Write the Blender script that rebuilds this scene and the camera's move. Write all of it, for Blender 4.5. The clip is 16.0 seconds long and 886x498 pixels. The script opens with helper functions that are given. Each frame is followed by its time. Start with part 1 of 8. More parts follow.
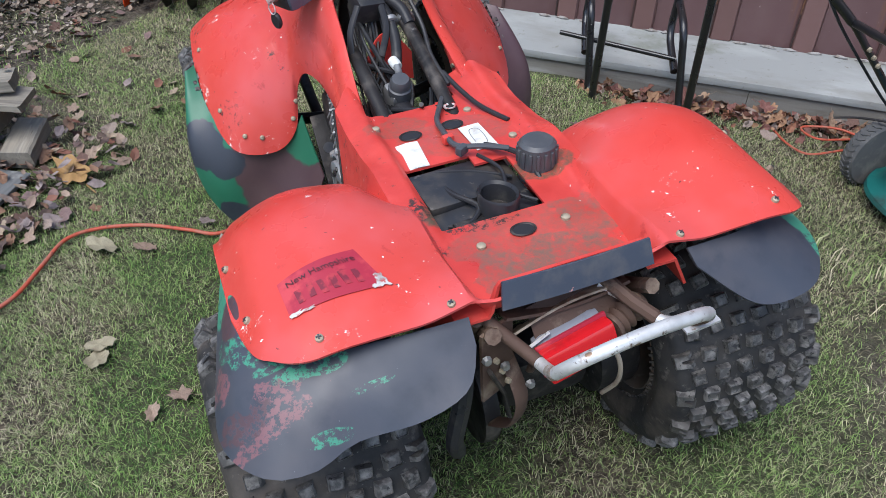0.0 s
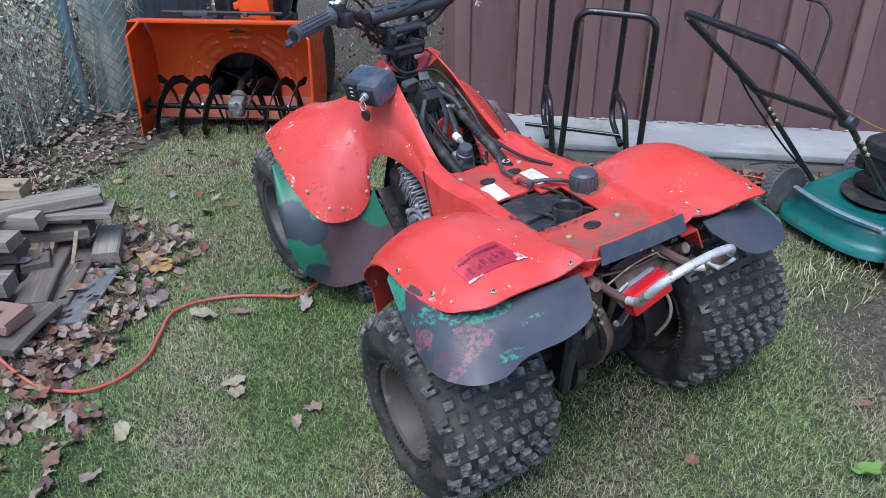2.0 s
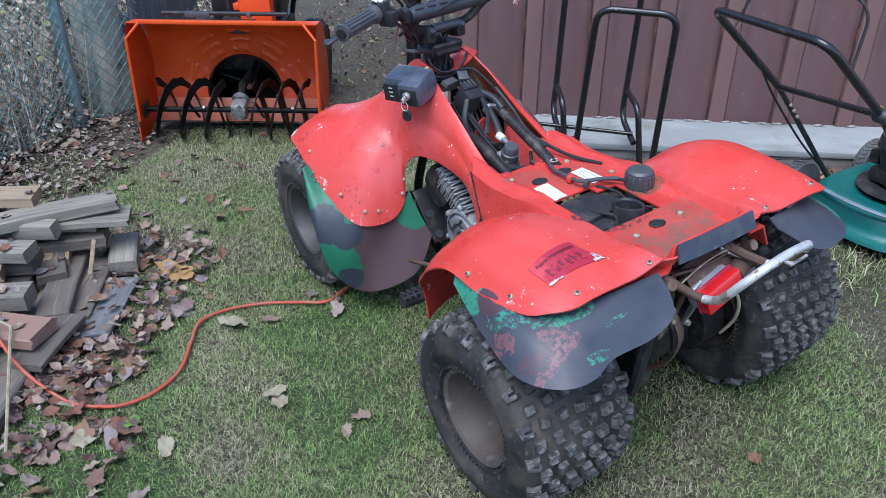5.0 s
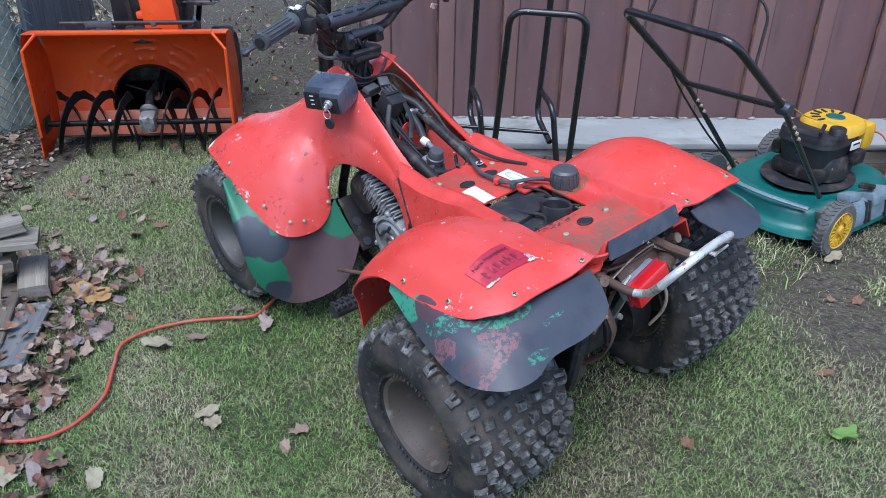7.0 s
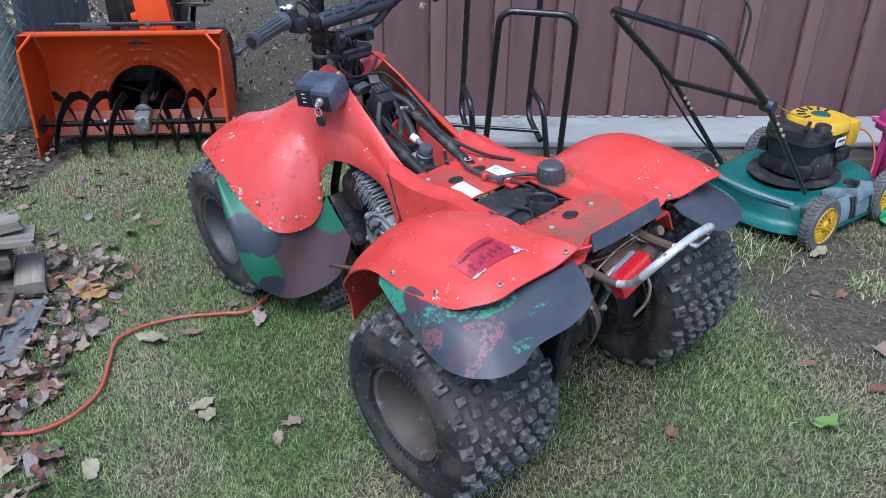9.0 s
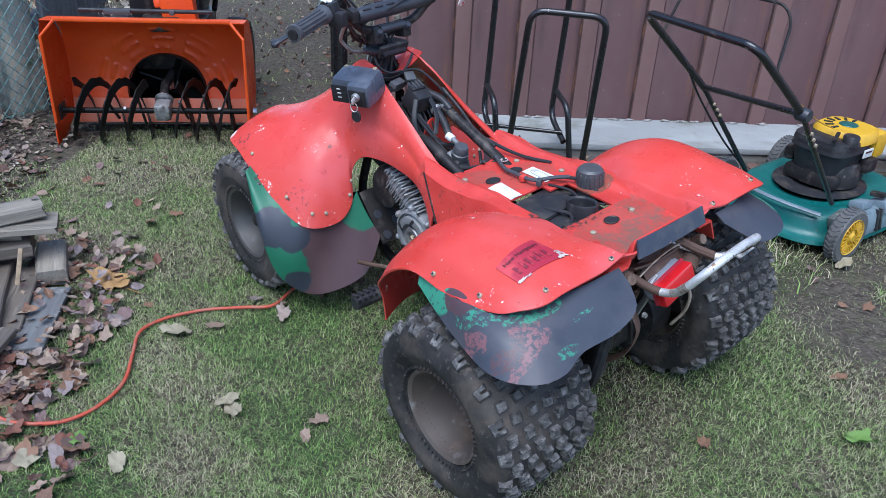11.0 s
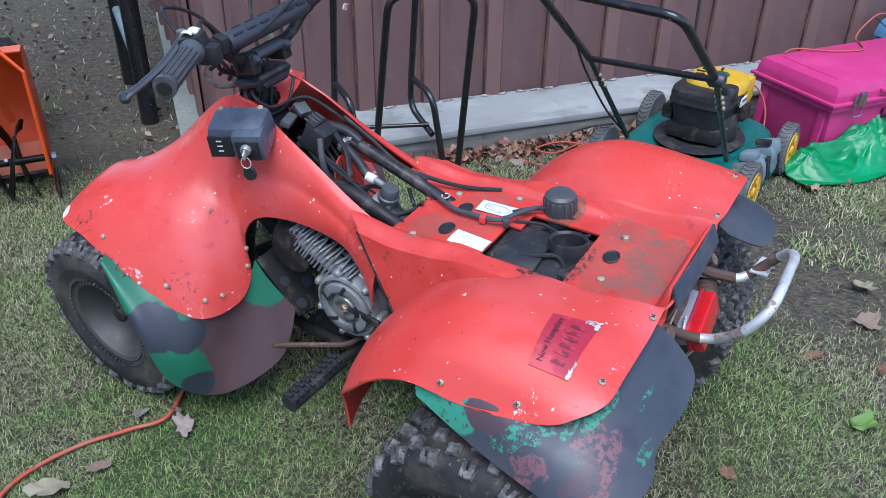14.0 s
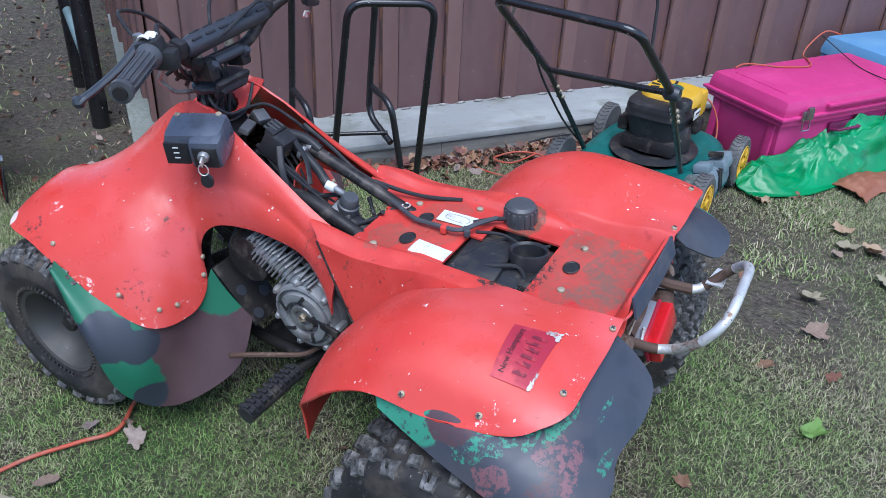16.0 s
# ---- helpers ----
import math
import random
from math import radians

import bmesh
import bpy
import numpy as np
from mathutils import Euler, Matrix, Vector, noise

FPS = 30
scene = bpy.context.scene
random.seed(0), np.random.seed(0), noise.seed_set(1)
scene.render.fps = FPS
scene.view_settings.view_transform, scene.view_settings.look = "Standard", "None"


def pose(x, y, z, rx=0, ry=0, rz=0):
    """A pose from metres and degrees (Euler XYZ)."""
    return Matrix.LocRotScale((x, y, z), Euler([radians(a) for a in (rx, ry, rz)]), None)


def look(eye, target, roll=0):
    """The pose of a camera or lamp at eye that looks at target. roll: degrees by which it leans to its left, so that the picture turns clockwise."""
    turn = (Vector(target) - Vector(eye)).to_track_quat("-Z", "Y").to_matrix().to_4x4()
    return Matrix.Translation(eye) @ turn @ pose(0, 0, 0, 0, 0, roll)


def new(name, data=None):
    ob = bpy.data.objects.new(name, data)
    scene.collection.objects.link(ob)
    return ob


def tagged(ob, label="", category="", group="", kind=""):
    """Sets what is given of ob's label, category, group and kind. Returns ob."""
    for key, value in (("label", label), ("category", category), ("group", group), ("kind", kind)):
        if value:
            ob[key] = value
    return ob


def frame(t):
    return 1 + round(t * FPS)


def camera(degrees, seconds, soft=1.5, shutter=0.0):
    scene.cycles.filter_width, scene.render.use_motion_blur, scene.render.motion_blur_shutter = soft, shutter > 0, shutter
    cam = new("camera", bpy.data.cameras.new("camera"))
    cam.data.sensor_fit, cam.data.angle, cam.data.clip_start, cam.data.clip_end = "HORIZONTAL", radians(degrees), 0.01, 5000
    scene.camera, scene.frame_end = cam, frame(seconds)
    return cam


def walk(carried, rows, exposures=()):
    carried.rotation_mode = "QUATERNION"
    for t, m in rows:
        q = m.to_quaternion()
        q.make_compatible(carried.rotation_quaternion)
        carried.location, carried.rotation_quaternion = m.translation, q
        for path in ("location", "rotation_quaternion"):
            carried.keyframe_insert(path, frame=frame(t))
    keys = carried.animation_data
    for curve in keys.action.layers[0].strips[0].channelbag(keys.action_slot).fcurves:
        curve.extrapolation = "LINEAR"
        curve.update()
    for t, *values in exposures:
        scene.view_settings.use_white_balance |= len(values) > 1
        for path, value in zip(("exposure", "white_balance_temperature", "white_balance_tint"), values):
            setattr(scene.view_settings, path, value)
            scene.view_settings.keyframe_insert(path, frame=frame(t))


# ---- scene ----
cam = camera(58.0, 16.0, 0.8)
PATH = [
    (0, (0.395, 0.282, 1.168), (-0.239, 1.719, -0.071), 2.3),
    (0.5, (0.236, 0.049, 1.205), (-0.296, 1.611, 0.075), 0.4),
    (1, (0.194, -0.123, 1.238), (-0.249, 1.526, 0.197), 0.6),
    (1.5, (0.24, -0.266, 1.244), (-0.214, 1.399, 0.232), 0.5),
    (2, (0.249, -0.324, 1.263), (-0.232, 1.352, 0.283), 0.3),
    (2.5, (0.223, -0.319, 1.267), (-0.296, 1.358, 0.308), 0.1),
    (3, (0.203, -0.307, 1.263), (-0.336, 1.368, 0.313), 0.5),
    (3.5, (0.192, -0.311, 1.26), (-0.344, 1.368, 0.315), 1.3),
    (3.7, (0.198, -0.32, 1.258), (-0.334, 1.358, 0.31), 1.3),
    (5.8, (-0.027, -0.346, 1.242), (-0.291, 1.376, 0.259), 0.8),
    (6, (-0.022, -0.345, 1.243), (-0.261, 1.382, 0.263), 0.9),
    (6.5, (-0.007, -0.341, 1.245), (-0.211, 1.395, 0.273), 0.9),
    (7, (0.01, -0.343, 1.25), (-0.17, 1.398, 0.282), 1.2),
    (7.5, (0.026, -0.357, 1.255), (-0.144, 1.386, 0.289), 1.1),
    (8, (0.036, -0.363, 1.25), (-0.133, 1.381, 0.287), 0.9),
    (8.5, (0.032, -0.373, 1.252), (-0.139, 1.371, 0.288), 1.0),
    (9, (0.031, -0.381, 1.253), (-0.141, 1.363, 0.289), 1.1),
    (11.3, (-0.067, -0.361, 1.247), (-0.215, 1.379, 0.272), 3.6),
    (11.5, (-0.071, -0.348, 1.242), (-0.204, 1.377, 0.237), 3.8),
    (12, (-0.066, -0.211, 1.251), (-0.194, 1.502, 0.225), 3.1),
    (12.5, (-0.058, -0.057, 1.26), (-0.166, 1.648, 0.22), 1.5),
    (13, (-0.118, -0.003, 1.254), (-0.052, 1.698, 0.204), 1.0),
    (13.5, (-0.282, 0.027, 1.24), (-0.055, 1.718, 0.196), -0.4),
    (14, (-0.363, 0.049, 1.242), (-0.021, 1.719, 0.196), 0.6),
    (14.5, (-0.372, 0.055, 1.241), (0.049, 1.709, 0.198), 1.8),
    (15, (-0.367, 0.051, 1.245), (0.074, 1.701, 0.205), 2.4),
    (15.5, (-0.364, 0.053, 1.244), (0.086, 1.705, 0.211), 2.8),
    (16, (-0.372, 0.057, 1.244), (0.082, 1.712, 0.216), 2.9),
]
walk(cam, [(t, look(eye, target, roll)) for t, eye, target, roll in PATH], [(0, 1.26, 6400, 10), (1, 1.33, 6050, 10), (3, 1.36, 5750, 10), (12, 1.33, 5700, 10), (16, 1.26, 5680, 10)])

world = bpy.data.worlds.new("overcast_sky")
world.use_nodes = True
scene.world = world
sky = world.node_tree.nodes.new("ShaderNodeTexSky")
sky.sky_type, sky.sun_disc, sky.sun_elevation, sky.sun_rotation = "NISHITA", False, radians(62), radians(165)
world.node_tree.links.new(sky.outputs["Color"], world.node_tree.nodes["Background"].inputs["Color"])
world.node_tree.nodes["Background"].inputs["Strength"].default_value = 0.105
lamp = bpy.data.lights.new("sun", "SUN")
lamp.energy, lamp.angle, lamp.color = 1.5, radians(45), (1, 0.99, 0.97)
sun = new("sun", lamp)
sun.matrix_world = look((-0.6, -1.9, 4), (0, 0, 0))


# ---- small tools ----
def smooth(a, b, v):
    u = min(1.0, max(0.0, (v - a) / (b - a)))
    return u * u * (3 - 2 * u)


def table(xs, ys, v):
    """Smooth reading of a short table."""
    if v <= xs[0]:
        return ys[0]
    for i in range(len(xs) - 1):
        if v <= xs[i + 1]:
            u = (v - xs[i]) / (xs[i + 1] - xs[i])
            y0, y3 = ys[max(0, i - 1)], ys[min(len(ys) - 1, i + 2)]
            y1, y2 = ys[i], ys[i + 1]
            return y1 + 0.5 * u * (y2 - y0 + u * (2 * y0 - 5 * y1 + 4 * y2 - y3 + u * (3 * (y1 - y2) + y3 - y0)))
    return ys[-1]


def spline(pts, n=6, closed=False):
    """A smooth line through a few points."""
    pts = [Vector(p) for p in pts]
    out, m = [], len(pts)
    for i in range(m if closed else m - 1):
        if closed:
            p0, p1, p2, p3 = pts[i - 1], pts[i], pts[(i + 1) % m], pts[(i + 2) % m]
        else:
            p0, p1, p2, p3 = pts[max(0, i - 1)], pts[i], pts[i + 1], pts[min(m - 1, i + 2)]
        for k in range(n):
            u = k / n
            out.append(p1 + 0.5 * u * (p2 - p0 + u * (2 * p0 - 5 * p1 + 4 * p2 - p3 + u * (3 * (p1 - p2) + p3 - p0))))
    if not closed:
        out.append(pts[-1])
    return out


def fillet(pts, r=0.03, n=5):
    """Straight runs with rounded corners."""
    pts = [Vector(p) for p in pts]
    out = [pts[0]]
    for a, b, c in zip(pts, pts[1:], pts[2:]):
        d1, d2 = (a - b), (c - b)
        k = min(r, d1.length * 0.49, d2.length * 0.49)
        p, q = b + d1.normalized() * k, b + d2.normalized() * k
        for i in range(n + 1):
            u = i / n
            out.append(p.lerp(b, u).lerp(b.lerp(q, u), u))
    out.append(pts[-1])
    return out


def tube(pts, r, seg=10, bm=None, squash=1.0):
    """A round bar along a line; r is a number or a function of 0..1."""
    bm = bm or bmesh.new()
    pts = [Vector(p) for p in pts]
    rings, side = [], None
    for i, p in enumerate(pts):
        d = (pts[min(i + 1, len(pts) - 1)] - pts[max(i - 1, 0)]).normalized()
        if side is None:
            side = d.cross(Vector((0, 0, 1)) if abs(d.z) < 0.9 else Vector((1, 0, 0))).normalized()
        side = (side - d * side.dot(d)).normalized()
        up = d.cross(side)
        k = r(i / (len(pts) - 1)) if callable(r) else r
        rings.append([bm.verts.new(p + k * (side * math.cos(a) + up * math.sin(a) * squash)) for a in (2 * math.pi * j / seg for j in range(seg))])
    for a, b in zip(rings, rings[1:]):
        for j in range(seg):
            bm.faces.new((a[j], a[(j + 1) % seg], b[(j + 1) % seg], b[j]))
    bm.faces.new(rings[0][::-1]), bm.faces.new(rings[-1])
    return bm


def block(size, m=None, bevel=0.0, bm=None, taper=1.0):
    """A bevelled block about its centre, at the pose m; taper narrows its top."""
    bm = bm or bmesh.new()
    geom = bmesh.ops.create_cube(bm, size=1)
    vs = geom["verts"]
    for v in vs:
        k = taper if v.co.z > 0 else 1
        v.co = Vector((v.co.x * size[0] * k, v.co.y * size[1] * k, v.co.z * size[2]))
    if bevel:
        es = list({e for v in vs for e in v.link_edges})
        made = bmesh.ops.bevel(bm, geom=es, offset=min(bevel, min(size) * 0.45), segments=2, affect="EDGES", profile=0.6)
        vs = list({v for f in made["faces"] for v in f.verts} | {v for v in vs if v.is_valid})
    if m is not None:
        bmesh.ops.transform(bm, matrix=m, verts=vs)
    return bm


def lathe(profile, m=None, seg=32, bm=None, cap=True):
    """Turns (radius, height) pairs round z; cap closes open ends."""
    bm = bm or bmesh.new()
    rings, vs = [], []
    for r, z in profile:
        ring = [bm.verts.new((r * math.cos(a), r * math.sin(a), z)) for a in (2 * math.pi * j / seg for j in range(seg))]
        rings.append(ring)
        vs += ring
    for a, b in zip(rings, rings[1:]):
        for j in range(seg):
            bm.faces.new((a[j], a[(j + 1) % seg], b[(j + 1) % seg], b[j]))
    if cap and profile[0][0] > 1e-6:
        bm.faces.new(rings[0][::-1])
    if cap and profile[-1][0] > 1e-6:
        bm.faces.new(rings[-1])
    bmesh.ops.remove_doubles(bm, verts=vs, dist=1e-6)
    if m is not None:
        bmesh.ops.transform(bm, matrix=m, verts=[v for v in vs if v.is_valid])
    return bm


def sheet(f, nu, nv, thick=0.003, keep=None):
    """A thin shell over f(u, v), u and v from 0 to 1; keep(centre) says which cells stay."""
    bm = bmesh.new()
    g = [[bm.verts.new(f(i / nu, j / nv)) for j in range(nv + 1)] for i in range(nu + 1)]
    for i in range(nu):
        for j in range(nv):
            q = (g[i][j], g[i + 1][j], g[i + 1][j + 1], g[i][j + 1])
            if keep is None or keep(sum((v.co for v in q), Vector()) / 4):
                bm.faces.new(q)
    bmesh.ops.delete(bm, geom=[v for v in bm.verts if not v.link_faces], context="VERTS")
    bmesh.ops.recalc_face_normals(bm, faces=bm.faces)
    bmesh.ops.solidify(bm, geom=list(bm.faces), thickness=thick)
    return bm


def mirrored(bm):
    """Flips a mesh from left to right."""
    for v in bm.verts:
        v.co.x = -v.co.x
    bmesh.ops.reverse_faces(bm, faces=bm.faces)
    return bm


def mesh_of(name, bm, material, angle=38):
    bmesh.ops.recalc_face_normals(bm, faces=bm.faces)
    me = bpy.data.meshes.new(name)
    bm.to_mesh(me)
    bm.free()
    me.materials.append(material)
    if angle:
        me.polygons.foreach_set("use_smooth", [True] * len(me.polygons))
        me.set_sharp_from_angle(angle=radians(angle))
    return me


def part(name, bm, material, parent, label="", angle=38):
    ob = new(name, mesh_of(name, bm, material, angle))
    ob.parent = parent
    return tagged(ob, label)


def thing(name, m, label, category, group=""):
    ob = new(name)
    ob.empty_display_size = 0.1
    ob.matrix_world = m
    return tagged(ob, label, category, group)


def single(name, bm, material, m, label, category, group="", kind="", angle=38):
    ob = new(name, mesh_of(name, bm, material, angle))
    ob.matrix_world = m
    return tagged(ob, label, category, group, kind)


# ---- materials ----
def surface(name, base, rough=0.6, metal=0.0, layers=(), bump=(), rough_var=0.0, coat=0.0, coord="Object", spread=0.0, spec=0.5, spots=()):
    """A node material. layers: (colour, noise scale, low, high, detail, stretch); bump: (scale, strength, distance);
    spots: (colour, centre, radii, raggedness, breakup), a negative breakup being a soft dusting; patches of wear or paint at their own places."""
    m = bpy.data.materials.new(name)
    m.use_nodes = True
    nt = m.node_tree
    n, l = nt.nodes, nt.links
    p = n["Principled BSDF"]
    p.inputs["Metallic"].default_value, p.inputs["Roughness"].default_value = metal, rough
    p.inputs["Coat Weight"].default_value = coat
    p.inputs["Specular IOR Level"].default_value = spec
    tc = n.new("ShaderNodeTexCoord")
    src = tc.outputs["Object" if coord == "Position" else coord]
    if coord == "Position":
        src = n.new("ShaderNodeNewGeometry").outputs["Position"]
    rgb = n.new("ShaderNodeRGB")
    rgb.outputs[0].default_value = (*base, 1)
    col = rgb.outputs[0]
    if spread:
        info = n.new("ShaderNodeObjectInfo")
        hsv = n.new("ShaderNodeHueSaturation")
        mr = n.new("ShaderNodeMapRange")
        mr.inputs["To Min"].default_value, mr.inputs["To Max"].default_value = 1 - spread, 1 + spread
        l.new(info.outputs["Random"], mr.inputs["Value"])
        l.new(mr.outputs[0], hsv.inputs["Value"])
        l.new(col, hsv.inputs["Color"])
        col = hsv.outputs[0]
    for k, layer in enumerate(layers):
        colour, scale, low, high, detail = layer[:5]
        mp = n.new("ShaderNodeMapping")
        mp.inputs["Location"].default_value = (k * 3.7, k * 1.9, k * 5.3)
        if len(layer) > 5:
            mp.inputs["Scale"].default_value = layer[5]
        l.new(src, mp.inputs["Vector"])
        t = n.new("ShaderNodeTexNoise")
        t.inputs["Scale"].default_value, t.inputs["Detail"].default_value, t.inputs["Roughness"].default_value = scale, detail, 0.6
        l.new(mp.outputs[0], t.inputs["Vector"])
        r = n.new("ShaderNodeMapRange")
        r.inputs["From Min"].default_value, r.inputs["From Max"].default_value = low, high
        r.clamp = True
        l.new(t.outputs["Fac"], r.inputs["Value"])
        mix = n.new("ShaderNodeMix")
        mix.data_type = "RGBA"
        l.new(r.outputs[0], mix.inputs["Factor"])
        l.new(col, mix.inputs["A"])
        mix.inputs["B"].default_value = (*colour, 1)
        col = mix.outputs["Result"]
    if spots:
        ragged = n.new("ShaderNodeTexNoise")
        ragged.inputs["Scale"].default_value, ragged.inputs["Detail"].default_value = 22, 4
        l.new(src, ragged.inputs["Vector"])
        flecks = n.new("ShaderNodeTexNoise")
        flecks.inputs["Scale"].default_value, flecks.inputs["Detail"].default_value, flecks.inputs["Roughness"].default_value = 95, 8, 0.75
        l.new(src, flecks.inputs["Vector"])
    for colour, centre, radii, amount, breakup in spots:
        d = n.new("ShaderNodeVectorMath")
        d.operation = "SUBTRACT"
        d.inputs[1].default_value = centre
        l.new(src, d.inputs[0])
        k = n.new("ShaderNodeVectorMath")
        k.operation = "DIVIDE"
        k.inputs[1].default_value = radii
        l.new(d.outputs[0], k.inputs[0])
        ln = n.new("ShaderNodeVectorMath")
        ln.operation = "LENGTH"
        l.new(k.outputs[0], ln.inputs[0])
        mad = n.new("ShaderNodeMath")
        mad.operation = "MULTIPLY_ADD"
        mad.inputs[1].default_value = amount * 2
        l.new(ragged.outputs["Fac"], mad.inputs[0])
        l.new(ln.outputs["Value"], mad.inputs[2])
        r = n.new("ShaderNodeMapRange")
        r.inputs["From Min"].default_value, r.inputs["From Max"].default_value = 1.06 + amount, 0.97 + amount
        l.new(mad.outputs[0], r.inputs["Value"])
        fac = r.outputs[0]
        if breakup:
            f = n.new("ShaderNodeMapRange")
            f.inputs["From Min"].default_value, f.inputs["From Max"].default_value = (0.30 + 0.4 * breakup, 0.36 + 0.4 * breakup) if breakup > 0 else (0.30, 0.30 - 0.6 * breakup)
            l.new(flecks.outputs["Fac"], f.inputs["Value"])
            mul = n.new("ShaderNodeMath")
            mul.operation = "MULTIPLY"
            l.new(fac, mul.inputs[0])
            l.new(f.outputs[0], mul.inputs[1])
            fac = mul.outputs[0]
        mix = n.new("ShaderNodeMix")
        mix.data_type = "RGBA"
        l.new(fac, mix.inputs["Factor"])
        l.new(col, mix.inputs["A"])
        mix.inputs["B"].default_value = (*colour, 1)
        col = mix.outputs["Result"]
    l.new(col, p.inputs["Base Color"])
    if rough_var:
        t = n.new("ShaderNodeTexNoise")
        t.inputs["Scale"].default_value, t.inputs["Detail"].default_value = 18, 5
        l.new(src, t.inputs["Vector"])
        r = n.new("ShaderNodeMapRange")
        r.inputs["From Min"].default_value, r.inputs["From Max"].default_value = 0.3, 0.7
        r.inputs["To Min"].default_value, r.inputs["To Max"].default_value = max(0.03, rough - rough_var), min(1, rough + rough_var)
        l.new(t.outputs["Fac"], r.inputs["Value"])
        l.new(r.outputs[0], p.inputs["Roughness"])
    normal = None
    for scale, strength, distance in bump:
        t = n.new("ShaderNodeTexNoise")
        t.inputs["Scale"].default_value, t.inputs["Detail"].default_value = scale, 6
        l.new(src, t.inputs["Vector"])
        b = n.new("ShaderNodeBump")
        b.inputs["Strength"].default_value, b.inputs["Distance"].default_value = strength, distance
        l.new(t.outputs["Fac"], b.inputs["Height"])
        if normal:
            l.new(normal, b.inputs["Normal"])
        normal = b.outputs[0]
    if normal:
        l.new(normal, p.inputs["Normal"])
    return m


NAVY = surface("dark_blue_band_paint", (0.045, 0.055, 0.08), 0.55, layers=[((0.09, 0.09, 0.1), 20, 0.5, 0.7, 5), ((0.4, 0.2, 0.18), 50, 0.72, 0.74, 3)], bump=[(140, 0.08, 0.002)])
RUBBER = surface("dusty_tyre_rubber", (0.019, 0.019, 0.020), 0.72, layers=[
    ((0.045, 0.042, 0.040), 9, 0.42, 0.68, 6), ((0.110, 0.098, 0.088), 55, 0.58, 0.72, 7), ((0.105, 0.086, 0.070), 7, 0.46, 0.70, 8), ((0.17, 0.155, 0.14), 120, 0.66, 0.72, 5)], bump=[(130, 0.25, 0.003)], rough_var=0.12, spec=0.25)
KNOB = surface("scuffed_tread_rubber", (0.050, 0.048, 0.047), 0.7, layers=[((0.19, 0.18, 0.17), 75, 0.44, 0.66, 6), ((0.012, 0.012, 0.013), 120, 0.58, 0.66, 3), ((0.05, 0.045, 0.04), 12, 0.5, 0.7, 5)], bump=[(160, 0.3, 0.003)], rough_var=0.12, spread=0.3, coord="Position")
RIM = surface("rusty_painted_steel", (0.090, 0.072, 0.060), 0.62, 0.1, layers=[((0.16, 0.10, 0.068), 9, 0.47, 0.62, 8), ((0.18, 0.165, 0.155), 24, 0.58, 0.7, 6), ((0.30, 0.28, 0.26), 60, 0.70, 0.75, 4), ((0.025, 0.02, 0.018), 5, 0.56, 0.74, 7)], bump=[(90, 0.15, 0.002)], rough_var=0.15)
RIM_FRONT = surface("dark_scraped_steel", (0.078, 0.075, 0.072), 0.5, 0.3, layers=[((0.10, 0.09, 0.08), 16, 0.5, 0.7, 7), ((0.30, 0.29, 0.28), 40, 0.68, 0.74, 5)], bump=[(90, 0.15, 0.002)], rough_var=0.15)
DARKP = surface("blue_black_plastic", (0.032, 0.036, 0.046), 0.40, layers=[((0.05, 0.05, 0.054), 26, 0.54, 0.72, 6)], bump=[(150, 0.08, 0.002)], rough_var=0.12)
BLACK = surface("worn_black_plastic", (0.026, 0.026, 0.029), 0.40, layers=[((0.070, 0.066, 0.060), 26, 0.56, 0.74, 6)], bump=[(150, 0.1, 0.002)], rough_var=0.15, spec=0.25)
DARK = surface("grimy_black_metal", (0.026, 0.024, 0.024), 0.46, 0.2, layers=[((0.110, 0.095, 0.083), 22, 0.52, 0.72, 7), ((0.16, 0.15, 0.14), 60, 0.66, 0.74, 5)], bump=[(80, 0.25, 0.003)], rough_var=0.15, spec=0.25)
HOODP = surface("faded_blue_black_plastic", (0.070, 0.082, 0.110), 0.36, layers=[((0.11, 0.125, 0.155), 9, 0.45, 0.7, 5), ((0.045, 0.05, 0.065), 30, 0.55, 0.7, 6)], bump=[(150, 0.08, 0.002)], rough_var=0.14)
GRIME = surface("dusty_black_plastic", (0.022, 0.023, 0.027), 0.45, layers=[((0.07, 0.06, 0.05), 14, 0.5, 0.66, 7), ((0.16, 0.14, 0.12), 60, 0.62, 0.72, 5)], bump=[(90, 0.15, 0.002)], rough_var=0.15)
GREYP = surface("grey_plastic", (0.060, 0.063, 0.070), 0.45, layers=[((0.085, 0.085, 0.088), 24, 0.5, 0.72, 6), ((0.2, 0.2, 0.2), 70, 0.70, 0.76, 4)], bump=[(150, 0.08, 0.002)], rough_var=0.12)
ALU = surface("dirty_cast_aluminium", (0.36, 0.36, 0.36), 0.5, 0.7, layers=[((0.10, 0.09, 0.08), 25, 0.5, 0.68, 7)], bump=[(110, 0.2, 0.002)], rough_var=0.15)
CHROME = surface("pitted_chrome", (0.68, 0.67, 0.65), 0.46, 0.45, layers=[((0.46, 0.45, 0.44), 14, 0.45, 0.65, 6), ((0.22, 0.14, 0.09), 42, 0.57, 0.64, 7), ((0.10, 0.065, 0.045), 90, 0.64, 0.70, 5)], bump=[(70, 0.15, 0.002)], rough_var=0.14)
STAINED = surface("flaking_chrome", (0.50, 0.47, 0.42), 0.55, 0.3, layers=[((0.24, 0.16, 0.11), 34, 0.46, 0.58, 7), ((0.09, 0.06, 0.045), 70, 0.58, 0.66, 5)], bump=[(90, 0.3, 0.003)])
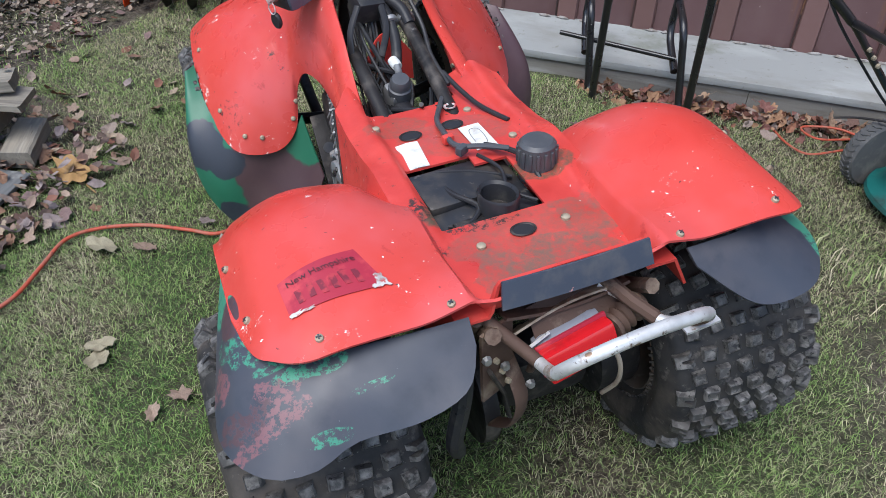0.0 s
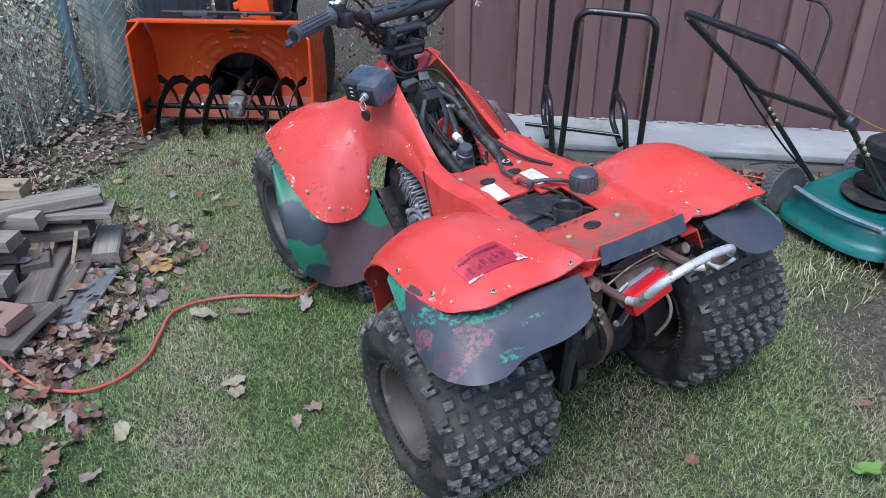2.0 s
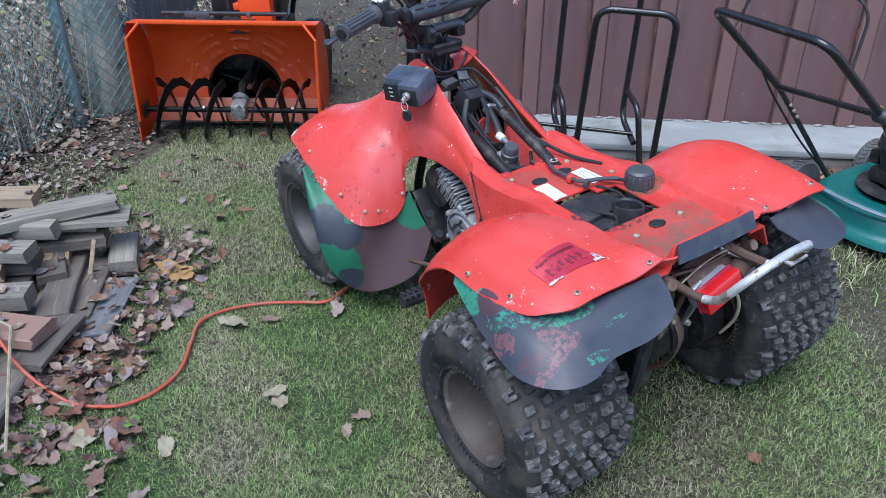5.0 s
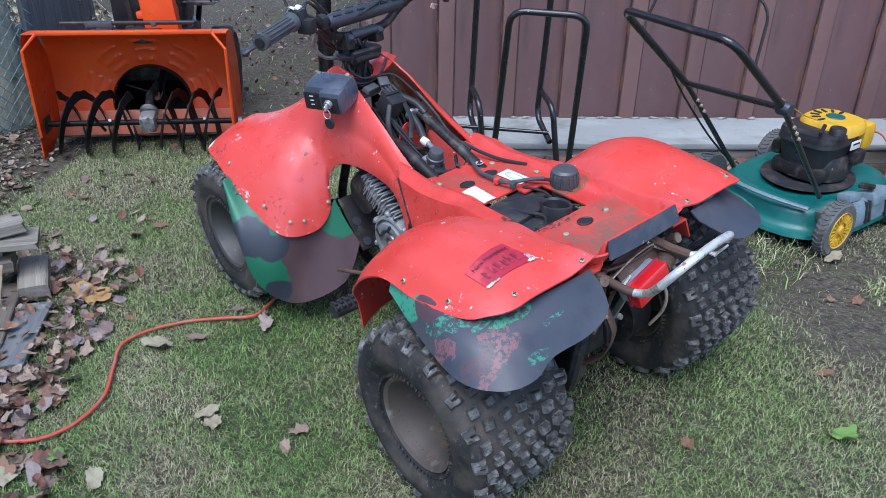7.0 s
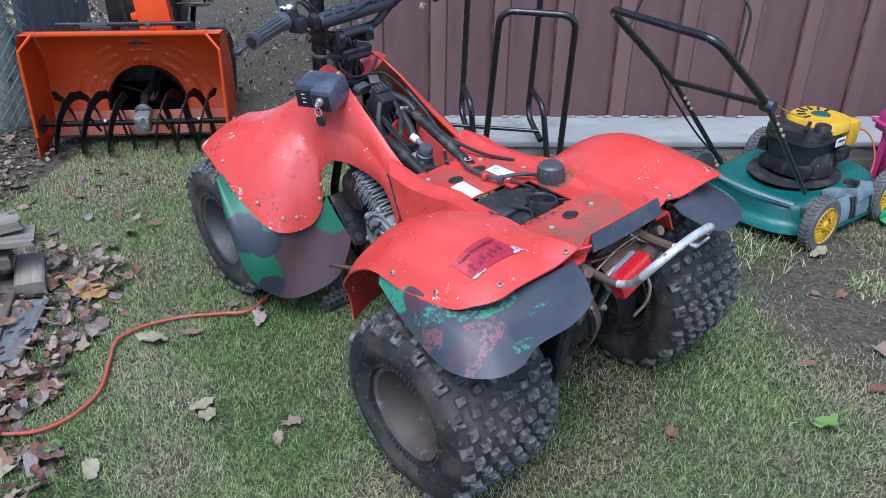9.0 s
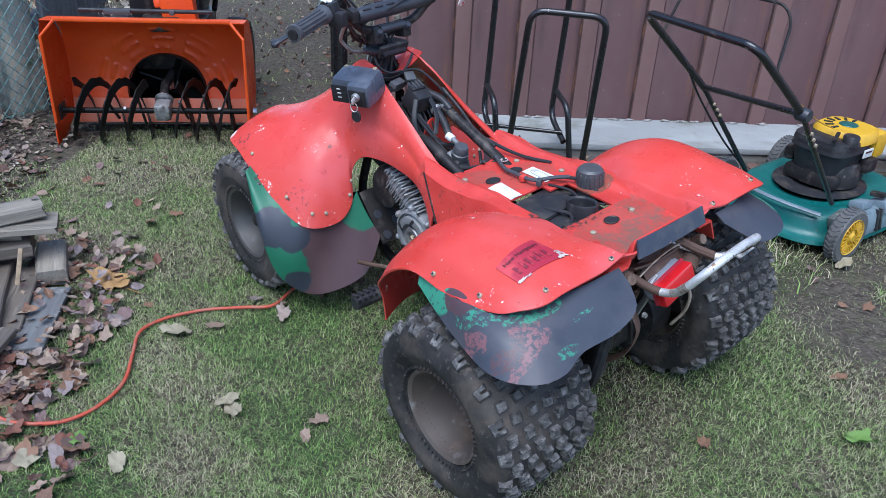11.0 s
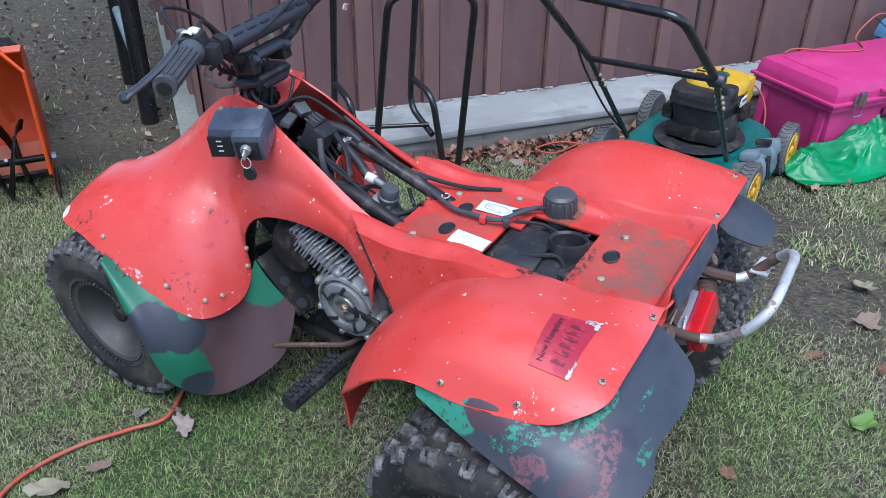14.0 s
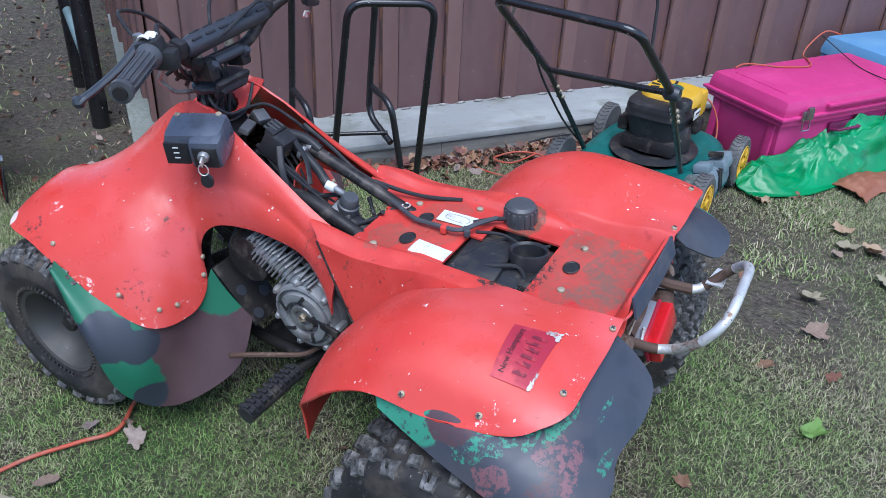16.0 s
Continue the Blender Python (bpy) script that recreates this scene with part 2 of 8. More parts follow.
RUST = surface("rusted_bracket_steel", (0.095, 0.055, 0.040), 0.75, 0.2, layers=[((0.24, 0.18, 0.13), 18, 0.54, 0.68, 7), ((0.05, 0.035, 0.03), 30, 0.6, 0.72, 6)], bump=[(90, 0.3, 0.003)])
TAN = surface("pale_dusty_steel", (0.33, 0.27, 0.21), 0.75, 0.1, layers=[((0.20, 0.14, 0.10), 24, 0.5, 0.66, 7), ((0.48, 0.44, 0.38), 60, 0.62, 0.72, 4)], bump=[(90, 0.2, 0.002)])
BLUEPALE = surface("pale_grey_housing", (0.25, 0.26, 0.30), 0.5, layers=[((0.15, 0.15, 0.17), 22, 0.5, 0.7, 5)], rough_var=0.1)
SCREW = surface("rusty_screw", (0.38, 0.32, 0.23), 0.6, 0.3, layers=[((0.10, 0.07, 0.045), 60, 0.5, 0.66, 4), ((0.5, 0.47, 0.42), 90, 0.66, 0.72, 3)])
WHITE = surface("faded_white_label", (0.64, 0.64, 0.60), 0.6, layers=[((0.44, 0.42, 0.38), 30, 0.50, 0.66, 6), ((0.30, 0.12, 0.10), 80, 0.66, 0.72, 4)])
LENS = surface("red_lens_plastic", (0.55, 0.012, 0.018), 0.2, layers=[((0.35, 0.01, 0.015), 25, 0.5, 0.7, 4)], coat=0.4)
DECAL = surface("faded_red_decal", (0.36, 0.018, 0.040), 0.5, layers=[((0.52, 0.05, 0.06), 26, 0.50, 0.64, 6), ((0.24, 0.012, 0.03), 60, 0.6, 0.7, 4)], rough_var=0.1)
WORN = surface("worn_white_edge", (0.52, 0.49, 0.46), 0.6, layers=[((0.42, 0.05, 0.05), 110, 0.50, 0.56, 4), ((0.30, 0.28, 0.26), 45, 0.55, 0.7, 5)])
# black enamel of the auger; in the tunnel this colour stands for shade
PITCH = surface("black_enamel_and_tunnel_shade", (0.006, 0.006, 0.006), 0.5, layers=[((0.03, 0.022, 0.018), 24, 0.6, 0.74, 6)], spec=0.2)
FADED = surface("faded_print", (0.17, 0.012, 0.028), 0.6, layers=[((0.40, 0.03, 0.045), 70, 0.48, 0.6, 4)])
INK = surface("dark_print", (0.04, 0.012, 0.018), 0.6, layers=[((0.2, 0.02, 0.03), 60, 0.55, 0.7, 4)])


# ---- lawn ----
def lawn_height(x, y):
    """The lawn is nearly flat and rises a little under the far side of the quad."""
    dx, dy = x - 0.296, y - 1.033
    lx, ly = 0.691 * dx + 0.723 * dy, -0.723 * dx + 0.691 * dy
    up = 0.060 * smooth(-0.30, 0.32, lx) * (1 - 0.9 * smooth(0.45, 1.05, lx)) * smooth(-0.75, -0.05, ly) * (1 - smooth(1.35, 1.7, ly))
    up += 0.011 * math.exp(-((x + 0.066) ** 2 + (y - 0.922) ** 2) / 0.03)
    return up + 0.005 * math.sin(2.1 * x + 0.7) * math.sin(1.7 * y) - 0.004


def ground_material(name, blades):
    """Thatch, green patches and bare soil by place; for the blades each one has its own tone."""
    m = bpy.data.materials.new(name)
    m.use_nodes = True
    n, l = m.node_tree.nodes, m.node_tree.links
    p = n["Principled BSDF"]
    p.inputs["Roughness"].default_value, p.inputs["Specular IOR Level"].default_value = 0.85, 0.25
    geo = n.new("ShaderNodeNewGeometry")

    def noise_of(scale, low, high, detail=5, rough=0.6):
        t, r = n.new("ShaderNodeTexNoise"), n.new("ShaderNodeMapRange")
        t.inputs["Scale"].default_value, t.inputs["Detail"].default_value, t.inputs["Roughness"].default_value = scale, detail, rough
        l.new(geo.outputs["Position"], t.inputs["Vector"])
        r.inputs["From Min"].default_value, r.inputs["From Max"].default_value = low, high
        l.new(t.outputs["Fac"], r.inputs["Value"])
        return r.outputs[0]

    def mixed(fac, a, b):
        x = n.new("ShaderNodeMix")
        x.data_type = "RGBA"
        if isinstance(fac, float):
            x.inputs["Factor"].default_value = fac
        else:
            l.new(fac, x.inputs["Factor"])
        for sock, v in ((x.inputs["A"], a), (x.inputs["B"], b)):
            if isinstance(v, tuple):
                sock.default_value = (*v, 1)
            else:
                l.new(v, sock)
        return x.outputs["Result"]

    def calc(op, a, b):
        x = n.new("ShaderNodeMath")
        x.operation, x.use_clamp = op, True
        for sock, v in zip(x.inputs, (a, b)):
            if isinstance(v, float):
                sock.default_value = v
            else:
                l.new(v, sock)
        return x.outputs[0]

    patch = noise_of(2.6, 0.42, 0.60, 5)
    if blades:
        ramp = n.new("ShaderNodeValToRGB")
        e = ramp.color_ramp.elements
        e[0].color, e[0].position = (0.30, 0.27, 0.19, 1), 0.0
        e[1].color, e[1].position = (0.055, 0.12, 0.03, 1), 1.0
        for pos, c in ((0.12, (0.53, 0.47, 0.33, 1)), (0.24, (0.085, 0.068, 0.042, 1)), (0.36, (0.50, 0.50, 0.29, 1)), (0.47, (0.09, 0.11, 0.05, 1)), (0.58, (0.35, 0.43, 0.17, 1)), (0.68, (0.10, 0.155, 0.05, 1)), (0.80, (0.23, 0.36, 0.10, 1))):
            k = e.new(pos)
            k.color = c
        rnd = calc("MULTIPLY", geo.outputs["Random Per Island"], 0.70)
        sep = n.new("ShaderNodeSeparateXYZ")
        l.new(geo.outputs["Position"], sep.inputs[0])
        fade = []
        for axis, a, b, low in (("X", 0.95, -0.10, 0.22), ("Y", 2.35, 1.65, 0.30)):
            mr = n.new("ShaderNodeMapRange")
            mr.inputs["From Min"].default_value, mr.inputs["From Max"].default_value, mr.inputs["To Min"].default_value = a, b, low
            l.new(sep.outputs[axis], mr.inputs["Value"])
            fade.append(mr.outputs[0])
        shift = calc("MULTIPLY", calc("MULTIPLY", patch, 0.56), calc("MULTIPLY", fade[0], fade[1]))
        l.new(calc("ADD", rnd, shift), ramp.inputs["Fac"])
        col = ramp.outputs["Color"]
    else:
        col = mixed(noise_of(60, 0.38, 0.62, 6, 0.75), (0.014, 0.011, 0.008), (0.105, 0.085, 0.06))
        col = mixed(calc("MULTIPLY", patch, 0.6), col, (0.045, 0.062, 0.025))
        col = mixed(noise_of(170, 0.64, 0.74, 3), col, (0.34, 0.30, 0.22))
        soil = mixed(noise_of(45, 0.35, 0.7, 7, 0.75), (0.032, 0.027, 0.022), (0.150, 0.125, 0.098))
        soil = mixed(noise_of(150, 0.62, 0.70, 4), soil, (0.28, 0.235, 0.175))
        soil = mixed(calc("MULTIPLY", noise_of(5, 0.50, 0.66, 6), 0.6), soil, (0.095, 0.10, 0.05))
        sep = n.new("ShaderNodeSeparateXYZ")
        l.new(geo.outputs["Position"], sep.inputs[0])
        back = n.new("ShaderNodeMapRange")
        back.inputs["From Min"].default_value, back.inputs["From Max"].default_value = 2.55, 3.1
        l.new(sep.outputs["Y"], back.inputs["Value"])
        left = n.new("ShaderNodeMapRange")
        left.inputs["From Min"].default_value, left.inputs["From Max"].default_value = -1.20, -1.45
        l.new(sep.outputs["X"], left.inputs["Value"])
        right = n.new("ShaderNodeMapRange")
        right.inputs["From Min"].default_value, right.inputs["From Max"].default_value = 0.85, 1.15
        l.new(sep.outputs["X"], right.inputs["Value"])
        spot = None
        for bx, by, rx, ry in ((0.98, 1.62, 0.30, 0.24), (1.15, 1.85, 0.34, 0.14)):
            mp = n.new("ShaderNodeMapping")
            mp.vector_type = "TEXTURE"
            mp.inputs["Location"].default_value, mp.inputs["Scale"].default_value = (bx, by, 0), (rx, ry, 9)
            l.new(geo.outputs["Position"], mp.inputs["Vector"])
            far = n.new("ShaderNodeVectorMath")
            far.operation = "LENGTH"
            l.new(mp.outputs[0], far.inputs[0])
            mr = n.new("ShaderNodeMapRange")
            mr.inputs["From Min"].default_value, mr.inputs["From Max"].default_value = 1.25, 0.65
            l.new(far.outputs["Value"], mr.inputs["Value"])
            spot = mr.outputs[0] if spot is None else calc("MAXIMUM", spot, mr.outputs[0])
        bare = calc("MAXIMUM", calc("MAXIMUM", calc("MAXIMUM", back.outputs[0], spot), left.outputs[0]), calc("MULTIPLY", right.outputs[0], noise_of(3.1, 0.42, 0.56)))
        col = mixed(calc("MAXIMUM", bare, noise_of(3.7, 0.60, 0.70, 6)), col, soil)
        b = n.new("ShaderNodeBump")
        b.inputs["Strength"].default_value, b.inputs["Distance"].default_value = 0.9, 0.02
        t = n.new("ShaderNodeTexNoise")
        t.inputs["Scale"].default_value, t.inputs["Detail"].default_value = 70, 8
        l.new(geo.outputs["Position"], t.inputs["Vector"])
        l.new(t.outputs["Fac"], b.inputs["Height"])
        l.new(b.outputs[0], p.inputs["Normal"])
    l.new(col, p.inputs["Base Color"])
    return m


SOIL, BLADES = ground_material("thatch_and_soil", False), ground_material("grass_blades", True)


def build_ground():
    bm = bmesh.new()
    n = 130
    place = lambda i, j: (-3.25 + 6.5 * i / n, -1.75 + 6.5 * j / n)
    g = [[bm.verts.new((*place(i, j), lawn_height(*place(i, j)))) for j in range(n + 1)] for i in range(n + 1)]
    for i in range(n):
        for j in range(n):
            bm.faces.new((g[i][j], g[i + 1][j], g[i + 1][j + 1], g[i][j + 1]))
    ring = [g[i][0] for i in range(n + 1)] + [g[n][j] for j in range(1, n + 1)] + [g[i][n] for i in range(n - 1, -1, -1)] + [g[0][j] for j in range(n - 1, 0, -1)]
    far = [bm.verts.new((v.co.x * 60, (v.co.y - 1.5) * 60 + 1.5, -0.004)) for v in ring]
    for k in range(len(ring)):
        bm.faces.new((ring[k], far[k], far[(k + 1) % len(ring)], ring[(k + 1) % len(ring)]))
    return single("ground", bm, SOIL, Matrix(), "patchy autumn lawn of short dry and green grass", "lawn", "", "structure")


def blade_field(name, count, box, length, width, lean, keep, label, seed, material):
    """Many narrow bent blades as one mesh."""
    rng = np.random.default_rng(seed)
    x = rng.uniform(box[0], box[1], count)
    y = rng.uniform(box[2], box[3], count)
    ok = keep(x, y) > rng.random(count)
    x, y = x[ok], y[ok]
    k = len(x)
    dx, dy = x - 0.296, y - 1.033
    lx, ly = 0.691 * dx + 0.723 * dy, -0.723 * dx + 0.691 * dy
    ss = lambda a, b, v: (lambda u: u * u * (3 - 2 * u))(np.clip((v - a) / (b - a), 0, 1))
    z = 0.060 * ss(-0.30, 0.32, lx) * (1 - 0.9 * ss(0.45, 1.05, lx)) * ss(-0.75, -0.05, ly) * (1 - ss(1.35, 1.7, ly)) + 0.005 * np.sin(2.1 * x + 0.7) * np.sin(1.7 * y) - 0.006 + 0.011 * np.exp(-((x + 0.066) ** 2 + (y - 0.922) ** 2) / 0.03)
    a = rng.uniform(0, 2 * np.pi, k)
    h = rng.uniform(*length, k)
    w = rng.uniform(*width, k)
    tilt = np.radians(rng.uniform(*lean, k))
    fx, fy = np.cos(a), np.sin(a)
    sx, sy = -fy, fx
    curl = rng.uniform(-0.5, 0.5, k) * h
    mid_r, mid_z = 0.55 * h * np.sin(tilt * 0.6), 0.55 * h * np.cos(tilt * 0.6)
    tip_r, tip_z = h * np.sin(tilt), np.maximum(h * np.cos(tilt), 0.003)
    co = np.empty((k, 5, 3))
    co[:, 0] = np.stack((x - sx * w, y - sy * w, z), 1)
    co[:, 1] = np.stack((x + sx * w, y + sy * w, z), 1)
    co[:, 2] = np.stack((x + fx * mid_r + sx * w * 0.8, y + fy * mid_r + sy * w * 0.8, z + mid_z), 1)
    co[:, 3] = np.stack((x + fx * mid_r - sx * w * 0.8, y + fy * mid_r - sy * w * 0.8, z + mid_z), 1)
    co[:, 4] = np.stack((x + fx * tip_r + sx * curl, y + fy * tip_r + sy * curl, z + tip_z), 1)
    me = bpy.data.meshes.new(name)
    base = (np.arange(k) * 5)[:, None]
    loops = np.concatenate((base + np.array([[0, 1, 2, 3]]), base + np.array([[3, 2, 4]])), 1).ravel()
    me.vertices.add(k * 5)
    me.vertices.foreach_set("co", co.ravel())
    me.loops.add(k * 7)
    me.loops.foreach_set("vertex_index", loops.astype(np.int32))
    me.polygons.add(k * 2)
    me.polygons.foreach_set("loop_start", np.stack((np.arange(k) * 7, np.arange(k) * 7 + 4), 1).ravel().astype(np.int32))
    me.update(calc_edges=True)
    me.materials.append(material)
    return tagged(new(name, me), label, "grass", "", "stuff")


def grass_cover(x, y):
    c = 1 - 0.85 * np.clip((y - 2.45) / 0.4, 0, 1)
    c = c * (1 - 0.8 * np.clip((-1.22 - x) / 0.3, 0, 1) * (y < 1.75))
    wave = np.sin(3.1 * x + 1.3 * y) * np.sin(2.7 * y - 1.1 * x + 0.6)
    c = c * (1 - np.clip((x - 0.60) / 0.35, 0, 1) * np.clip(0.58 + 0.8 * wave, 0, 0.92))
    for bx, by, rx, ry in ((0.98, 1.62, 0.30, 0.24), (1.15, 1.85, 0.34, 0.14), (0.78, 1.82, 0.10, 0.12)):
        c = c * (1 - 0.72 * np.clip(1.6 - 1.3 * np.sqrt(((x - bx) / rx) ** 2 + ((y - by) / ry) ** 2) + 0.3 * np.sin(19 * x) * np.sin(23 * y), 0, 1))
    c = c * (0.78 + 0.22 * np.sin(7.3 * x + 2) * np.sin(6.1 * y + 1))
    return np.where((y > 2.5) & (x < -0.7), np.clip(c, 0, 1), np.clip(c, 0.03, 1)) * (y < 2.62 + 0.15 * x + 0.35 * (x < -0.75))


build_ground()
blade_field("grass", 300000, (-1.75, 2.1, 0.35, 2.75), (0.010, 0.026), (0.0005, 0.0009), (25, 80), grass_cover, "short mixed green and dry lawn grass", 1, BLADES)
blade_field("dry_grass", 270000, (-1.75, 2.1, 0.35, 2.85), (0.010, 0.030), (0.0004, 0.0008), (60, 88), grass_cover, "flattened dry straw-coloured lawn grass", 2, BLADES)
straw_cover = lambda x, y: np.where((x < -0.70 + 0.1 * np.sin(5 * y)) & (y > 2.45) & (x > -2.1), 0.75, 0.0)
blade_field("straw_debris", 1500, (-2.1, -0.6, 2.45, 5.6), (0.02, 0.06), (0.0010, 0.0022), (78, 89), straw_cover, "dry straw and twigs on the dirt path", 5, BLADES)
outside = lambda x, y: np.where((x > -1.75) & (x < 2.1) & (y > 0.35) & (y < 2.7), 0.0, 0.9) * (y < 2.5 + 0.15 * x) * (x > -2.2)
blade_field("outer_grass", 150000, (-2.3, 4.2, -2.6, 3.0), (0.014, 0.04), (0.0010, 0.0019), (25, 85), outside, "short mixed lawn grass further off", 7, BLADES)
blade_field("tall_grass", 2600, (0.45, 1.05, 1.55, 2.3), (0.03, 0.08), (0.0012, 0.0022), (25, 70), lambda x, y: 0.6 * np.exp(-((x - 0.80) ** 2 + (y - 2.00) ** 2) / 0.02), "longer green grass tufts", 3, BLADES)

blade_field("weed_tufts", 5200, (1.05, 1.95, 1.65, 2.15), (0.015, 0.045), (0.0010, 0.0024), (30, 85), lambda x, y: 0.9 * np.clip(np.sin(9 * x + 1) * np.sin(13 * y) + 0.15, 0, 1), "low green weeds on the bare soil", 9, BLADES)

# ---- shed and its slab ----
WALL = pose(0, 2.648, 0, 0, 0, 8.6)
SIDING = surface("brown_painted_siding", (0.140, 0.074, 0.073), 0.55, layers=[
    ((0.175, 0.104, 0.100), 3, 0.45, 0.7, 4, (1, 1, 0.35)), ((0.092, 0.053, 0.055), 6, 0.52, 0.72, 5, (1.5, 1, 0.2)), ((0.26, 0.115, 0.05), 6, 0.56, 0.73, 7, (2.5, 1, 0.15)), ((0.05, 0.03, 0.032), 12, 0.6, 0.75, 6, (2, 1, 0.2)), ((0.28, 0.21, 0.19), 38, 0.70, 0.75, 4)],
    bump=[(120, 0.08, 0.002)], rough_var=0.15, spread=0.10)
SIDING_RIB = surface("brown_painted_batten", (0.155, 0.083, 0.074), 0.6, layers=[
    ((0.19, 0.115, 0.10), 4, 0.45, 0.7, 4, (1, 1, 0.3)), ((0.085, 0.048, 0.045), 7, 0.52, 0.72, 5, (1.5, 1, 0.2)), ((0.26, 0.12, 0.05), 6, 0.57, 0.72, 6, (2, 1, 0.3))], bump=[(120, 0.08, 0.002)], rough_var=0.15, spread=0.12)
SEAM = surface("rusty_seam", (0.06, 0.035, 0.03), 0.8, layers=[((0.25, 0.11, 0.045), 6, 0.52, 0.66, 6), ((0.45, 0.36, 0.30), 30, 0.64, 0.70, 4)], spread=0.4)
CONCRETE = surface("painted_concrete", (0.255, 0.265, 0.262), 0.8, layers=[((0.33, 0.345, 0.34), 5, 0.45, 0.68, 6, (0.6, 1, 2)), ((0.20, 0.20, 0.185), 7, 0.52, 0.74, 8, (0.5, 1, 3)), ((0.16, 0.15, 0.13), 50, 0.62, 0.74, 6), ((0.13, 0.14, 0.10), 3, 0.56, 0.72, 7)], spots=[((0.15, 0.165, 0.13), (-0.70, 0.9, 0.06), (0.16, 0.95, 0.2), 0.5, -0.5)], bump=[(60, 0.25, 0.004), (220, 0.2, 0.002)])
FOOTING = surface("weathered_concrete_footing", (0.20, 0.19, 0.17), 0.9, layers=[((0.13, 0.115, 0.095), 3, 0.45, 0.62, 7, (0.5, 1, 5)), ((0.30, 0.30, 0.28), 6, 0.55, 0.7, 6, (0.6, 1, 4))], bump=[(50, 0.4, 0.006), (160, 0.3, 0.003)])
FOAM = surface("crumbling_white_filler", (0.30, 0.285, 0.27), 0.95, layers=[((0.2, 0.17, 0.15), 50, 0.45, 0.62, 5)], bump=[(180, 0.5, 0.004)])


def build_shed():
    rnd = random.Random(21)
    bm = block((6.717, 3.2, 0.026), pose(2.6365, 1.60, 0.077), 0.007)
    slab = single("slab", bm, CONCRETE, WALL, "pale grey concrete slab under the shed", "slab", "", "structure")
    for x0 in (-0.708, 0.335, 1.35, 2.4, 3.45, 4.5):
        bm = block((1.041 if x0 < 0 else 1.044, 3.18, 0.124), pose(x0 + 0.522, 1.60, 0.002), 0.004)
        part("footing", bm, FOOTING, slab, "weathered darker concrete footing")
    wall = new("wall_shed")
    wall.matrix_world = WALL
    tagged(wall, "brown vertical metal siding with rusty seams", "wall", "", "structure")
    x = -0.605
    part("wall_core", block((6.4, 0.06, 2.2), pose(x + 3.2, 0.350, 1.19), 0.0), SIDING, wall)
    first = -0.585
    panel = mesh_of("siding_panel", block((0.186, 0.012, 2.19), None, 0.003), SIDING)
    bm = bmesh.new()
    for a, b in zip(((-0.037, 0.0), (-0.030, -0.016), (0.030, -0.016)), ((-0.030, -0.016), (0.030, -0.016), (0.037, 0.0))):
        bm.faces.new([bm.verts.new(c) for c in ((a[0], a[1], -1.095), (b[0], b[1], -1.095), (b[0], b[1], 1.095), (a[0], a[1], 1.095))])
    bmesh.ops.remove_doubles(bm, verts=bm.verts, dist=1e-5)
    bmesh.ops.solidify(bm, geom=list(bm.faces), thickness=0.002)
    rib = mesh_of("siding_batten", bm, SIDING_RIB)
    seam = mesh_of("seam", block((0.005, 0.006, 2.18), None, 0.001), SEAM)
    for k in range(-1, 22):
        x0 = first + 0.26 * k
        for name, me, dx, y in (("siding_batten", rib, 0.037, 0.312), ("siding_panel", panel, 0.167, 0.3145), ("seam", seam, 0.0, 0.3045)):
            if x0 + dx < -0.590 or (k < 0 and name != "siding_panel" and dx == 0.0):
                continue
            ob = new(name, me)
            ob.parent = wall
            ob.matrix_basis = pose(x0 + dx, y + rnd.uniform(-0.001, 0.001), 1.185 + rnd.uniform(-0.004, 0.004))
    # return wall of the shed, going back from its corner
    side = new("wall_shed_side")
    side.matrix_world = WALL @ pose(-0.617, 0.32, 0, 0, 0, 3.0) @ pose(0.605, -0.32, 0)
    tagged(side, "brown vertical siding on the end of the shed", "wall", "", "structure")
    part("wall_core", block((0.06, 2.6, 2.2), pose(-0.570, 1.68, 1.19), 0.0), SIDING, side)
    for k in range(10):
        for name, me, dx, y in (("siding_batten", rib, 0.037, 0.0), ("siding_panel", panel, 0.167, 0.0035)):
            ob = new(name, me)
            ob.parent = side
            ob.matrix_basis = pose(-0.608 + y, 0.42 + 0.26 * k + dx, 1.185, 0, 0, -90)
    part("corner_trim", block((0.05, 0.012, 2.19), pose(-0.590, 0.302, 1.185), 0.003), SIDING_RIB, wall)
    part("corner_trim", block((0.012, 0.05, 2.19), pose(-0.614, 0.322, 1.185), 0.003), SIDING_RIB, wall)
    single("shed_roof", block((6.9, 3.3, 0.08), pose(2.7, 1.75, 2.34), 0.01), SIDING, WALL, "brown shed roof edge", "roof", "", "structure")
    # ragged filler where siding meets slab
    for k in range(46):
        x0 = -0.60 + 0.075 * k + rnd.uniform(-0.02, 0.02)
        if rnd.random() < 0.3:
            continue
        bm = bmesh.new()
        bmesh.ops.create_icosphere(bm, subdivisions=2, radius=1)
        for v in bm.verts:
            v.co *= 1 + 0.35 * noise.noise(v.co * 1.7 + Vector((k, 0, 0)))
            v.co = Vector((v.co.x * rnd.uniform(0.010, 0.030), v.co.y * 0.007, v.co.z * rnd.uniform(0.003, 0.007)))
        bm.transform(pose(x0, 0.292, 0.094, 0, 0, rnd.uniform(-8, 8)))
        part("filler", bm, FOAM, wall, "crumbling whitish filler")


build_shed()


# ---- the quad bike ----
# local frame: x to its right, y forward, z up from the ground under its rear
QUAD = Matrix.Translation((0.296, 1.033, 0)) @ pose(0, 0, 0, 0, 0, 46.3) @ Matrix.Translation((-0.36, 0, 0)) @ pose(0, 0, 0, 0, -5) @ Matrix.Translation((0.36, 0, 0))
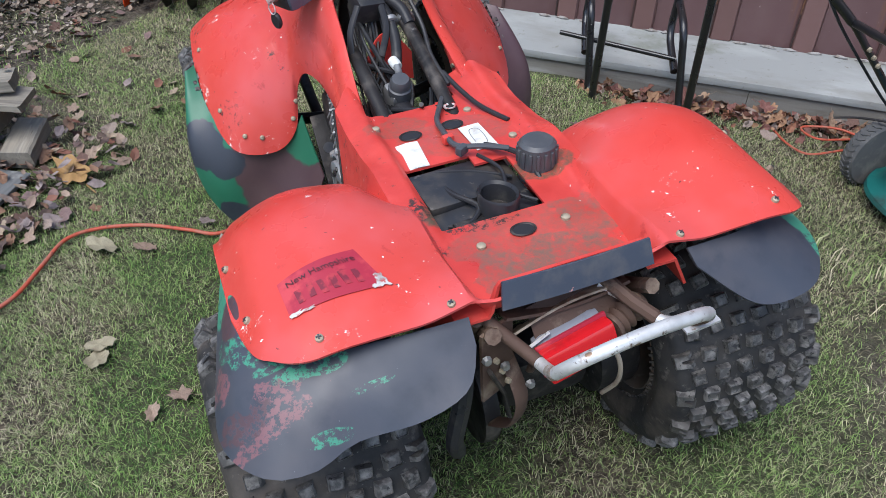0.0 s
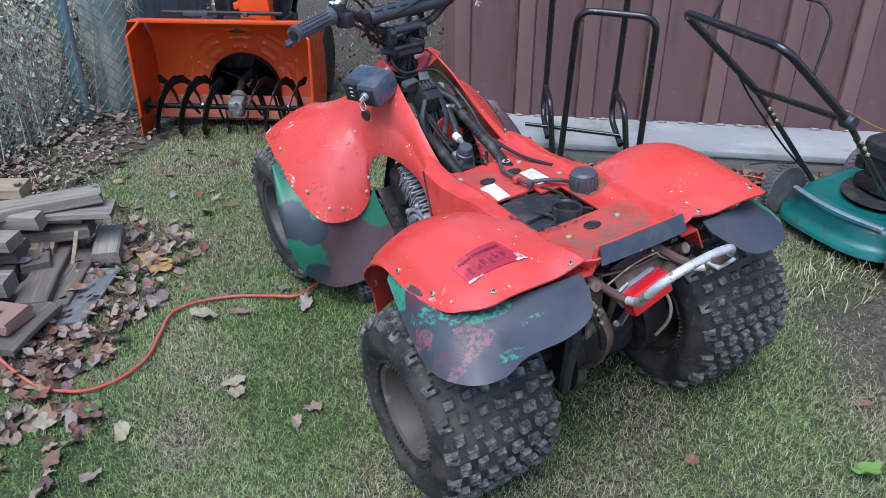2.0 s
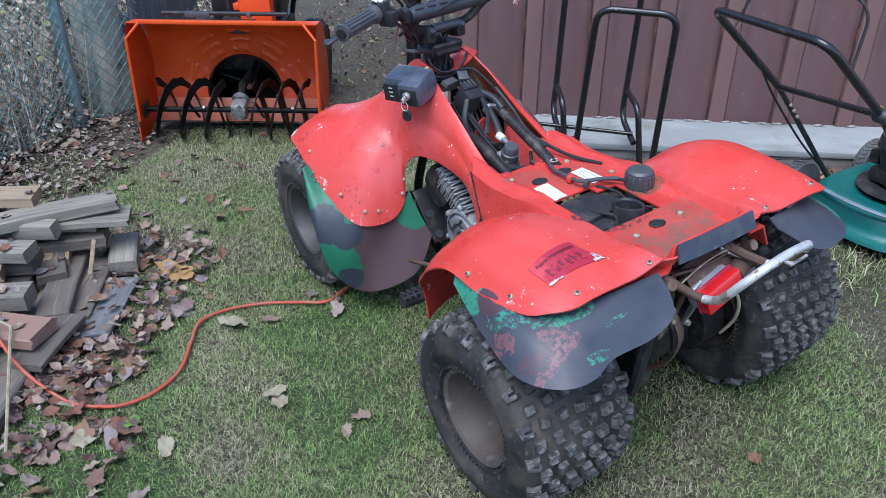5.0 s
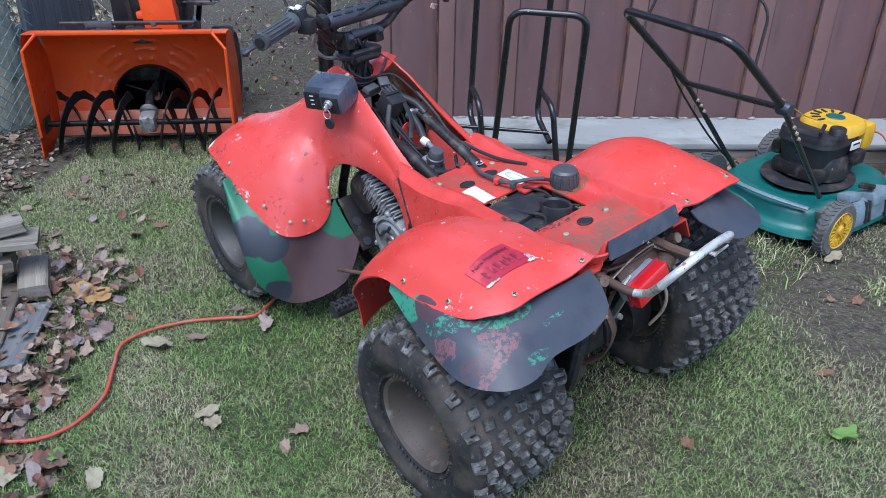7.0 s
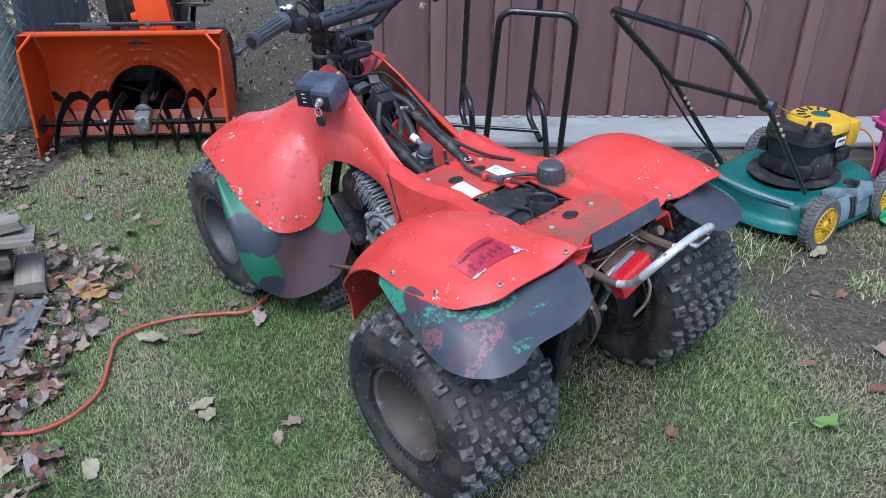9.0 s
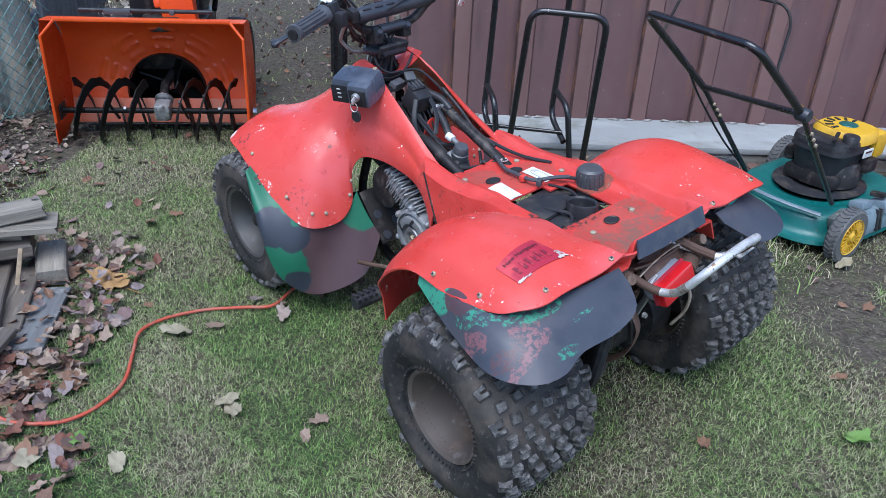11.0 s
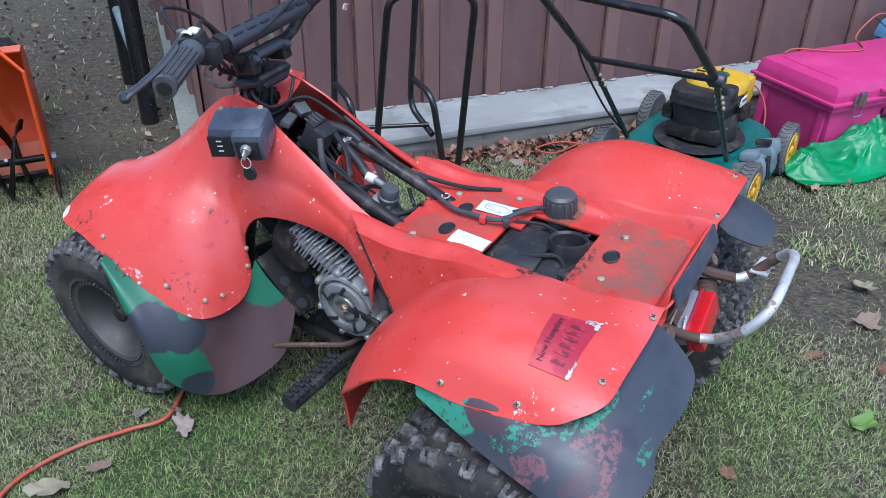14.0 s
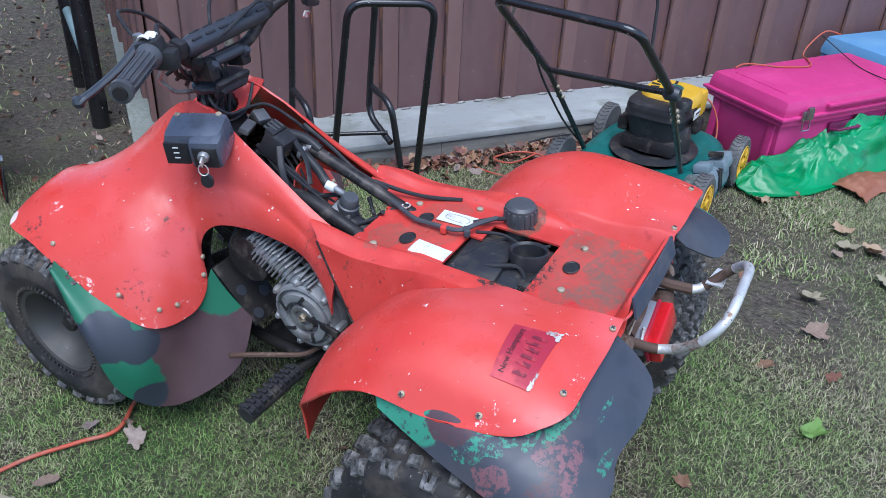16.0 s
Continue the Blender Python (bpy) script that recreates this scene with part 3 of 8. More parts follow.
REAR_Y, REAR_R, FRONT_Y, FRONT_R = 0.185, 0.207, 1.145, 0.198


def tyre(radius, width, rim):
    """The carcass of a balloon tyre round the x axis, its middle at the origin."""
    h = width / 2
    prof = [(rim, -h * 0.80), (rim + 0.012, -h * 0.88), (rim + 0.035, -h * 0.97), (rim + (radius - rim) * 0.5, -h * 1.0), (radius * 0.90, -h * 0.93), (radius * 0.955, -h * 0.8), (radius * 0.975, -h * 0.45),
            (radius * 0.98, 0)]
    prof = [(p.x, p.y) for p in spline([(r, z, 0) for r, z in prof], 3)]
    prof = prof + [(r, -z) for r, z in prof[-2::-1]]
    prof += [(rim - 0.006, h * 0.7), (rim - 0.006, -h * 0.7), prof[0]]
    bm = bmesh.new()
    lathe(prof, None, 72, bm, False)
    # raised letter-like ribs and a bead line on each wall
    for s in (-1, 1):
        for k in range(60):
            a = 2 * math.pi * k / 60
            m = pose(0, 0, 0, 0, 0, math.degrees(a)) @ Matrix.Translation((rim + 0.016, 0, s * h * 0.90)) @ pose(0, 0, 0, 0, s * 40, 0)
            block((0.012, 0.004, 0.004), m, 0, bm)
    bmesh.ops.transform(bm, matrix=pose(0, 0, 0, 0, 90, 0), verts=bm.verts)
    return bm


def worn_block(outline, rnd):
    """A low rubber block on an outline, with worn, uneven edges on top."""
    bm = bmesh.new()
    n = len(outline)
    cx, cy = sum(p[0] for p in outline) / n, sum(p[1] for p in outline) / n
    rings = []
    for z, k, wear in ((-0.009, 1.10, 0.0), (0.0062, 1.0, 0.0007), (0.0088, 0.84, 0.0010)):
        rings.append([bm.verts.new((cx + (x - cx) * k + rnd.uniform(-wear, wear), cy + (y - cy) * k + rnd.uniform(-wear, wear), z + rnd.uniform(-wear, wear))) for x, y in outline])
    for lo, hi in zip(rings, rings[1:]):
        for i in range(n):
            bm.faces.new((lo[i], lo[(i + 1) % n], hi[(i + 1) % n], hi[i]))
    bm.faces.new(rings[-1])
    return bm


def tread_meshes(knob):
    """Square tread blocks with a dimple, and forked shoulder blocks."""
    rnd = random.Random(int(knob * 10000))
    square, forked = [], []
    for k in range(4):
        a, b = knob * rnd.uniform(0.50, 0.57), knob * rnd.uniform(0.47, 0.53)
        bm = worn_block([(-a, -b), (a, -b * 0.96), (a * 0.97, b), (-a, b * 0.97)], rnd)
        top = [f for f in bm.faces if len(f.verts) == 4 and f.calc_center_median().z > 0.008]
        bmesh.ops.inset_individual(bm, faces=top[-1:], thickness=knob * 0.2)
        for v in top[-1].verts:
            v.co.z -= 0.0022
        square.append(mesh_of("tread_block", bm, KNOB, 42))
        c = knob * rnd.uniform(0.10, 0.16)
        u = [(-0.68, -0.56), (0.66, -0.62), (0.66, -c / knob - 0.06), (-0.05, -c / knob), (-0.05, c / knob), (0.62, c / knob + 0.06), (0.66, 0.60), (-0.68, 0.55)]
        forked.append(mesh_of("shoulder_block", worn_block([(x * knob, y * knob) for x, y in u], rnd), KNOB, 42))
    return square, forked


def rim_mesh(rim, width, dish):
    """A dished steel rim; its open face looks to -x."""
    h = width / 2
    prof = [(0.0, -dish), (0.030, -dish - 0.004), (0.048, -dish), (0.052, -dish + 0.012), (rim * 0.78, -dish + 0.016), (rim * 0.84, -dish - 0.004), (rim * 0.87, -h * 0.55), (rim * 0.93, -h * 0.66), (rim * 0.97, -h * 0.84),
            (rim * 1.045, -h * 0.88), (rim * 1.06, -h * 0.84), (rim * 1.0, -h * 0.78), (rim * 0.96, -h * 0.4), (rim * 0.96, h * 0.7), (rim * 1.05, h * 0.84), (rim * 1.02, h * 0.86), (rim * 0.9, h * 0.72), (rim * 0.86, h * 0.1), (0, -dish + 0.03)]
    return lathe(prof, pose(0, 0, 0, 0, 90, 0), 48, None, False)


FIN = surface("bare_cast_metal", (0.27, 0.28, 0.285), 0.55, 0.35, layers=[((0.20, 0.19, 0.18), 22, 0.5, 0.68, 7), ((0.07, 0.06, 0.055), 40, 0.6, 0.7, 5)], bump=[(110, 0.25, 0.002)], rough_var=0.12)
TREADS = (tread_meshes(0.0205), tread_meshes(0.0190))


def wheel(quad, x, y, radius, width, rim, rows, count, knob, dish, seed):
    place = Matrix.Translation((x, y, radius + (0.009 if x < -0.32 else 0.0)))
    flip = pose(0, 0, 0, 0, 0, 180) if x > 0 else Matrix()
    bm = tyre(radius - 0.008, width, rim)
    rnd = random.Random(seed)
    for v in bm.verts:  # the tyre sits down a little on the grass
        if v.co.z < -radius * 0.93:
            v.co.z = -radius * 0.93 + (v.co.z + radius * 0.93) * 0.35
            v.co.x *= 1.04
    bm.transform(place @ flip)
    w = part("wheel", bm, RUBBER, quad, "dusty black knobbly tyre on a steel rim")
    square, forked = TREADS[rows > 8]
    turn = place @ flip @ pose(0, 0, 0, 0, 90, 0)
    h = width / 2
    for row in range(rows):
        v = (row + 0.5) / rows * 2 - 1
        side = abs(v) > 1 - 1.9 / rows
        for k in range(count):
            a = 2 * math.pi * (k + 0.5 * (row % 2)) / count + rnd.uniform(-0.012, 0.012)
            r = (radius - 0.008) * table((0, 0.45, 0.8, 0.93, 1), (0.98, 0.975, 0.955, 0.90, 0.84), abs(v) * 0.93) + 0.0025
            tilt = v * (44 if side else 22)
            ob = new("shoulder_block" if side else "tread_block", (forked if side else square)[rnd.randrange(4)])
            ob.parent = w
            ob.matrix_basis = turn @ pose(0, 0, 0, 0, 0, math.degrees(a)) @ Matrix.Translation((r, 0, v * h * 0.93)) @ pose(0, 0, 0, 0, 90 - tilt, 0) @ pose(0, 0, 0, 0, 0, rnd.uniform(-8, 8) + (180 if v > 0 and not side else 0) + (180 if side and v < 0 else 0))
    bm = rim_mesh(rim, width, dish)
    bm.transform(place @ flip)
    part("rim", bm, RIM if rows > 8 else RIM_FRONT, w, "rusty grey steel rim" if rows > 8 else "dark scraped steel rim")
    bm = bmesh.new()
    lathe([(0.0, -dish - 0.03), (0.017, -dish - 0.03), (0.02, -dish - 0.026), (0.02, -dish), (0.0, -dish)], pose(0, 0, 0, 0, 90, 0), 14, bm)
    bm.transform(place @ flip)
    part("hub_cap", bm, DARK, w)
    for k in range(4):
        a = radians(45 + 90 * k)
        bm = lathe([(0.0, -0.012), (0.008, -0.012), (0.0085, 0), (0, 0)], pose(-dish - 0.0, 0.036 * math.cos(a), 0.036 * math.sin(a), 0, 90, 0), 6)
        bm.transform(place @ flip)
        part("wheel_nut", bm, DARKP, w)


def rear_profile(s):
    ys = (0.03, 0.10, 0.19, 0.28, 0.36, 0.42, 0.465, 0.492, 0.505)
    zs = (0.522, 0.540, 0.553, 0.550, 0.518, 0.470, 0.414, 0.345, 0.262)
    at = tuple(i / 8 for i in range(9))
    return table(at, ys, s), table(at, zs, s)


def rear_fender(u, s, reach=0.398):
    """Left rear mudguard: u from the seat outwards, s from the tail forwards."""
    y, z = rear_profile(s)
    outer = reach - 0.042 * smooth(0.55, 1.0, s)
    inner = 0.088 + 0.085 * smooth(0.6, 0.95, s)
    a = inner + (outer - inner) * u
    y += 0.075 * max(0.0, (a - 0.31) / 0.085) ** 2.2 * (1 - s) ** 2
    y += 0.058 * max(0.0, (a - 0.370) / 0.028) ** 3 * (1 - s) ** 3
    crest = 0.272
    w = (0.12 + 0.88 * smooth(0, 0.24, s)) * (1 - 0.3 * smooth(0.75, 0.95, s))
    if a > crest:
        z -= (0.35 + 0.65 * w) * 0.056 * ((a - crest) / 0.115) ** 2
    else:
        z -= w * 0.034 * min(1.0, (crest - a) / 0.150) ** 1.5
        z -= 0.052 * (1 - 0.25 * smooth(0.1, 0.5, s)) * smooth(-0.03, 0.07, s) * min(1.0, max(0.0, (0.130 - a) / 0.026))
        z -= 0.030 * smooth(0.28, 0.44, s) * (1 - smooth(0.13, 0.20, a))
        z += 0.020 * (1 - smooth(0.0, 0.22, s)) * (1 - smooth(0.10, 0.20, a))
    z -= 0.012 * smooth(0.88, 1.0, u) * (1 - smooth(0.7, 0.9, s))
    return Vector((-a, y - 0.02 * u * u * smooth(0.7, 1, s), z))


def deck(u, v):
    """Seat base with a sunk tray; u across, v from the tail forwards."""
    q = (u * 2 - 1) * 1.45
    y = 0.032 + (0.60 - 0.04 * smooth(0.75, 1.0, abs(q)) - 0.20 * max(0.0, abs(q) - 1)) * v
    a = min(1.0, abs(q))
    x = math.copysign(a * 0.15, q)
    over = max(0.0, abs(q) - 1)
    front = smooth(0.36, 0.44, y)
    tray = 0.497 + 0.050 * smooth(0.058, 0.036, y) * (1 - smooth(0.096, 0.110, abs(x)))
    edge = smooth(0.098, 0.114, abs(x))
    z = tray + edge * 0.010 * smooth(0.16, 0.26, y) - front * 0.012 * smooth(0.115, 0.15, abs(x)) - 0.010 * smooth(0.40, 0.55, y)
    z += 0.012 * smooth(0.5, 0.62, y) * smooth(0.06, 0.1, abs(x))
    x += math.copysign(over * 0.05, x if x else 1)
    z -= over * 0.32 * (0.35 + 0.65 * front) + 0.02 * smooth(0.52, 0.63, y) * over
    return Vector((x, y, z))


SHELL_AT = tuple(i / 14 for i in range(15))


def shell_line(xs, ys, zs, t):
    return Vector((table(SHELL_AT, xs, t), table(SHELL_AT, ys, t), table(SHELL_AT, zs, t)))


def edge_line(t):
    """Lower edge of the left front plastic, from the seat over the engine, round the wheel to the nose."""
    return shell_line((-0.150, -0.138, -0.132, -0.131, -0.135, -0.150, -0.163, -0.184, -0.235, -0.315, -0.344, -0.338, -0.309, -0.194, -0.120),
                      (0.575, 0.603, 0.645, 0.711, 0.790, 0.850, 0.880, 0.862, 0.866, 0.903, 1.020, 1.160, 1.262, 1.275, 1.285),
                      (0.330, 0.385, 0.431, 0.447, 0.449, 0.440, 0.395, 0.315, 0.272, 0.279, 0.345, 0.405, 0.412, 0.436, 0.420), t)


def crease_line(t):
    """The fold where the steep shroud turns out into the mudguard."""
    return shell_line((-0.140, -0.133, -0.124, -0.118, -0.120, -0.132, -0.148, -0.158, -0.165, -0.170, -0.170, -0.163, -0.150, -0.140, -0.100),
                      (0.565, 0.604, 0.652, 0.716, 0.790, 0.846, 0.882, 0.910, 0.932, 0.962, 1.000, 1.080, 1.170, 1.225, 1.260),
                      (0.410, 0.450, 0.485, 0.510, 0.528, 0.522, 0.495, 0.480, 0.487, 0.501, 0.510, 0.505, 0.488, 0.466, 0.440), t)


def rim_line(t):
    """Left lip of the opening over the engine, running forward to the nose."""
    return shell_line((-0.108, -0.103, -0.097, -0.091, -0.088, -0.085, -0.082, -0.080, -0.078, -0.075, -0.070, -0.055, -0.040, -0.020, -0.010),
                      (0.555, 0.600, 0.655, 0.715, 0.785, 0.825, 0.850, 0.866, 0.880, 0.905, 0.930, 1.000, 1.100, 1.200, 1.240),
                      (0.490, 0.503, 0.528, 0.562, 0.606, 0.630, 0.642, 0.650, 0.656, 0.658, 0.658, 0.625, 0.550, 0.470, 0.440), t)


def front_shell(t, u, side=-1):
    a, b, d = rim_line(t), crease_line(t), edge_line(t)
    if side > 0:  # the right half has been pushed in a little
        a = Vector((a.x * 0.86, a.y, a.z - 0.008 * (1 - smooth(0.55, 0.7, t))))
    g = smooth(0.40, 0.62, t)
    # steep upper part, then the broad mudguard, with a soft fold between them
    c1 = a.lerp(b, 0.5) + Vector((-0.010, 0.0, 0.012)).lerp(Vector((0.016, 0.0, -0.020)), g)
    c2 = b.lerp(d, 0.5) + Vector((-0.010, 0.0, 0.004)).lerp(Vector((-0.020, -0.012, 0.034)), g)
    k = 0.46
    up = lambda w: a * (1 - w) ** 2 + c1 * 2 * w * (1 - w) + b * w * w
    out = lambda w: b * (1 - w) ** 2 + c2 * 2 * w * (1 - w) + d * w * w
    soft = 0.055
    if u < k - soft:
        return up(u / k)
    if u > k + soft:
        return out((u - k) / (1 - k))
    p, q = up((k - soft) / k), out(soft / (1 - k))
    w = (u - k + soft) / (2 * soft)
    return p * (1 - w) ** 2 + b * 2 * w * (1 - w) + q * w * w


def flap_rear(t, u):
    """Left rear extension flap round the outside of the mudguard."""
    at = (0, 0.2, 0.4, 0.6, 0.8, 1)
    inner = Vector((table(at, (-0.372, -0.380, -0.377, -0.320, -0.235, -0.135), t), table(at, (0.320, 0.215, 0.125, 0.060, 0.040, 0.034), t), table(at, (0.478, 0.490, 0.488, 0.497, 0.505, 0.506), t)))
    ot = (0, 0.2, 0.37, 0.5, 0.58, 0.66, 0.8, 0.9, 1)
    outer = Vector((table(ot, (-0.398, -0.430, -0.446, -0.408, -0.352, -0.300, -0.222, -0.164, -0.138), t), table(ot, (0.298, 0.160, 0.040, -0.030, -0.046, -0.034, -0.045, -0.036, 0.004), t), table(ot, (0.452, 0.430, 0.422, 0.424, 0.427, 0.437, 0.449, 0.466, 0.488), t)))
    p = inner.lerp(outer, u)
    p.z += 0.016 * math.sin(math.pi * u) * math.sin(math.pi * min(1, t * 1.1))
    return p


def flap_rear_right(t, u):
    """The right one has been cut shorter and hangs from the corner of the mudguard."""
    at = (0, 0.2, 0.4, 0.6, 0.8, 1)
    inner = Vector((table(at, (0.350, 0.352, 0.320, 0.260, 0.205, 0.165), t), table(at, (0.210, 0.130, 0.075, 0.048, 0.038, 0.034), t), table(at, (0.486, 0.484, 0.488, 0.496, 0.504, 0.508), t)))
    outer = Vector((table(at, (0.372, 0.386, 0.352, 0.305, 0.236, 0.170), t), table(at, (0.195, 0.060, -0.012, -0.040, -0.034, 0.014), t), table(at, (0.468, 0.450, 0.444, 0.440, 0.442, 0.490), t)))
    return inner.lerp(outer, u)


def flap_front(t, u):
    """Left front flap, hanging behind the wheel below the mudguard."""
    at = (0, 0.2, 0.4, 0.6, 0.8, 1)
    inner = Vector((table(at, (-0.345, -0.343, -0.318, -0.262, -0.196, -0.166), t), table(at, (1.095, 1.010, 0.930, 0.893, 0.874, 0.862), t), table(at, (0.390, 0.340, 0.295, 0.283, 0.295, 0.345), t)))
    outer = Vector((table(at, (-0.358, -0.398, -0.380, -0.306, -0.205, -0.155), t), table(at, (1.090, 0.975, 0.940, 0.885, 0.800, 0.780), t), table(at, (0.385, 0.270, 0.135, 0.070, 0.130, 0.240), t)))
    p = inner.lerp(outer, u)
    bow = math.sin(math.pi * min(1.0, u))
    near_wheel = 1 - smooth(0.45, 0.70, t)
    return p + Vector((-0.012 * near_wheel, 0.012 - 0.026 * near_wheel, 0)) * bow


GREEN, MAROON, SLATE, PINK = (0.018, 0.135, 0.075), (0.075, 0.040, 0.047), (0.030, 0.036, 0.050), (0.17, 0.075, 0.085)
BRIGHT = (0.045, 0.235, 0.15)
at_front = lambda t, u: tuple(flap_front(t, u))
at_rear = lambda t, u: tuple(flap_rear(t, u))
CAMO_FRONT = surface("camouflage_paint", MAROON, 0.5, layers=[((0.095, 0.055, 0.058), 6, 0.5, 0.7, 4)], spots=[
    (GREEN, at_front(0.03, 0.5), (0.08, 0.09, 0.10), 0.35, 0), (GREEN, at_front(0.28, 0.5), (0.07, 0.075, 0.10), 0.3, 0), (GREEN, at_front(0.40, 0.72), (0.065, 0.06, 0.075), 0.35, 0),
    (SLATE, at_front(0.30, 0.38), (0.045, 0.07, 0.062), 0.7, 0), (SLATE, at_front(0.42, 0.30), (0.045, 0.05, 0.035), 0.5, 0), (SLATE, at_front(0.50, 0.86), (0.034, 0.034, 0.034), 0.35, 0), (GREEN, at_front(0.96, 0.30), (0.055, 0.06, 0.062), 0.3, 0),
    (SLATE, at_front(0.2, 0.95), (0.02, 0.05, 0.04), 0.5, 0), ((0.2, 0.19, 0.18), at_front(0.5, 0.5), (0.3, 0.3, 0.3), 0.0, 0.93)],
    bump=[(120, 0.06, 0.002)], rough_var=0.1)
CAMO_REAR = surface("worn_blue_grey_camouflage_paint", (0.038, 0.044, 0.060), 0.5, layers=[((0.062, 0.060, 0.070), 5, 0.45, 0.65, 4), ((0.026, 0.032, 0.046), 14, 0.52, 0.7, 5)], spots=[
    (BRIGHT, at_rear(0.09, 0.60), (0.045, 0.065, 0.05), 0.5, 0.22), (BRIGHT, at_rear(0.22, 0.22), (0.010, 0.026, 0.02), 0.6, 0.52), (BRIGHT, at_rear(0.40, 0.10), (0.016, 0.034, 0.02), 0.6, 0.50), (BRIGHT, at_rear(0.56, 0.20), (0.030, 0.012, 0.02), 0.6, 0.42),
    (BRIGHT, at_rear(0.27, 0.56), (0.014, 0.030, 0.03), 0.7, 0.50), (BRIGHT, at_rear(0.64, 0.14), (0.026, 0.010, 0.02), 0.5, 0.40), (BRIGHT, at_rear(0.72, 0.52), (0.030, 0.004, 0.02), 0.5, 0.52), (BRIGHT, at_rear(0.62, 0.84), (0.030, 0.008, 0.02), 0.5, 0.5),
    (PINK, at_rear(0.31, 0.74), (0.022, 0.036, 0.03), 1.6, 0.36), (PINK, at_rear(0.50, 0.62), (0.050, 0.026, 0.04), 2.2, 0.42), (PINK, at_rear(0.46, 0.86), (0.034, 0.016, 0.03), 1.8, 0.40), (MAROON, at_rear(0.42, 0.80), (0.040, 0.020, 0.03), 1.6, 0.42), (BRIGHT, at_rear(0.52, 0.10), (0.040, 0.010, 0.02), 0.8, 0.40), (BRIGHT, at_rear(0.33, 0.40), (0.012, 0.030, 0.02), 1.2, 0.48), (MAROON, at_rear(0.24, 0.30), (0.022, 0.035, 0.03), 0.7, 0.2),
    ((0.24, 0.25, 0.27), at_rear(0.4, 0.5), (0.4, 0.5, 0.3), 0.0, 0.94),
    (BRIGHT, (0.376, 0.095, 0.460), (0.034, 0.050, 0.04), 0.4, 0.05), (BRIGHT, (0.374, 0.030, 0.447), (0.012, 0.040, 0.02), 0.5, 0.35)], bump=[(120, 0.06, 0.002)], rough_var=0.12)
CHIP, SCUFF = (0.78, 0.66, 0.62), (0.055, 0.03, 0.026)
at_nose = lambda t, u: tuple(front_shell(t, u))
at_tail = lambda u, s: tuple(rear_fender(u, s))
RED = surface("faded_red_paint", (0.60, 0.060, 0.046), 0.34, layers=[
    ((0.64, 0.105, 0.105), 4, 0.46, 0.74, 4), ((0.55, 0.028, 0.018), 3, 0.5, 0.75, 3), ((0.36, 0.03, 0.028), 26, 0.66, 0.76, 6), (CHIP, 66, 0.705, 0.72, 3), (SCUFF, 74, 0.705, 0.73, 4), (CHIP, 36, 0.755, 0.765, 4, (1, 0.3, 1)), (SCUFF, 24, 0.72, 0.735, 5, (0.3, 1.2, 1))],
    spots=[(CHIP, at_nose(0.857, 0.985), (0.016, 0.020, 0.020), 0.5, 0.10), (SCUFF, at_nose(0.80, 0.95), (0.030, 0.03, 0.03), 0.6, 0.62), (CHIP, at_nose(0.80, 0.78), (0.010, 0.016, 0.012), 0.6, 0.60), (CHIP, at_nose(0.66, 0.62), (0.014, 0.010, 0.012), 0.6, 0.60), (SCUFF, at_nose(0.60, 0.58), (0.008, 0.012, 0.012), 0.6, 0.58), (SCUFF, at_nose(0.55, 0.60), (0.012, 0.007, 0.012), 0.6, 0.58), (CHIP, at_nose(0.72, 0.99), (0.022, 0.03, 0.02), 0.5, 0.58), (CHIP, at_nose(0.64, 0.97), (0.02, 0.03, 0.02), 0.5, 0.65), (CHIP, at_nose(0.58, 0.97), (0.02, 0.03, 0.02), 0.5, 0.72), (CHIP, at_nose(0.50, 0.98), (0.03, 0.02, 0.02), 0.5, 0.72),
           (SCUFF, at_nose(0.66, 0.90), (0.03, 0.04, 0.03), 0.5, 0.62), (CHIP, at_tail(0.99, 0.42), (0.012, 0.05, 0.03), 0.5, 0.72), (CHIP, at_tail(0.97, 0.06), (0.04, 0.02, 0.03), 0.5, 0.70), (CHIP, at_tail(0.70, 0.03), (0.05, 0.012, 0.02), 0.5, 0.72),
           (SCUFF, at_tail(0.03, 0.33), (0.022, 0.035, 0.03), 0.6, 0.40), (SCUFF, at_tail(0.10, 0.20), (0.02, 0.04, 0.03), 0.6, 0.52), (CHIP, (0.28, 0.30, 0.57), (0.03, 0.012, 0.02), 0.6, 0.66), (CHIP, (0.22, 0.13, 0.56), (0.05, 0.03, 0.03), 0.6, 0.76),
           ((0.30, 0.05, 0.04), at_nose(0.05, 0.35), (0.04, 0.05, 0.05), 0.7, 0.62), (CHIP, at_nose(0.03, 0.30), (0.012, 0.03, 0.04), 0.6, 0.68), (SCUFF, at_nose(0.02, 0.15), (0.02, 0.05, 0.03), 0.6, 0.64),
           (CHIP, at_nose(0.30, 0.03), (0.02, 0.08, 0.03), 0.5, 0.76)],
    bump=[(160, 0.05, 0.002), (9, 0.15, 0.01)], rough_var=0.14, spec=0.45)
DIRT = (0.165, 0.105, 0.078)
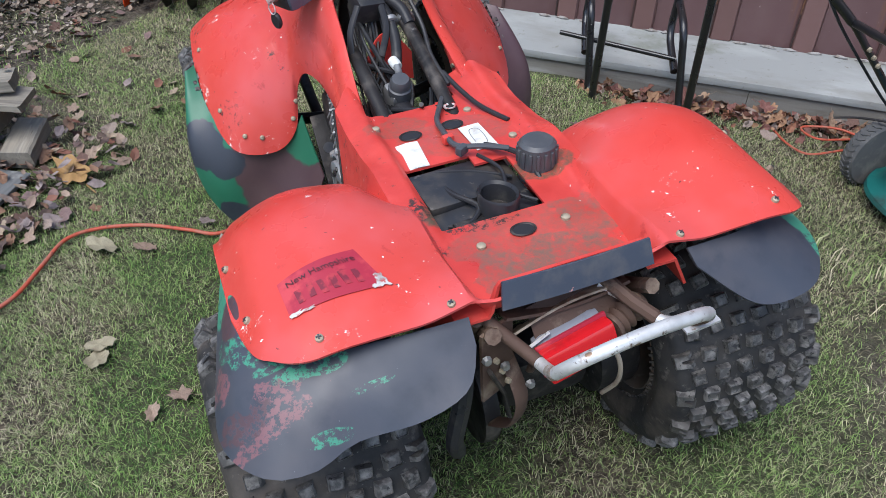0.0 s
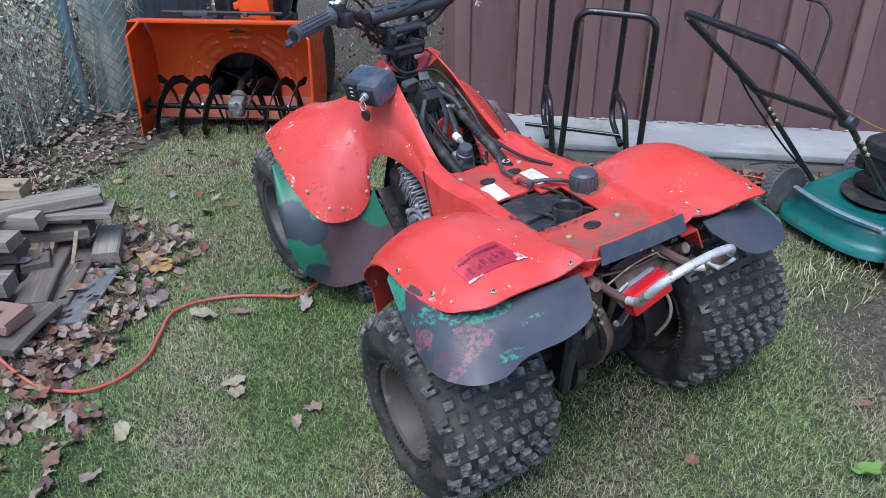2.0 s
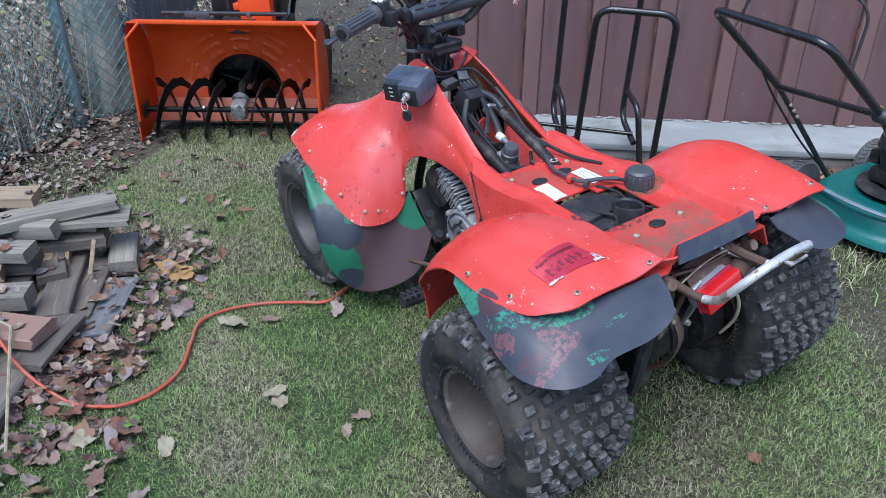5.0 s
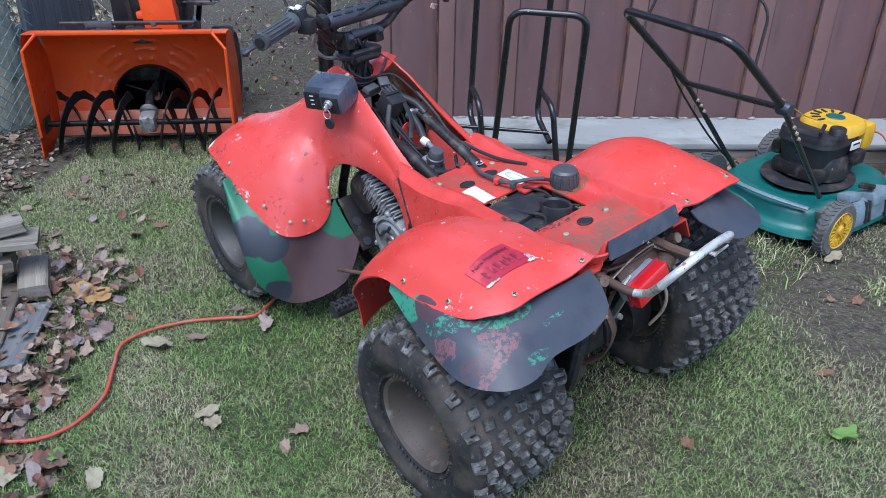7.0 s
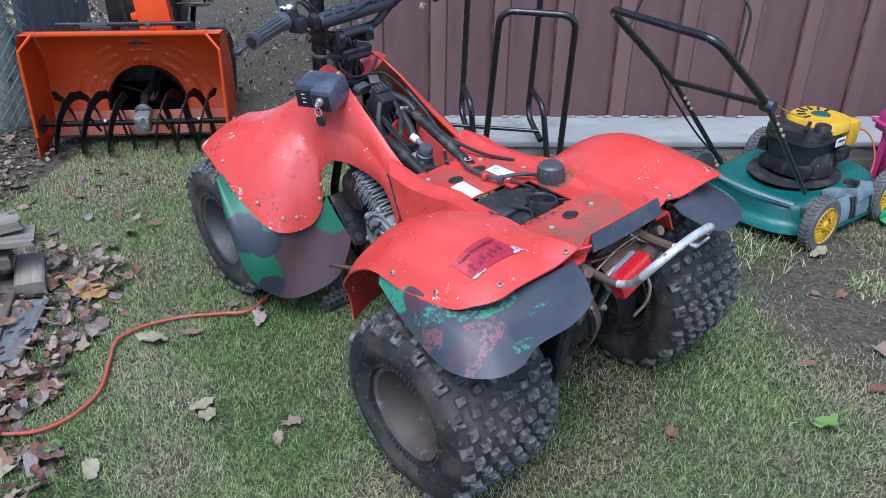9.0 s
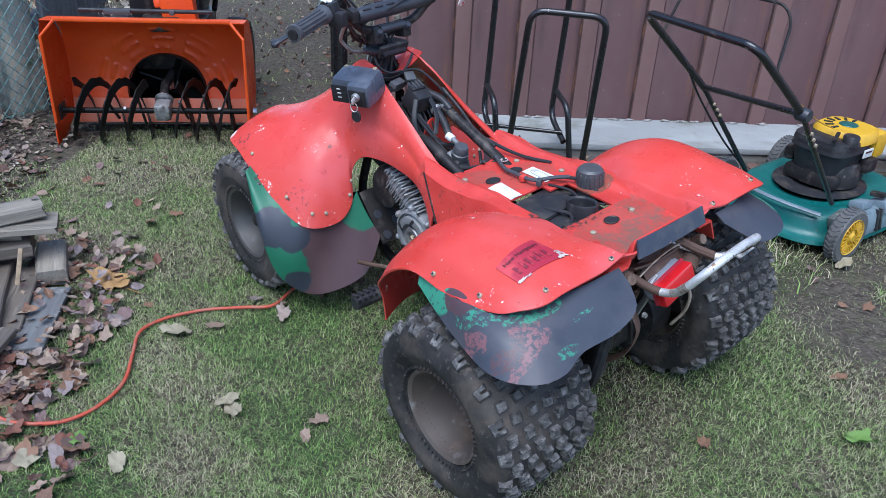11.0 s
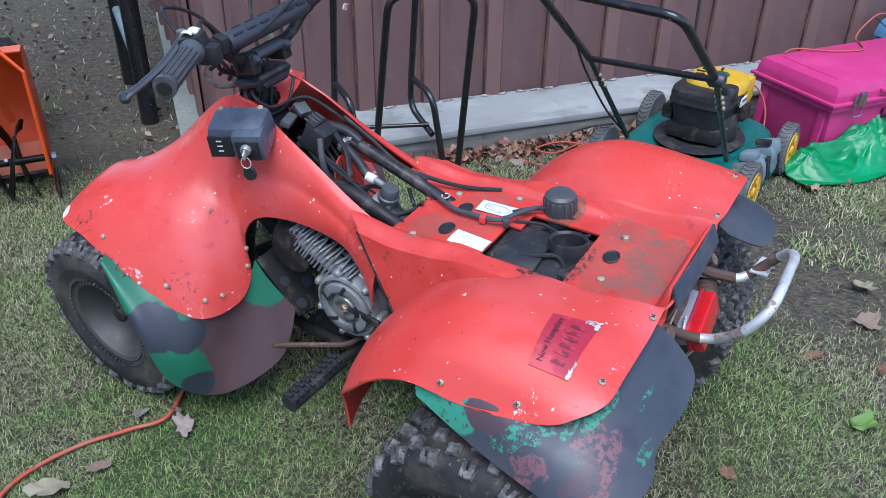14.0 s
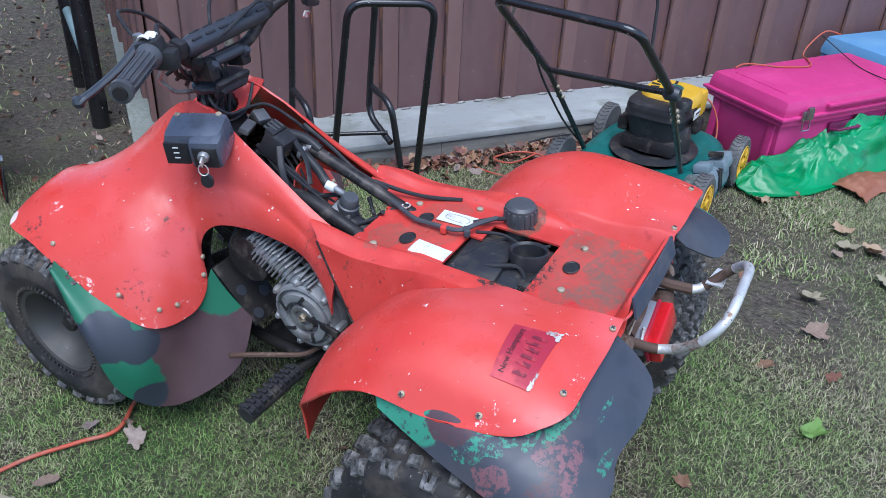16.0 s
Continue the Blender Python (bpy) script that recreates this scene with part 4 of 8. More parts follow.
RED_DECK = surface("dusty_red_plastic", (0.60, 0.057, 0.045), 0.42, layers=[
    ((0.46, 0.035, 0.028), 8, 0.4, 0.7, 5), ((0.62, 0.075, 0.06), 20, 0.55, 0.72, 5), (CHIP, 64, 0.72, 0.735, 3), ((0.16, 0.05, 0.04), 50, 0.65, 0.74, 5), (SCUFF, 80, 0.70, 0.72, 4)],
    spots=[(DIRT, (0.025, 0.098, 0.50), (0.092, 0.046, 0.014), 0.9, -0.62), (DIRT, (-0.05, 0.098, 0.50), (0.055, 0.042, 0.014), 0.9, -0.7), (DIRT, (0.085, 0.15, 0.50), (0.034, 0.06, 0.014), 0.9, -0.75), (DIRT, (-0.02, 0.16, 0.50), (0.09, 0.05, 0.02), 0.5, -1.0), ((0.10, 0.075, 0.05), (-0.112, 0.235, 0.475), (0.022, 0.040, 0.03), 0.4, -0.35), ((0.12, 0.08, 0.05), (0.09, 0.29, 0.50), (0.05, 0.03, 0.02), 0.4, -0.5),
           (SCUFF, (-0.118, 0.255, 0.52), (0.014, 0.026, 0.03), 0.6, 0.42), (SCUFF, (-0.118, 0.17, 0.52), (0.012, 0.03, 0.03), 0.6, 0.56), (DIRT, (-0.07, 0.50, 0.49), (0.05, 0.035, 0.03), 0.6, -0.9), (SCUFF, (-0.15, 0.48, 0.46), (0.03, 0.05, 0.03), 0.6, 0.68),
           (SCUFF, (-0.17, 0.54, 0.40), (0.02, 0.03, 0.03), 0.6, 0.60), (CHIP, (-0.17, 0.57, 0.42), (0.03, 0.03, 0.06), 0.6, 0.72), (DIRT, (0.0, 0.43, 0.49), (0.10, 0.05, 0.03), 0.5, -1.2), (SCUFF, (-0.05, 0.20, 0.50), (0.06, 0.012, 0.02), 0.5, 0.52)],
    bump=[(200, 0.1, 0.002)], rough_var=0.15)


def screw(p, normal, r=0.0052):
    m = look(Vector(p), Vector(p) - Vector(normal))
    bm = lathe([(0.0, 0.004), (r * 0.45, 0.0042), (r * 0.95, 0.0025), (r, 0.0), (r, -0.004), (0, -0.004)], m, 12)
    return bm


def slots(p, normal, r=0.0052):
    """The dark cross slot in a screw's head."""
    m = look(Vector(p), Vector(p) - Vector(normal)) @ Matrix.Translation((0, 0, 0.0046)) @ pose(0, 0, 0, 0, 0, 25)
    bm = block((r * 1.25, r * 0.30, 0.0014), m, 0)
    block((r * 0.30, r * 1.25, 0.0012), m, 0, bm)
    return bm


def surface_point(f, a, b, lift=0.0):
    """A place on a shell and its outward normal."""
    p = f(a, b)
    du, dv = f(min(1, a + 0.01), b) - f(max(0, a - 0.01), b), f(a, min(1, b + 0.01)) - f(a, max(0, b - 0.01))
    n = du.cross(dv).normalized()
    if n.z < 0:
        n = -n
    return p + n * lift, n


def build_quad():
    q = thing("quad_bike", QUAD, "worn red quad bike without seat, with camouflage flaps", "quad bike")
    for s in (-1, 1):
        wheel(q, -0.330 if s < 0 else 0.298, REAR_Y, REAR_R, 0.262, 0.097, 13, 18, 0.031, -0.010, 3 + s)
        wheel(q, s * 0.292, FRONT_Y, FRONT_R, 0.158, 0.098, 8, 24, 0.026, 0.012, 9 + s)
    # red plastics
    hole = lambda c: not (-0.104 < c.x < 0.052 and 0.205 < c.y < 0.362 and c.z > 0.47 and not (c.x > 0.0 and c.y > 0.335)) and not (-0.108 < c.x < 0.056 and c.y > 0.545 + 0.3 * max(0.0, c.x))
    part("seat_base", sheet(deck, 110, 120, 0.004, hole), RED_DECK, q, "dusty red plastic seat base with a sunk tray")
    for s in (-1, 1):
        bm = sheet(rear_fender if s < 0 else lambda u, v: rear_fender(u, v, 0.372), 64, 48, 0.004)
        rf = part("rear_mudguard", bm if s < 0 else mirrored(bm), RED, q, "scratched red rear mudguard")
        bm = sheet(flap_rear if s < 0 else flap_rear_right, 36, 10, 0.003)
        part("mudguard_flap", bm, CAMO_REAR, q, "blue-grey camouflage plastic flap")
        for u, v in ((1.005, 0.28), (0.975, 0.115), (0.74, 0.03), (0.22, 0.004)):
            p, n = surface_point(rear_fender, u * 0.96, v + 0.02, 0.001)
            bm = screw(p, n)
            part("screw", bm if s < 0 else mirrored(bm), SCREW, rf)
            bm = slots(p, n)
            part("screw_slot", bm if s < 0 else mirrored(bm), DARKP, rf)
        bm = sheet(lambda t, u: front_shell(t, u, s), 84, 34, 0.004)
        ff = part("front_mudguard", bm if s < 0 else mirrored(bm), RED, q, "faded red front mudguard and tank shroud")
        bm = sheet(flap_front, 34, 16, 0.003)
        part("mudguard_flap", bm if s < 0 else mirrored(bm), CAMO_FRONT, q, "green, brown and black camouflage plastic flap")
        for t in (0.466, 0.502, 0.595, 0.625, 0.680, 0.765):
            p, n = surface_point(front_shell, t, 0.93, 0.001)
            bm = screw(p, n, 0.0052)
            part("screw", bm if s < 0 else mirrored(bm), SCREW, ff)
    for s in (-1, 1):
        seam = [deck(0.5 + s * (0.345 + 0.155 * k / 10), 1.0) + Vector((s * 0.001, -0.001, 0.001)) for k in range(11)]
        part("seam", tube(seam, 0.0022, 6), DARK, q)
    # nose between the front mudguards, round the steering stem
    nose = lambda u, v: Vector((rim_line(0.571 + 0.429 * v).x * (1 - 2 * u), rim_line(0.571 + 0.429 * v).y + 0.0, rim_line(0.571 + 0.429 * v).z - 0.035 * (1 - v) * (1 - (2 * u - 1) ** 2)))
    part("nose_cover", sheet(nose, 40, 40, 0.004, lambda c: (c.x + 0.016) ** 2 + (c.y - 0.925) ** 2 > 0.0018), RED, q)
    part("stem_seal", lathe([(0, 0.0), (0.06, 0.0), (0.064, -0.008), (0, -0.01)], pose(-0.016, 0.93, 0.596, 10), 24), BLACK, q)
    # dark band along the tail
    band = lambda u, v: Vector((0.004 + (u * 2 - 1) * (0.098 + 0.004 * v), 0.029 - 0.011 * v - 0.003 * math.sin(math.pi * u), 0.549 - 0.034 * v))
    part("tail_band", sheet(band, 16, 4, 0.004), NAVY, q, "dark blue painted tail edge with chipped paint")
    # holes, screws and labels of the seat base
    for x, y in ((-0.061, 0.455), (0.012, 0.460), (-0.002, 0.164)):
        z = deck((x / 0.15 / 1.45 + 1) / 2, (y - 0.032) / 0.60).z
        g = part("grommet", lathe([(0.015, 0), (0.0165, 0.0018), (0.0135, 0.0022), (0.012, 0.0004)], pose(x, y, z + 0.001) @ Matrix.Diagonal((1.15, 0.85, 1, 1)), 20), DARK, q)
        part("hole", lathe([(0, 0.0012), (0.0135, 0.0012), (0.0135, -0.003), (0, -0.003)], pose(x, y, z + 0.001) @ Matrix.Diagonal((1.15, 0.85, 1, 1)), 20), BLACK, g, "dark hole")
    for x, y in ((-0.067, 0.155), (0.062, 0.165), (0.085, 0.385), (-0.105, 0.50), (0.055, 0.50)):
        z = deck((x / 0.15 / 1.45 + 1) / 2, (y - 0.032) / 0.60).z
        part("screw", screw((x, y, z + 0.001), (0, 0, 1), 0.0068), SCREW, q)
    for x, y, turn in ((-0.074, 0.398, -4), (0.034, 0.405, 3)):
        z = deck((x / 0.15 / 1.45 + 1) / 2, (y - 0.032) / 0.60).z
        lab = lambda u, v: pose(x, y, z, 0, 0, turn) @ Vector(((u - 0.5) * 0.036 - (0.004 if turn < 0 else 0), (v - 0.5) * 0.072, 0.0022 - (0.006 * max(0, -(u - 0.5)) if turn < 0 else 0)))
        part("label", sheet(lab, 4, 4, 0.0008), WHITE, q, "faded white sticker")
        if turn > 0:
            part("label_outline", tube(spline([(x - 0.008, y - 0.02, z + 0.0026), (x + 0.008, y - 0.02, z + 0.0026), (x + 0.009, y + 0.018, z + 0.0026), (x - 0.007, y + 0.02, z + 0.0026)], 5, True), 0.0006, 4), ALU, q)
    # registration sticker on the left rear mudguard
    def sticker(x, y, lift):
        """x along the words, y up, both 0 to 1."""
        low, high = Vector((-0.331, 0.093, 0)).lerp(Vector((-0.211, 0.096, 0)), x), Vector((-0.334, 0.150, 0)).lerp(Vector((-0.235, 0.161, 0)), x)
        c = low.lerp(high, y)
        a, s0 = 0.5, 0.15
        for step in range(8):
            a += (-c.x - -rear_fender(a, s0).x) / 0.28
            s0 += (c.y - rear_fender(a, s0).y) / 0.66
        return surface_point(rear_fender, a, s0, lift)[0]

    st = part("registration_sticker", sheet(lambda u, v: sticker(u, v, 0.0018), 12, 10, 0.0006), DECAL, q, "faded dark red registration sticker with worn white edges")
    rnd = random.Random(5)
    for u0, u1, v0, v1 in ((0.90, 1.02, -0.02, 0.16), (0.93, 1.02, 0.14, 0.30), (0.0, 0.12, -0.04, 0.06), (0.12, 0.24, -0.04, 0.02), (0.84, 0.90, -0.03, 0.06)):
        bit = lambda u, v: sticker(u0 + (u1 - u0) * (u + 0.10 * math.sin(7 * v + 9 * u0)), v0 + (v1 - v0) * (v + 0.12 * math.sin(8 * u + 5 * u0)), 0.0026)
        part("worn_edge", sheet(bit, 6, 5, 0.0004), WORN, st, "white worn sticker edge")
    for k in range(6):  # the number, as plain bars
        bar = lambda u, v: sticker(0.13 + 0.125 * k + 0.066 * u + 0.02 * v * (k % 2), 0.20 + 0.34 * v + 0.02 * math.sin(2.1 * k), 0.0026)
        part("number_bar", sheet(bar, 2, 3, 0.0004), FADED, st)
    words = bpy.data.curves.new("words", "FONT")
    words.body, words.size, words.align_x, words.extrude = "New Hampshire", 1.0, "CENTER", 0.0
    probe = new("words", words)
    bpy.context.view_layer.update()
    me = bpy.data.meshes.new_from_object(probe.evaluated_get(bpy.context.evaluated_depsgraph_get()))
    bpy.data.objects.remove(probe)
    for v in me.vertices:
        v.co = sticker(0.5 + v.co.x / 8.0, 0.72 + v.co.y * 0.21, 0.0030)
    me.materials.append(INK)
    ob = new("printed_words", me)
    ob.parent = st
    # filler cap, air box and its snorkel in the opening
    cap = part("filler_cap", lathe([(0.0, 0.034), (0.010, 0.035), (0.023, 0.034), (0.028, 0.029), (0.0295, 0.0), (0.027, -0.03), (0, -0.03)], pose(0.086, 0.302, 0.503), 28), GREYP, q, "scuffed dark grey screw cap")
    for k in range(16):
        a = 2 * math.pi * k / 16
        part("rib", block((0.004, 0.005, 0.026), pose(0.086 + 0.0293 * math.cos(a), 0.302 + 0.0293 * math.sin(a), 0.514, 0, 0, math.degrees(a)), 0.001), GREYP, cap)
    bx = part("air_box", block((0.17, 0.18, 0.12), pose(-0.025, 0.285, 0.418), 0.012), GRIME, q, "dusty black plastic air box")
    part("box_lid", block((0.135, 0.085, 0.02), pose(-0.035, 0.315, 0.480, 4, 3, 6), 0.006), GRIME, bx)
    part("snorkel", lathe([(0.019, -0.03), (0.024, 0.028), (0.028, 0.032), (0.030, 0.028), (0.024, -0.03)], pose(-0.005, 0.240, 0.478, -6, 4) @ Matrix.Diagonal((1.0, 1.25, 1, 1)), 24), BLACK, bx, "open black rubber intake")
    part("snorkel_mouth", lathe([(0.0, 0.004), (0.021, 0.006), (0.021, 0.0), (0, -0.002)], pose(-0.005, 0.240, 0.476, -6, 4) @ Matrix.Diagonal((1.0, 1.25, 1, 1)), 20), DARK, bx)
    for k, pts in enumerate((((-0.09, 0.355, 0.485), (-0.05, 0.345, 0.492), (0.0, 0.33, 0.488), (0.045, 0.30, 0.485)), ((0.03, 0.37, 0.505), (0.055, 0.335, 0.51), (0.07, 0.30, 0.508), (0.075, 0.26, 0.49)),
                             ((-0.085, 0.23, 0.482), (-0.04, 0.212, 0.487), (0.0, 0.215, 0.486)), ((-0.06, 0.35, 0.48), (-0.055, 0.29, 0.49), (-0.03, 0.25, 0.486), (-0.06, 0.22, 0.48)),
                             ((0.012, 0.355, 0.50), (0.03, 0.31, 0.498), (0.022, 0.26, 0.494), (0.05, 0.225, 0.49)))):
        part("hose", tube(spline(pts, 6), 0.003 + 0.0012 * (k % 2), 8), BLACK, q)
    part("bracket", block((0.07, 0.02, 0.012), pose(-0.045, 0.225, 0.478, 0, 8, 12), 0.003), DARK, q)
    # long fuel pipe lying on the seat base
    part("pipe", tube(fillet([(0.03, 0.55, 0.497), (-0.012, 0.47, 0.503), (-0.018, 0.372, 0.512), (0.02, 0.352, 0.516), (0.055, 0.335, 0.512)], 0.02), 0.0046, 8), GREYP, q, "grey rubber hose")
    part("clip", block((0.018, 0.012, 0.014), pose(-0.016, 0.405, 0.507, 0, 0, 8), 0.003), RED, q)
    part("clip", block((0.02, 0.012, 0.014), pose(-0.010, 0.362, 0.511, 0, 0, 30), 0.003), GREYP, q)
    # frame, engine and wiring seen through the opening and below
    part("frame_tube", tube(fillet([(0.030, 0.40, 0.455), (0.034, 0.525, 0.484), (0.033, 0.725, 0.556), (0.012, 0.86, 0.612)], 0.05), 0.0125, 14), DARK, q, "grimy black frame tube")
    part("frame_tube", tube(fillet([(-0.070, 0.40, 0.440), (-0.074, 0.535, 0.470), (-0.080, 0.665, 0.528), (-0.070, 0.74, 0.515)], 0.05), 0.0125, 14), DARK, q, "grimy black frame tube")
    for s in (-1, 1):
        part("frame_tube", tube(fillet([(s * 0.03, 0.92, 0.55), (s * 0.07, 1.0, 0.25), (s * 0.10, 0.85, 0.13), (s * 0.10, 0.35, 0.14), (s * 0.07, 0.22, 0.30)], 0.06), 0.0125, 10), DARK, q)
        part("rear_frame_rail", tube([(s * 0.11, 0.02, 0.475), (s * 0.09, 0.22, 0.33)], 0.011, 8), RUST, q)
    part("crankcase", block((0.17, 0.26, 0.15), pose(-0.015, 0.62, 0.215), 0.035), DARK, q, "grimy dark engine case")
    part("cylinder", block((0.10, 0.11, 0.14), pose(-0.045, 0.68, 0.345, 10), 0.02), DARK, q)
    for k in range(6):
        part("cooling_fin", block((0.115, 0.125, 0.004), pose(-0.045, 0.675 + 0.004 * k, 0.30 + 0.017 * k, 10), 0.002), ALU, q)
    part("carburettor", block((0.042, 0.045, 0.06), pose(-0.028, 0.625, 0.465, 15, 0, 8), 0.01), ALU, q, "dirty grey carburettor")
    part("carburettor_top", lathe([(0, 0.03), (0.015, 0.03), (0.018, 0.024), (0.018, 0.012), (0.021, 0.01), (0.021, -0.02), (0, -0.02)], pose(-0.026, 0.612, 0.490, 18), 18), GREYP, q)
    part("throttle_spring", tube([(-0.022, 0.618, 0.515), (-0.018, 0.645, 0.520)], 0.0065, 10), ALU, q)
    part("valve_cap", lathe([(0, 0.010), (0.009, 0.010), (0.010, 0.0), (0.009, -0.010), (0, -0.010)], pose(-0.018, 0.655, 0.521, -70, 0, 12), 14), WHITE, q, "small white plastic connector")
    part("intake_hose", tube(spline([(-0.03, 0.40, 0.42), (-0.03, 0.50, 0.435), (-0.028, 0.59, 0.455), (-0.028, 0.625, 0.465)], 6), 0.021, 12), BLACK, q)
    # thick hose with a pale band, running up beside the right tube
    part("breather_hose", tube(spline([(-0.012, 0.665, 0.515), (0.0, 0.70, 0.540), (0.004, 0.745, 0.568), (-0.002, 0.775, 0.585)], 6), 0.0095, 12), BLACK, q)
    part("breather_hose", tube(spline([(0.033, 0.715, 0.560), (0.028, 0.745, 0.580), (0.008, 0.775, 0.594)], 6), 0.0105, 12), BLACK, q)
    part("hose_clip", lathe([(0.012, -0.006), (0.0165, -0.005), (0.0165, 0.005), (0.012, 0.006)], pose(0.033, 0.735, 0.562, -70, 0, 0), 16), ALU, q)
    part("hose_clip", lathe([(0.012, -0.005), (0.0145, -0.004), (0.0145, 0.004), (0.012, 0.005)], pose(0.004, 0.735, 0.562, -66, 0, 0), 16), ALU, q)
    # relay box in a black bracket under the top of the opening
    rb = part("relay_box", block((0.052, 0.048, 0.050), pose(-0.030, 0.765, 0.590, 28, 6, 8), 0.008), BLACK, q, "black plastic relay box")
    part("box_lid", block((0.046, 0.020, 0.012), pose(-0.028, 0.768, 0.618, 28, 6, 8), 0.003), BLACK, rb)
    for k in range(4):
        part("lid_rib", block((0.004, 0.022, 0.004), pose(-0.044 + 0.010 * k, 0.770, 0.6255, 28, 6, 8), 0.001), GREYP, rb)
    for pts in (((-0.052, 0.742, 0.600), (-0.078, 0.72, 0.565), (-0.082, 0.705, 0.525)), ((-0.010, 0.742, 0.598), (-0.008, 0.715, 0.560), (-0.03, 0.695, 0.52))):
        part("box_strap", tube(fillet(pts, 0.02), 0.0065, 8, None, 0.5), BLACK, rb)
    part("fuse_block", block((0.050, 0.020, 0.012), pose(-0.052, 0.815, 0.622, 24, 6, 24), 0.003), GREYP, q, "grey fuse block")
    part("fuse_block", block((0.026, 0.030, 0.010), pose(-0.014, 0.812, 0.630, 24, 4, -20), 0.003), GREYP, q)
    part("tank_side", sheet(lambda u, v: Vector((-0.055 + 0.09 * u, 0.720 + 0.015 * math.sin(3.1 * u), 0.45 + 0.095 * v * (0.55 + 0.45 * math.sin(3.1 * u)))), 10, 8, 0.003), RED, q)
    part("rag", sheet(lambda u, v: Vector((-0.06 + 0.07 * u, 0.70 + 0.01 * math.sin(9 * u + 3 * v), 0.425 + 0.06 * v + 0.012 * math.sin(12 * u))), 12, 8, 0.002), RUST, q)
    rnd = random.Random(11)
    for k in range(13):
        x0, x1 = rnd.uniform(-0.085, -0.01), rnd.uniform(-0.085, 0.0)
        pts = [(x0, 0.79 + rnd.uniform(-0.02, 0.03), 0.585 + rnd.uniform(-0.03, 0.01)), (x0 + rnd.uniform(-0.03, 0.01), 0.72, 0.53 + rnd.uniform(-0.05, 0.02)), (x1, 0.64, 0.475 + rnd.uniform(-0.04, 0.02)), (x1 + rnd.uniform(-0.02, 0.02), 0.565 + rnd.uniform(-0.02, 0.02), 0.455)]
        part("cable", tube(spline(pts, 5), rnd.choice((0.0025, 0.003, 0.0045)), 6), rnd.choice((BLACK, BLACK, BLACK, GREYP)), q)
    for pts in (((0.028, 0.60, 0.49), (0.02, 0.585, 0.462), (0.0, 0.565, 0.470), (-0.012, 0.54, 0.497)), ((-0.05, 0.59, 0.470), (-0.02, 0.56, 0.478), (0.01, 0.545, 0.482), (0.03, 0.53, 0.49)), ((0.05, 0.60, 0.515), (0.062, 0.545, 0.503), (0.075, 0.49, 0.498), (0.098, 0.43, 0.498)), ((0.045, 0.76, 0.60), (0.052, 0.70, 0.560), (0.045, 0.64, 0.530), (0.05, 0.57, 0.505))):
        part("cable", tube(spline(pts, 6), 0.0042, 8), BLACK, q)
    part("painted_ring", lathe([(0.006, 0.0), (0.0095, 0.001), (0.0095, -0.001), (0.006, -0.001), (0.006, 0.0)], pose(0.030, 0.515, 0.4965) @ Matrix.Diagonal((1.2, 0.9, 1, 1)), 20, None, False), WORN, q, "worn white ring on the seat base")
    # recoil starter and cooling shroud
    st2 = part("recoil_starter", lathe([(0, 0.010), (0.030, 0.010), (0.033, 0.003), (0.037, 0.003), (0.039, 0.019), (0.042, 0.0205), (0.056, 0.018), (0.058, 0.004), (0.063, 0.004), (0.065, 0.013), (0.071, 0.011), (0.073, 0.004), (0.072, -0.03), (0, -0.03)], pose(-0.135, 0.648, 0.292, 0, -90, 0), 36), FIN, q, "dirty cast aluminium starter cover")
    part("starter_boss", lathe([(0.016, 0.0), (0.018, 0.008), (0.027, 0.009), (0.030, 0.004), (0.030, -0.006), (0.016, -0.006)], pose(-0.144, 0.648, 0.292, 0, -90, 0), 28), ALU, st2)
    part("starter_bolt", lathe([(0, 0.012), (0.007, 0.012), (0.009, 0.009), (0.009, -0.004), (0, -0.004)], pose(-0.144, 0.648, 0.292, 0, -90, 0), 6), SCREW, st2)
    for k in range(7):
        a = 0.5 + k * 0.9
        part("cover_bolt", lathe([(0, 0.008), (0.005, 0.008), (0.007, 0.005), (0.009, 0.0), (0.009, -0.022), (0, -0.022)], pose(-0.140, 0.648 + 0.077 * math.cos(a), 0.292 + 0.077 * math.sin(a), 0, -90, 0), 8), FIN, st2)
    part("starter_arm", block((0.010, 0.075, 0.016), pose(-0.150, 0.600, 0.292, 12), 0.004), DARK, st2)
    for k in range(5):
        a = 2 * math.pi * k / 5 + 0.4
        part("vent_slot", block((0.004, 0.008, 0.024), pose(-0.154, 0.648 + 0.046 * math.cos(a), 0.292 + 0.046 * math.sin(a), math.degrees(a) - 60, 0, 0), 0.001), BLACK, st2)
    part("starter_ring", lathe([(0.060, 0), (0.076, 0.004), (0.080, -0.004), (0.08, -0.02), (0.06, -0.02)], pose(-0.118, 0.648, 0.292, 0, -90, 0), 36), ALU, st2)
    line = spline([(-0.098, 0.805, 0.396), (-0.108, 0.755, 0.390), (-0.118, 0.700, 0.374), (-0.122, 0.645, 0.350)], 6)
    sh = part("ribbed_duct", tube(line, 0.020, 12), FIN, q, "crinkled grey metal fins")
    for k, p in enumerate(line):
        part("duct_rib", block((0.042, 0.0045, 0.060), pose(p.x, p.y, p.z + 0.003 * (k % 2), 38, 4 * (k % 3) - 4, 12 * (k % 2) - 6), 0.0015), FIN, sh)
    part("engine_cover", lathe([(0, 0.02), (0.05, 0.018), (0.06, 0.0), (0.06, -0.02), (0, -0.02)], pose(-0.105, 0.80, 0.36, 0, -90, 0), 24), DARK, q)
    part("belly_plate", block((0.22, 0.42, 0.012), pose(0, 0.62, 0.13), 0.004), DARK, q)
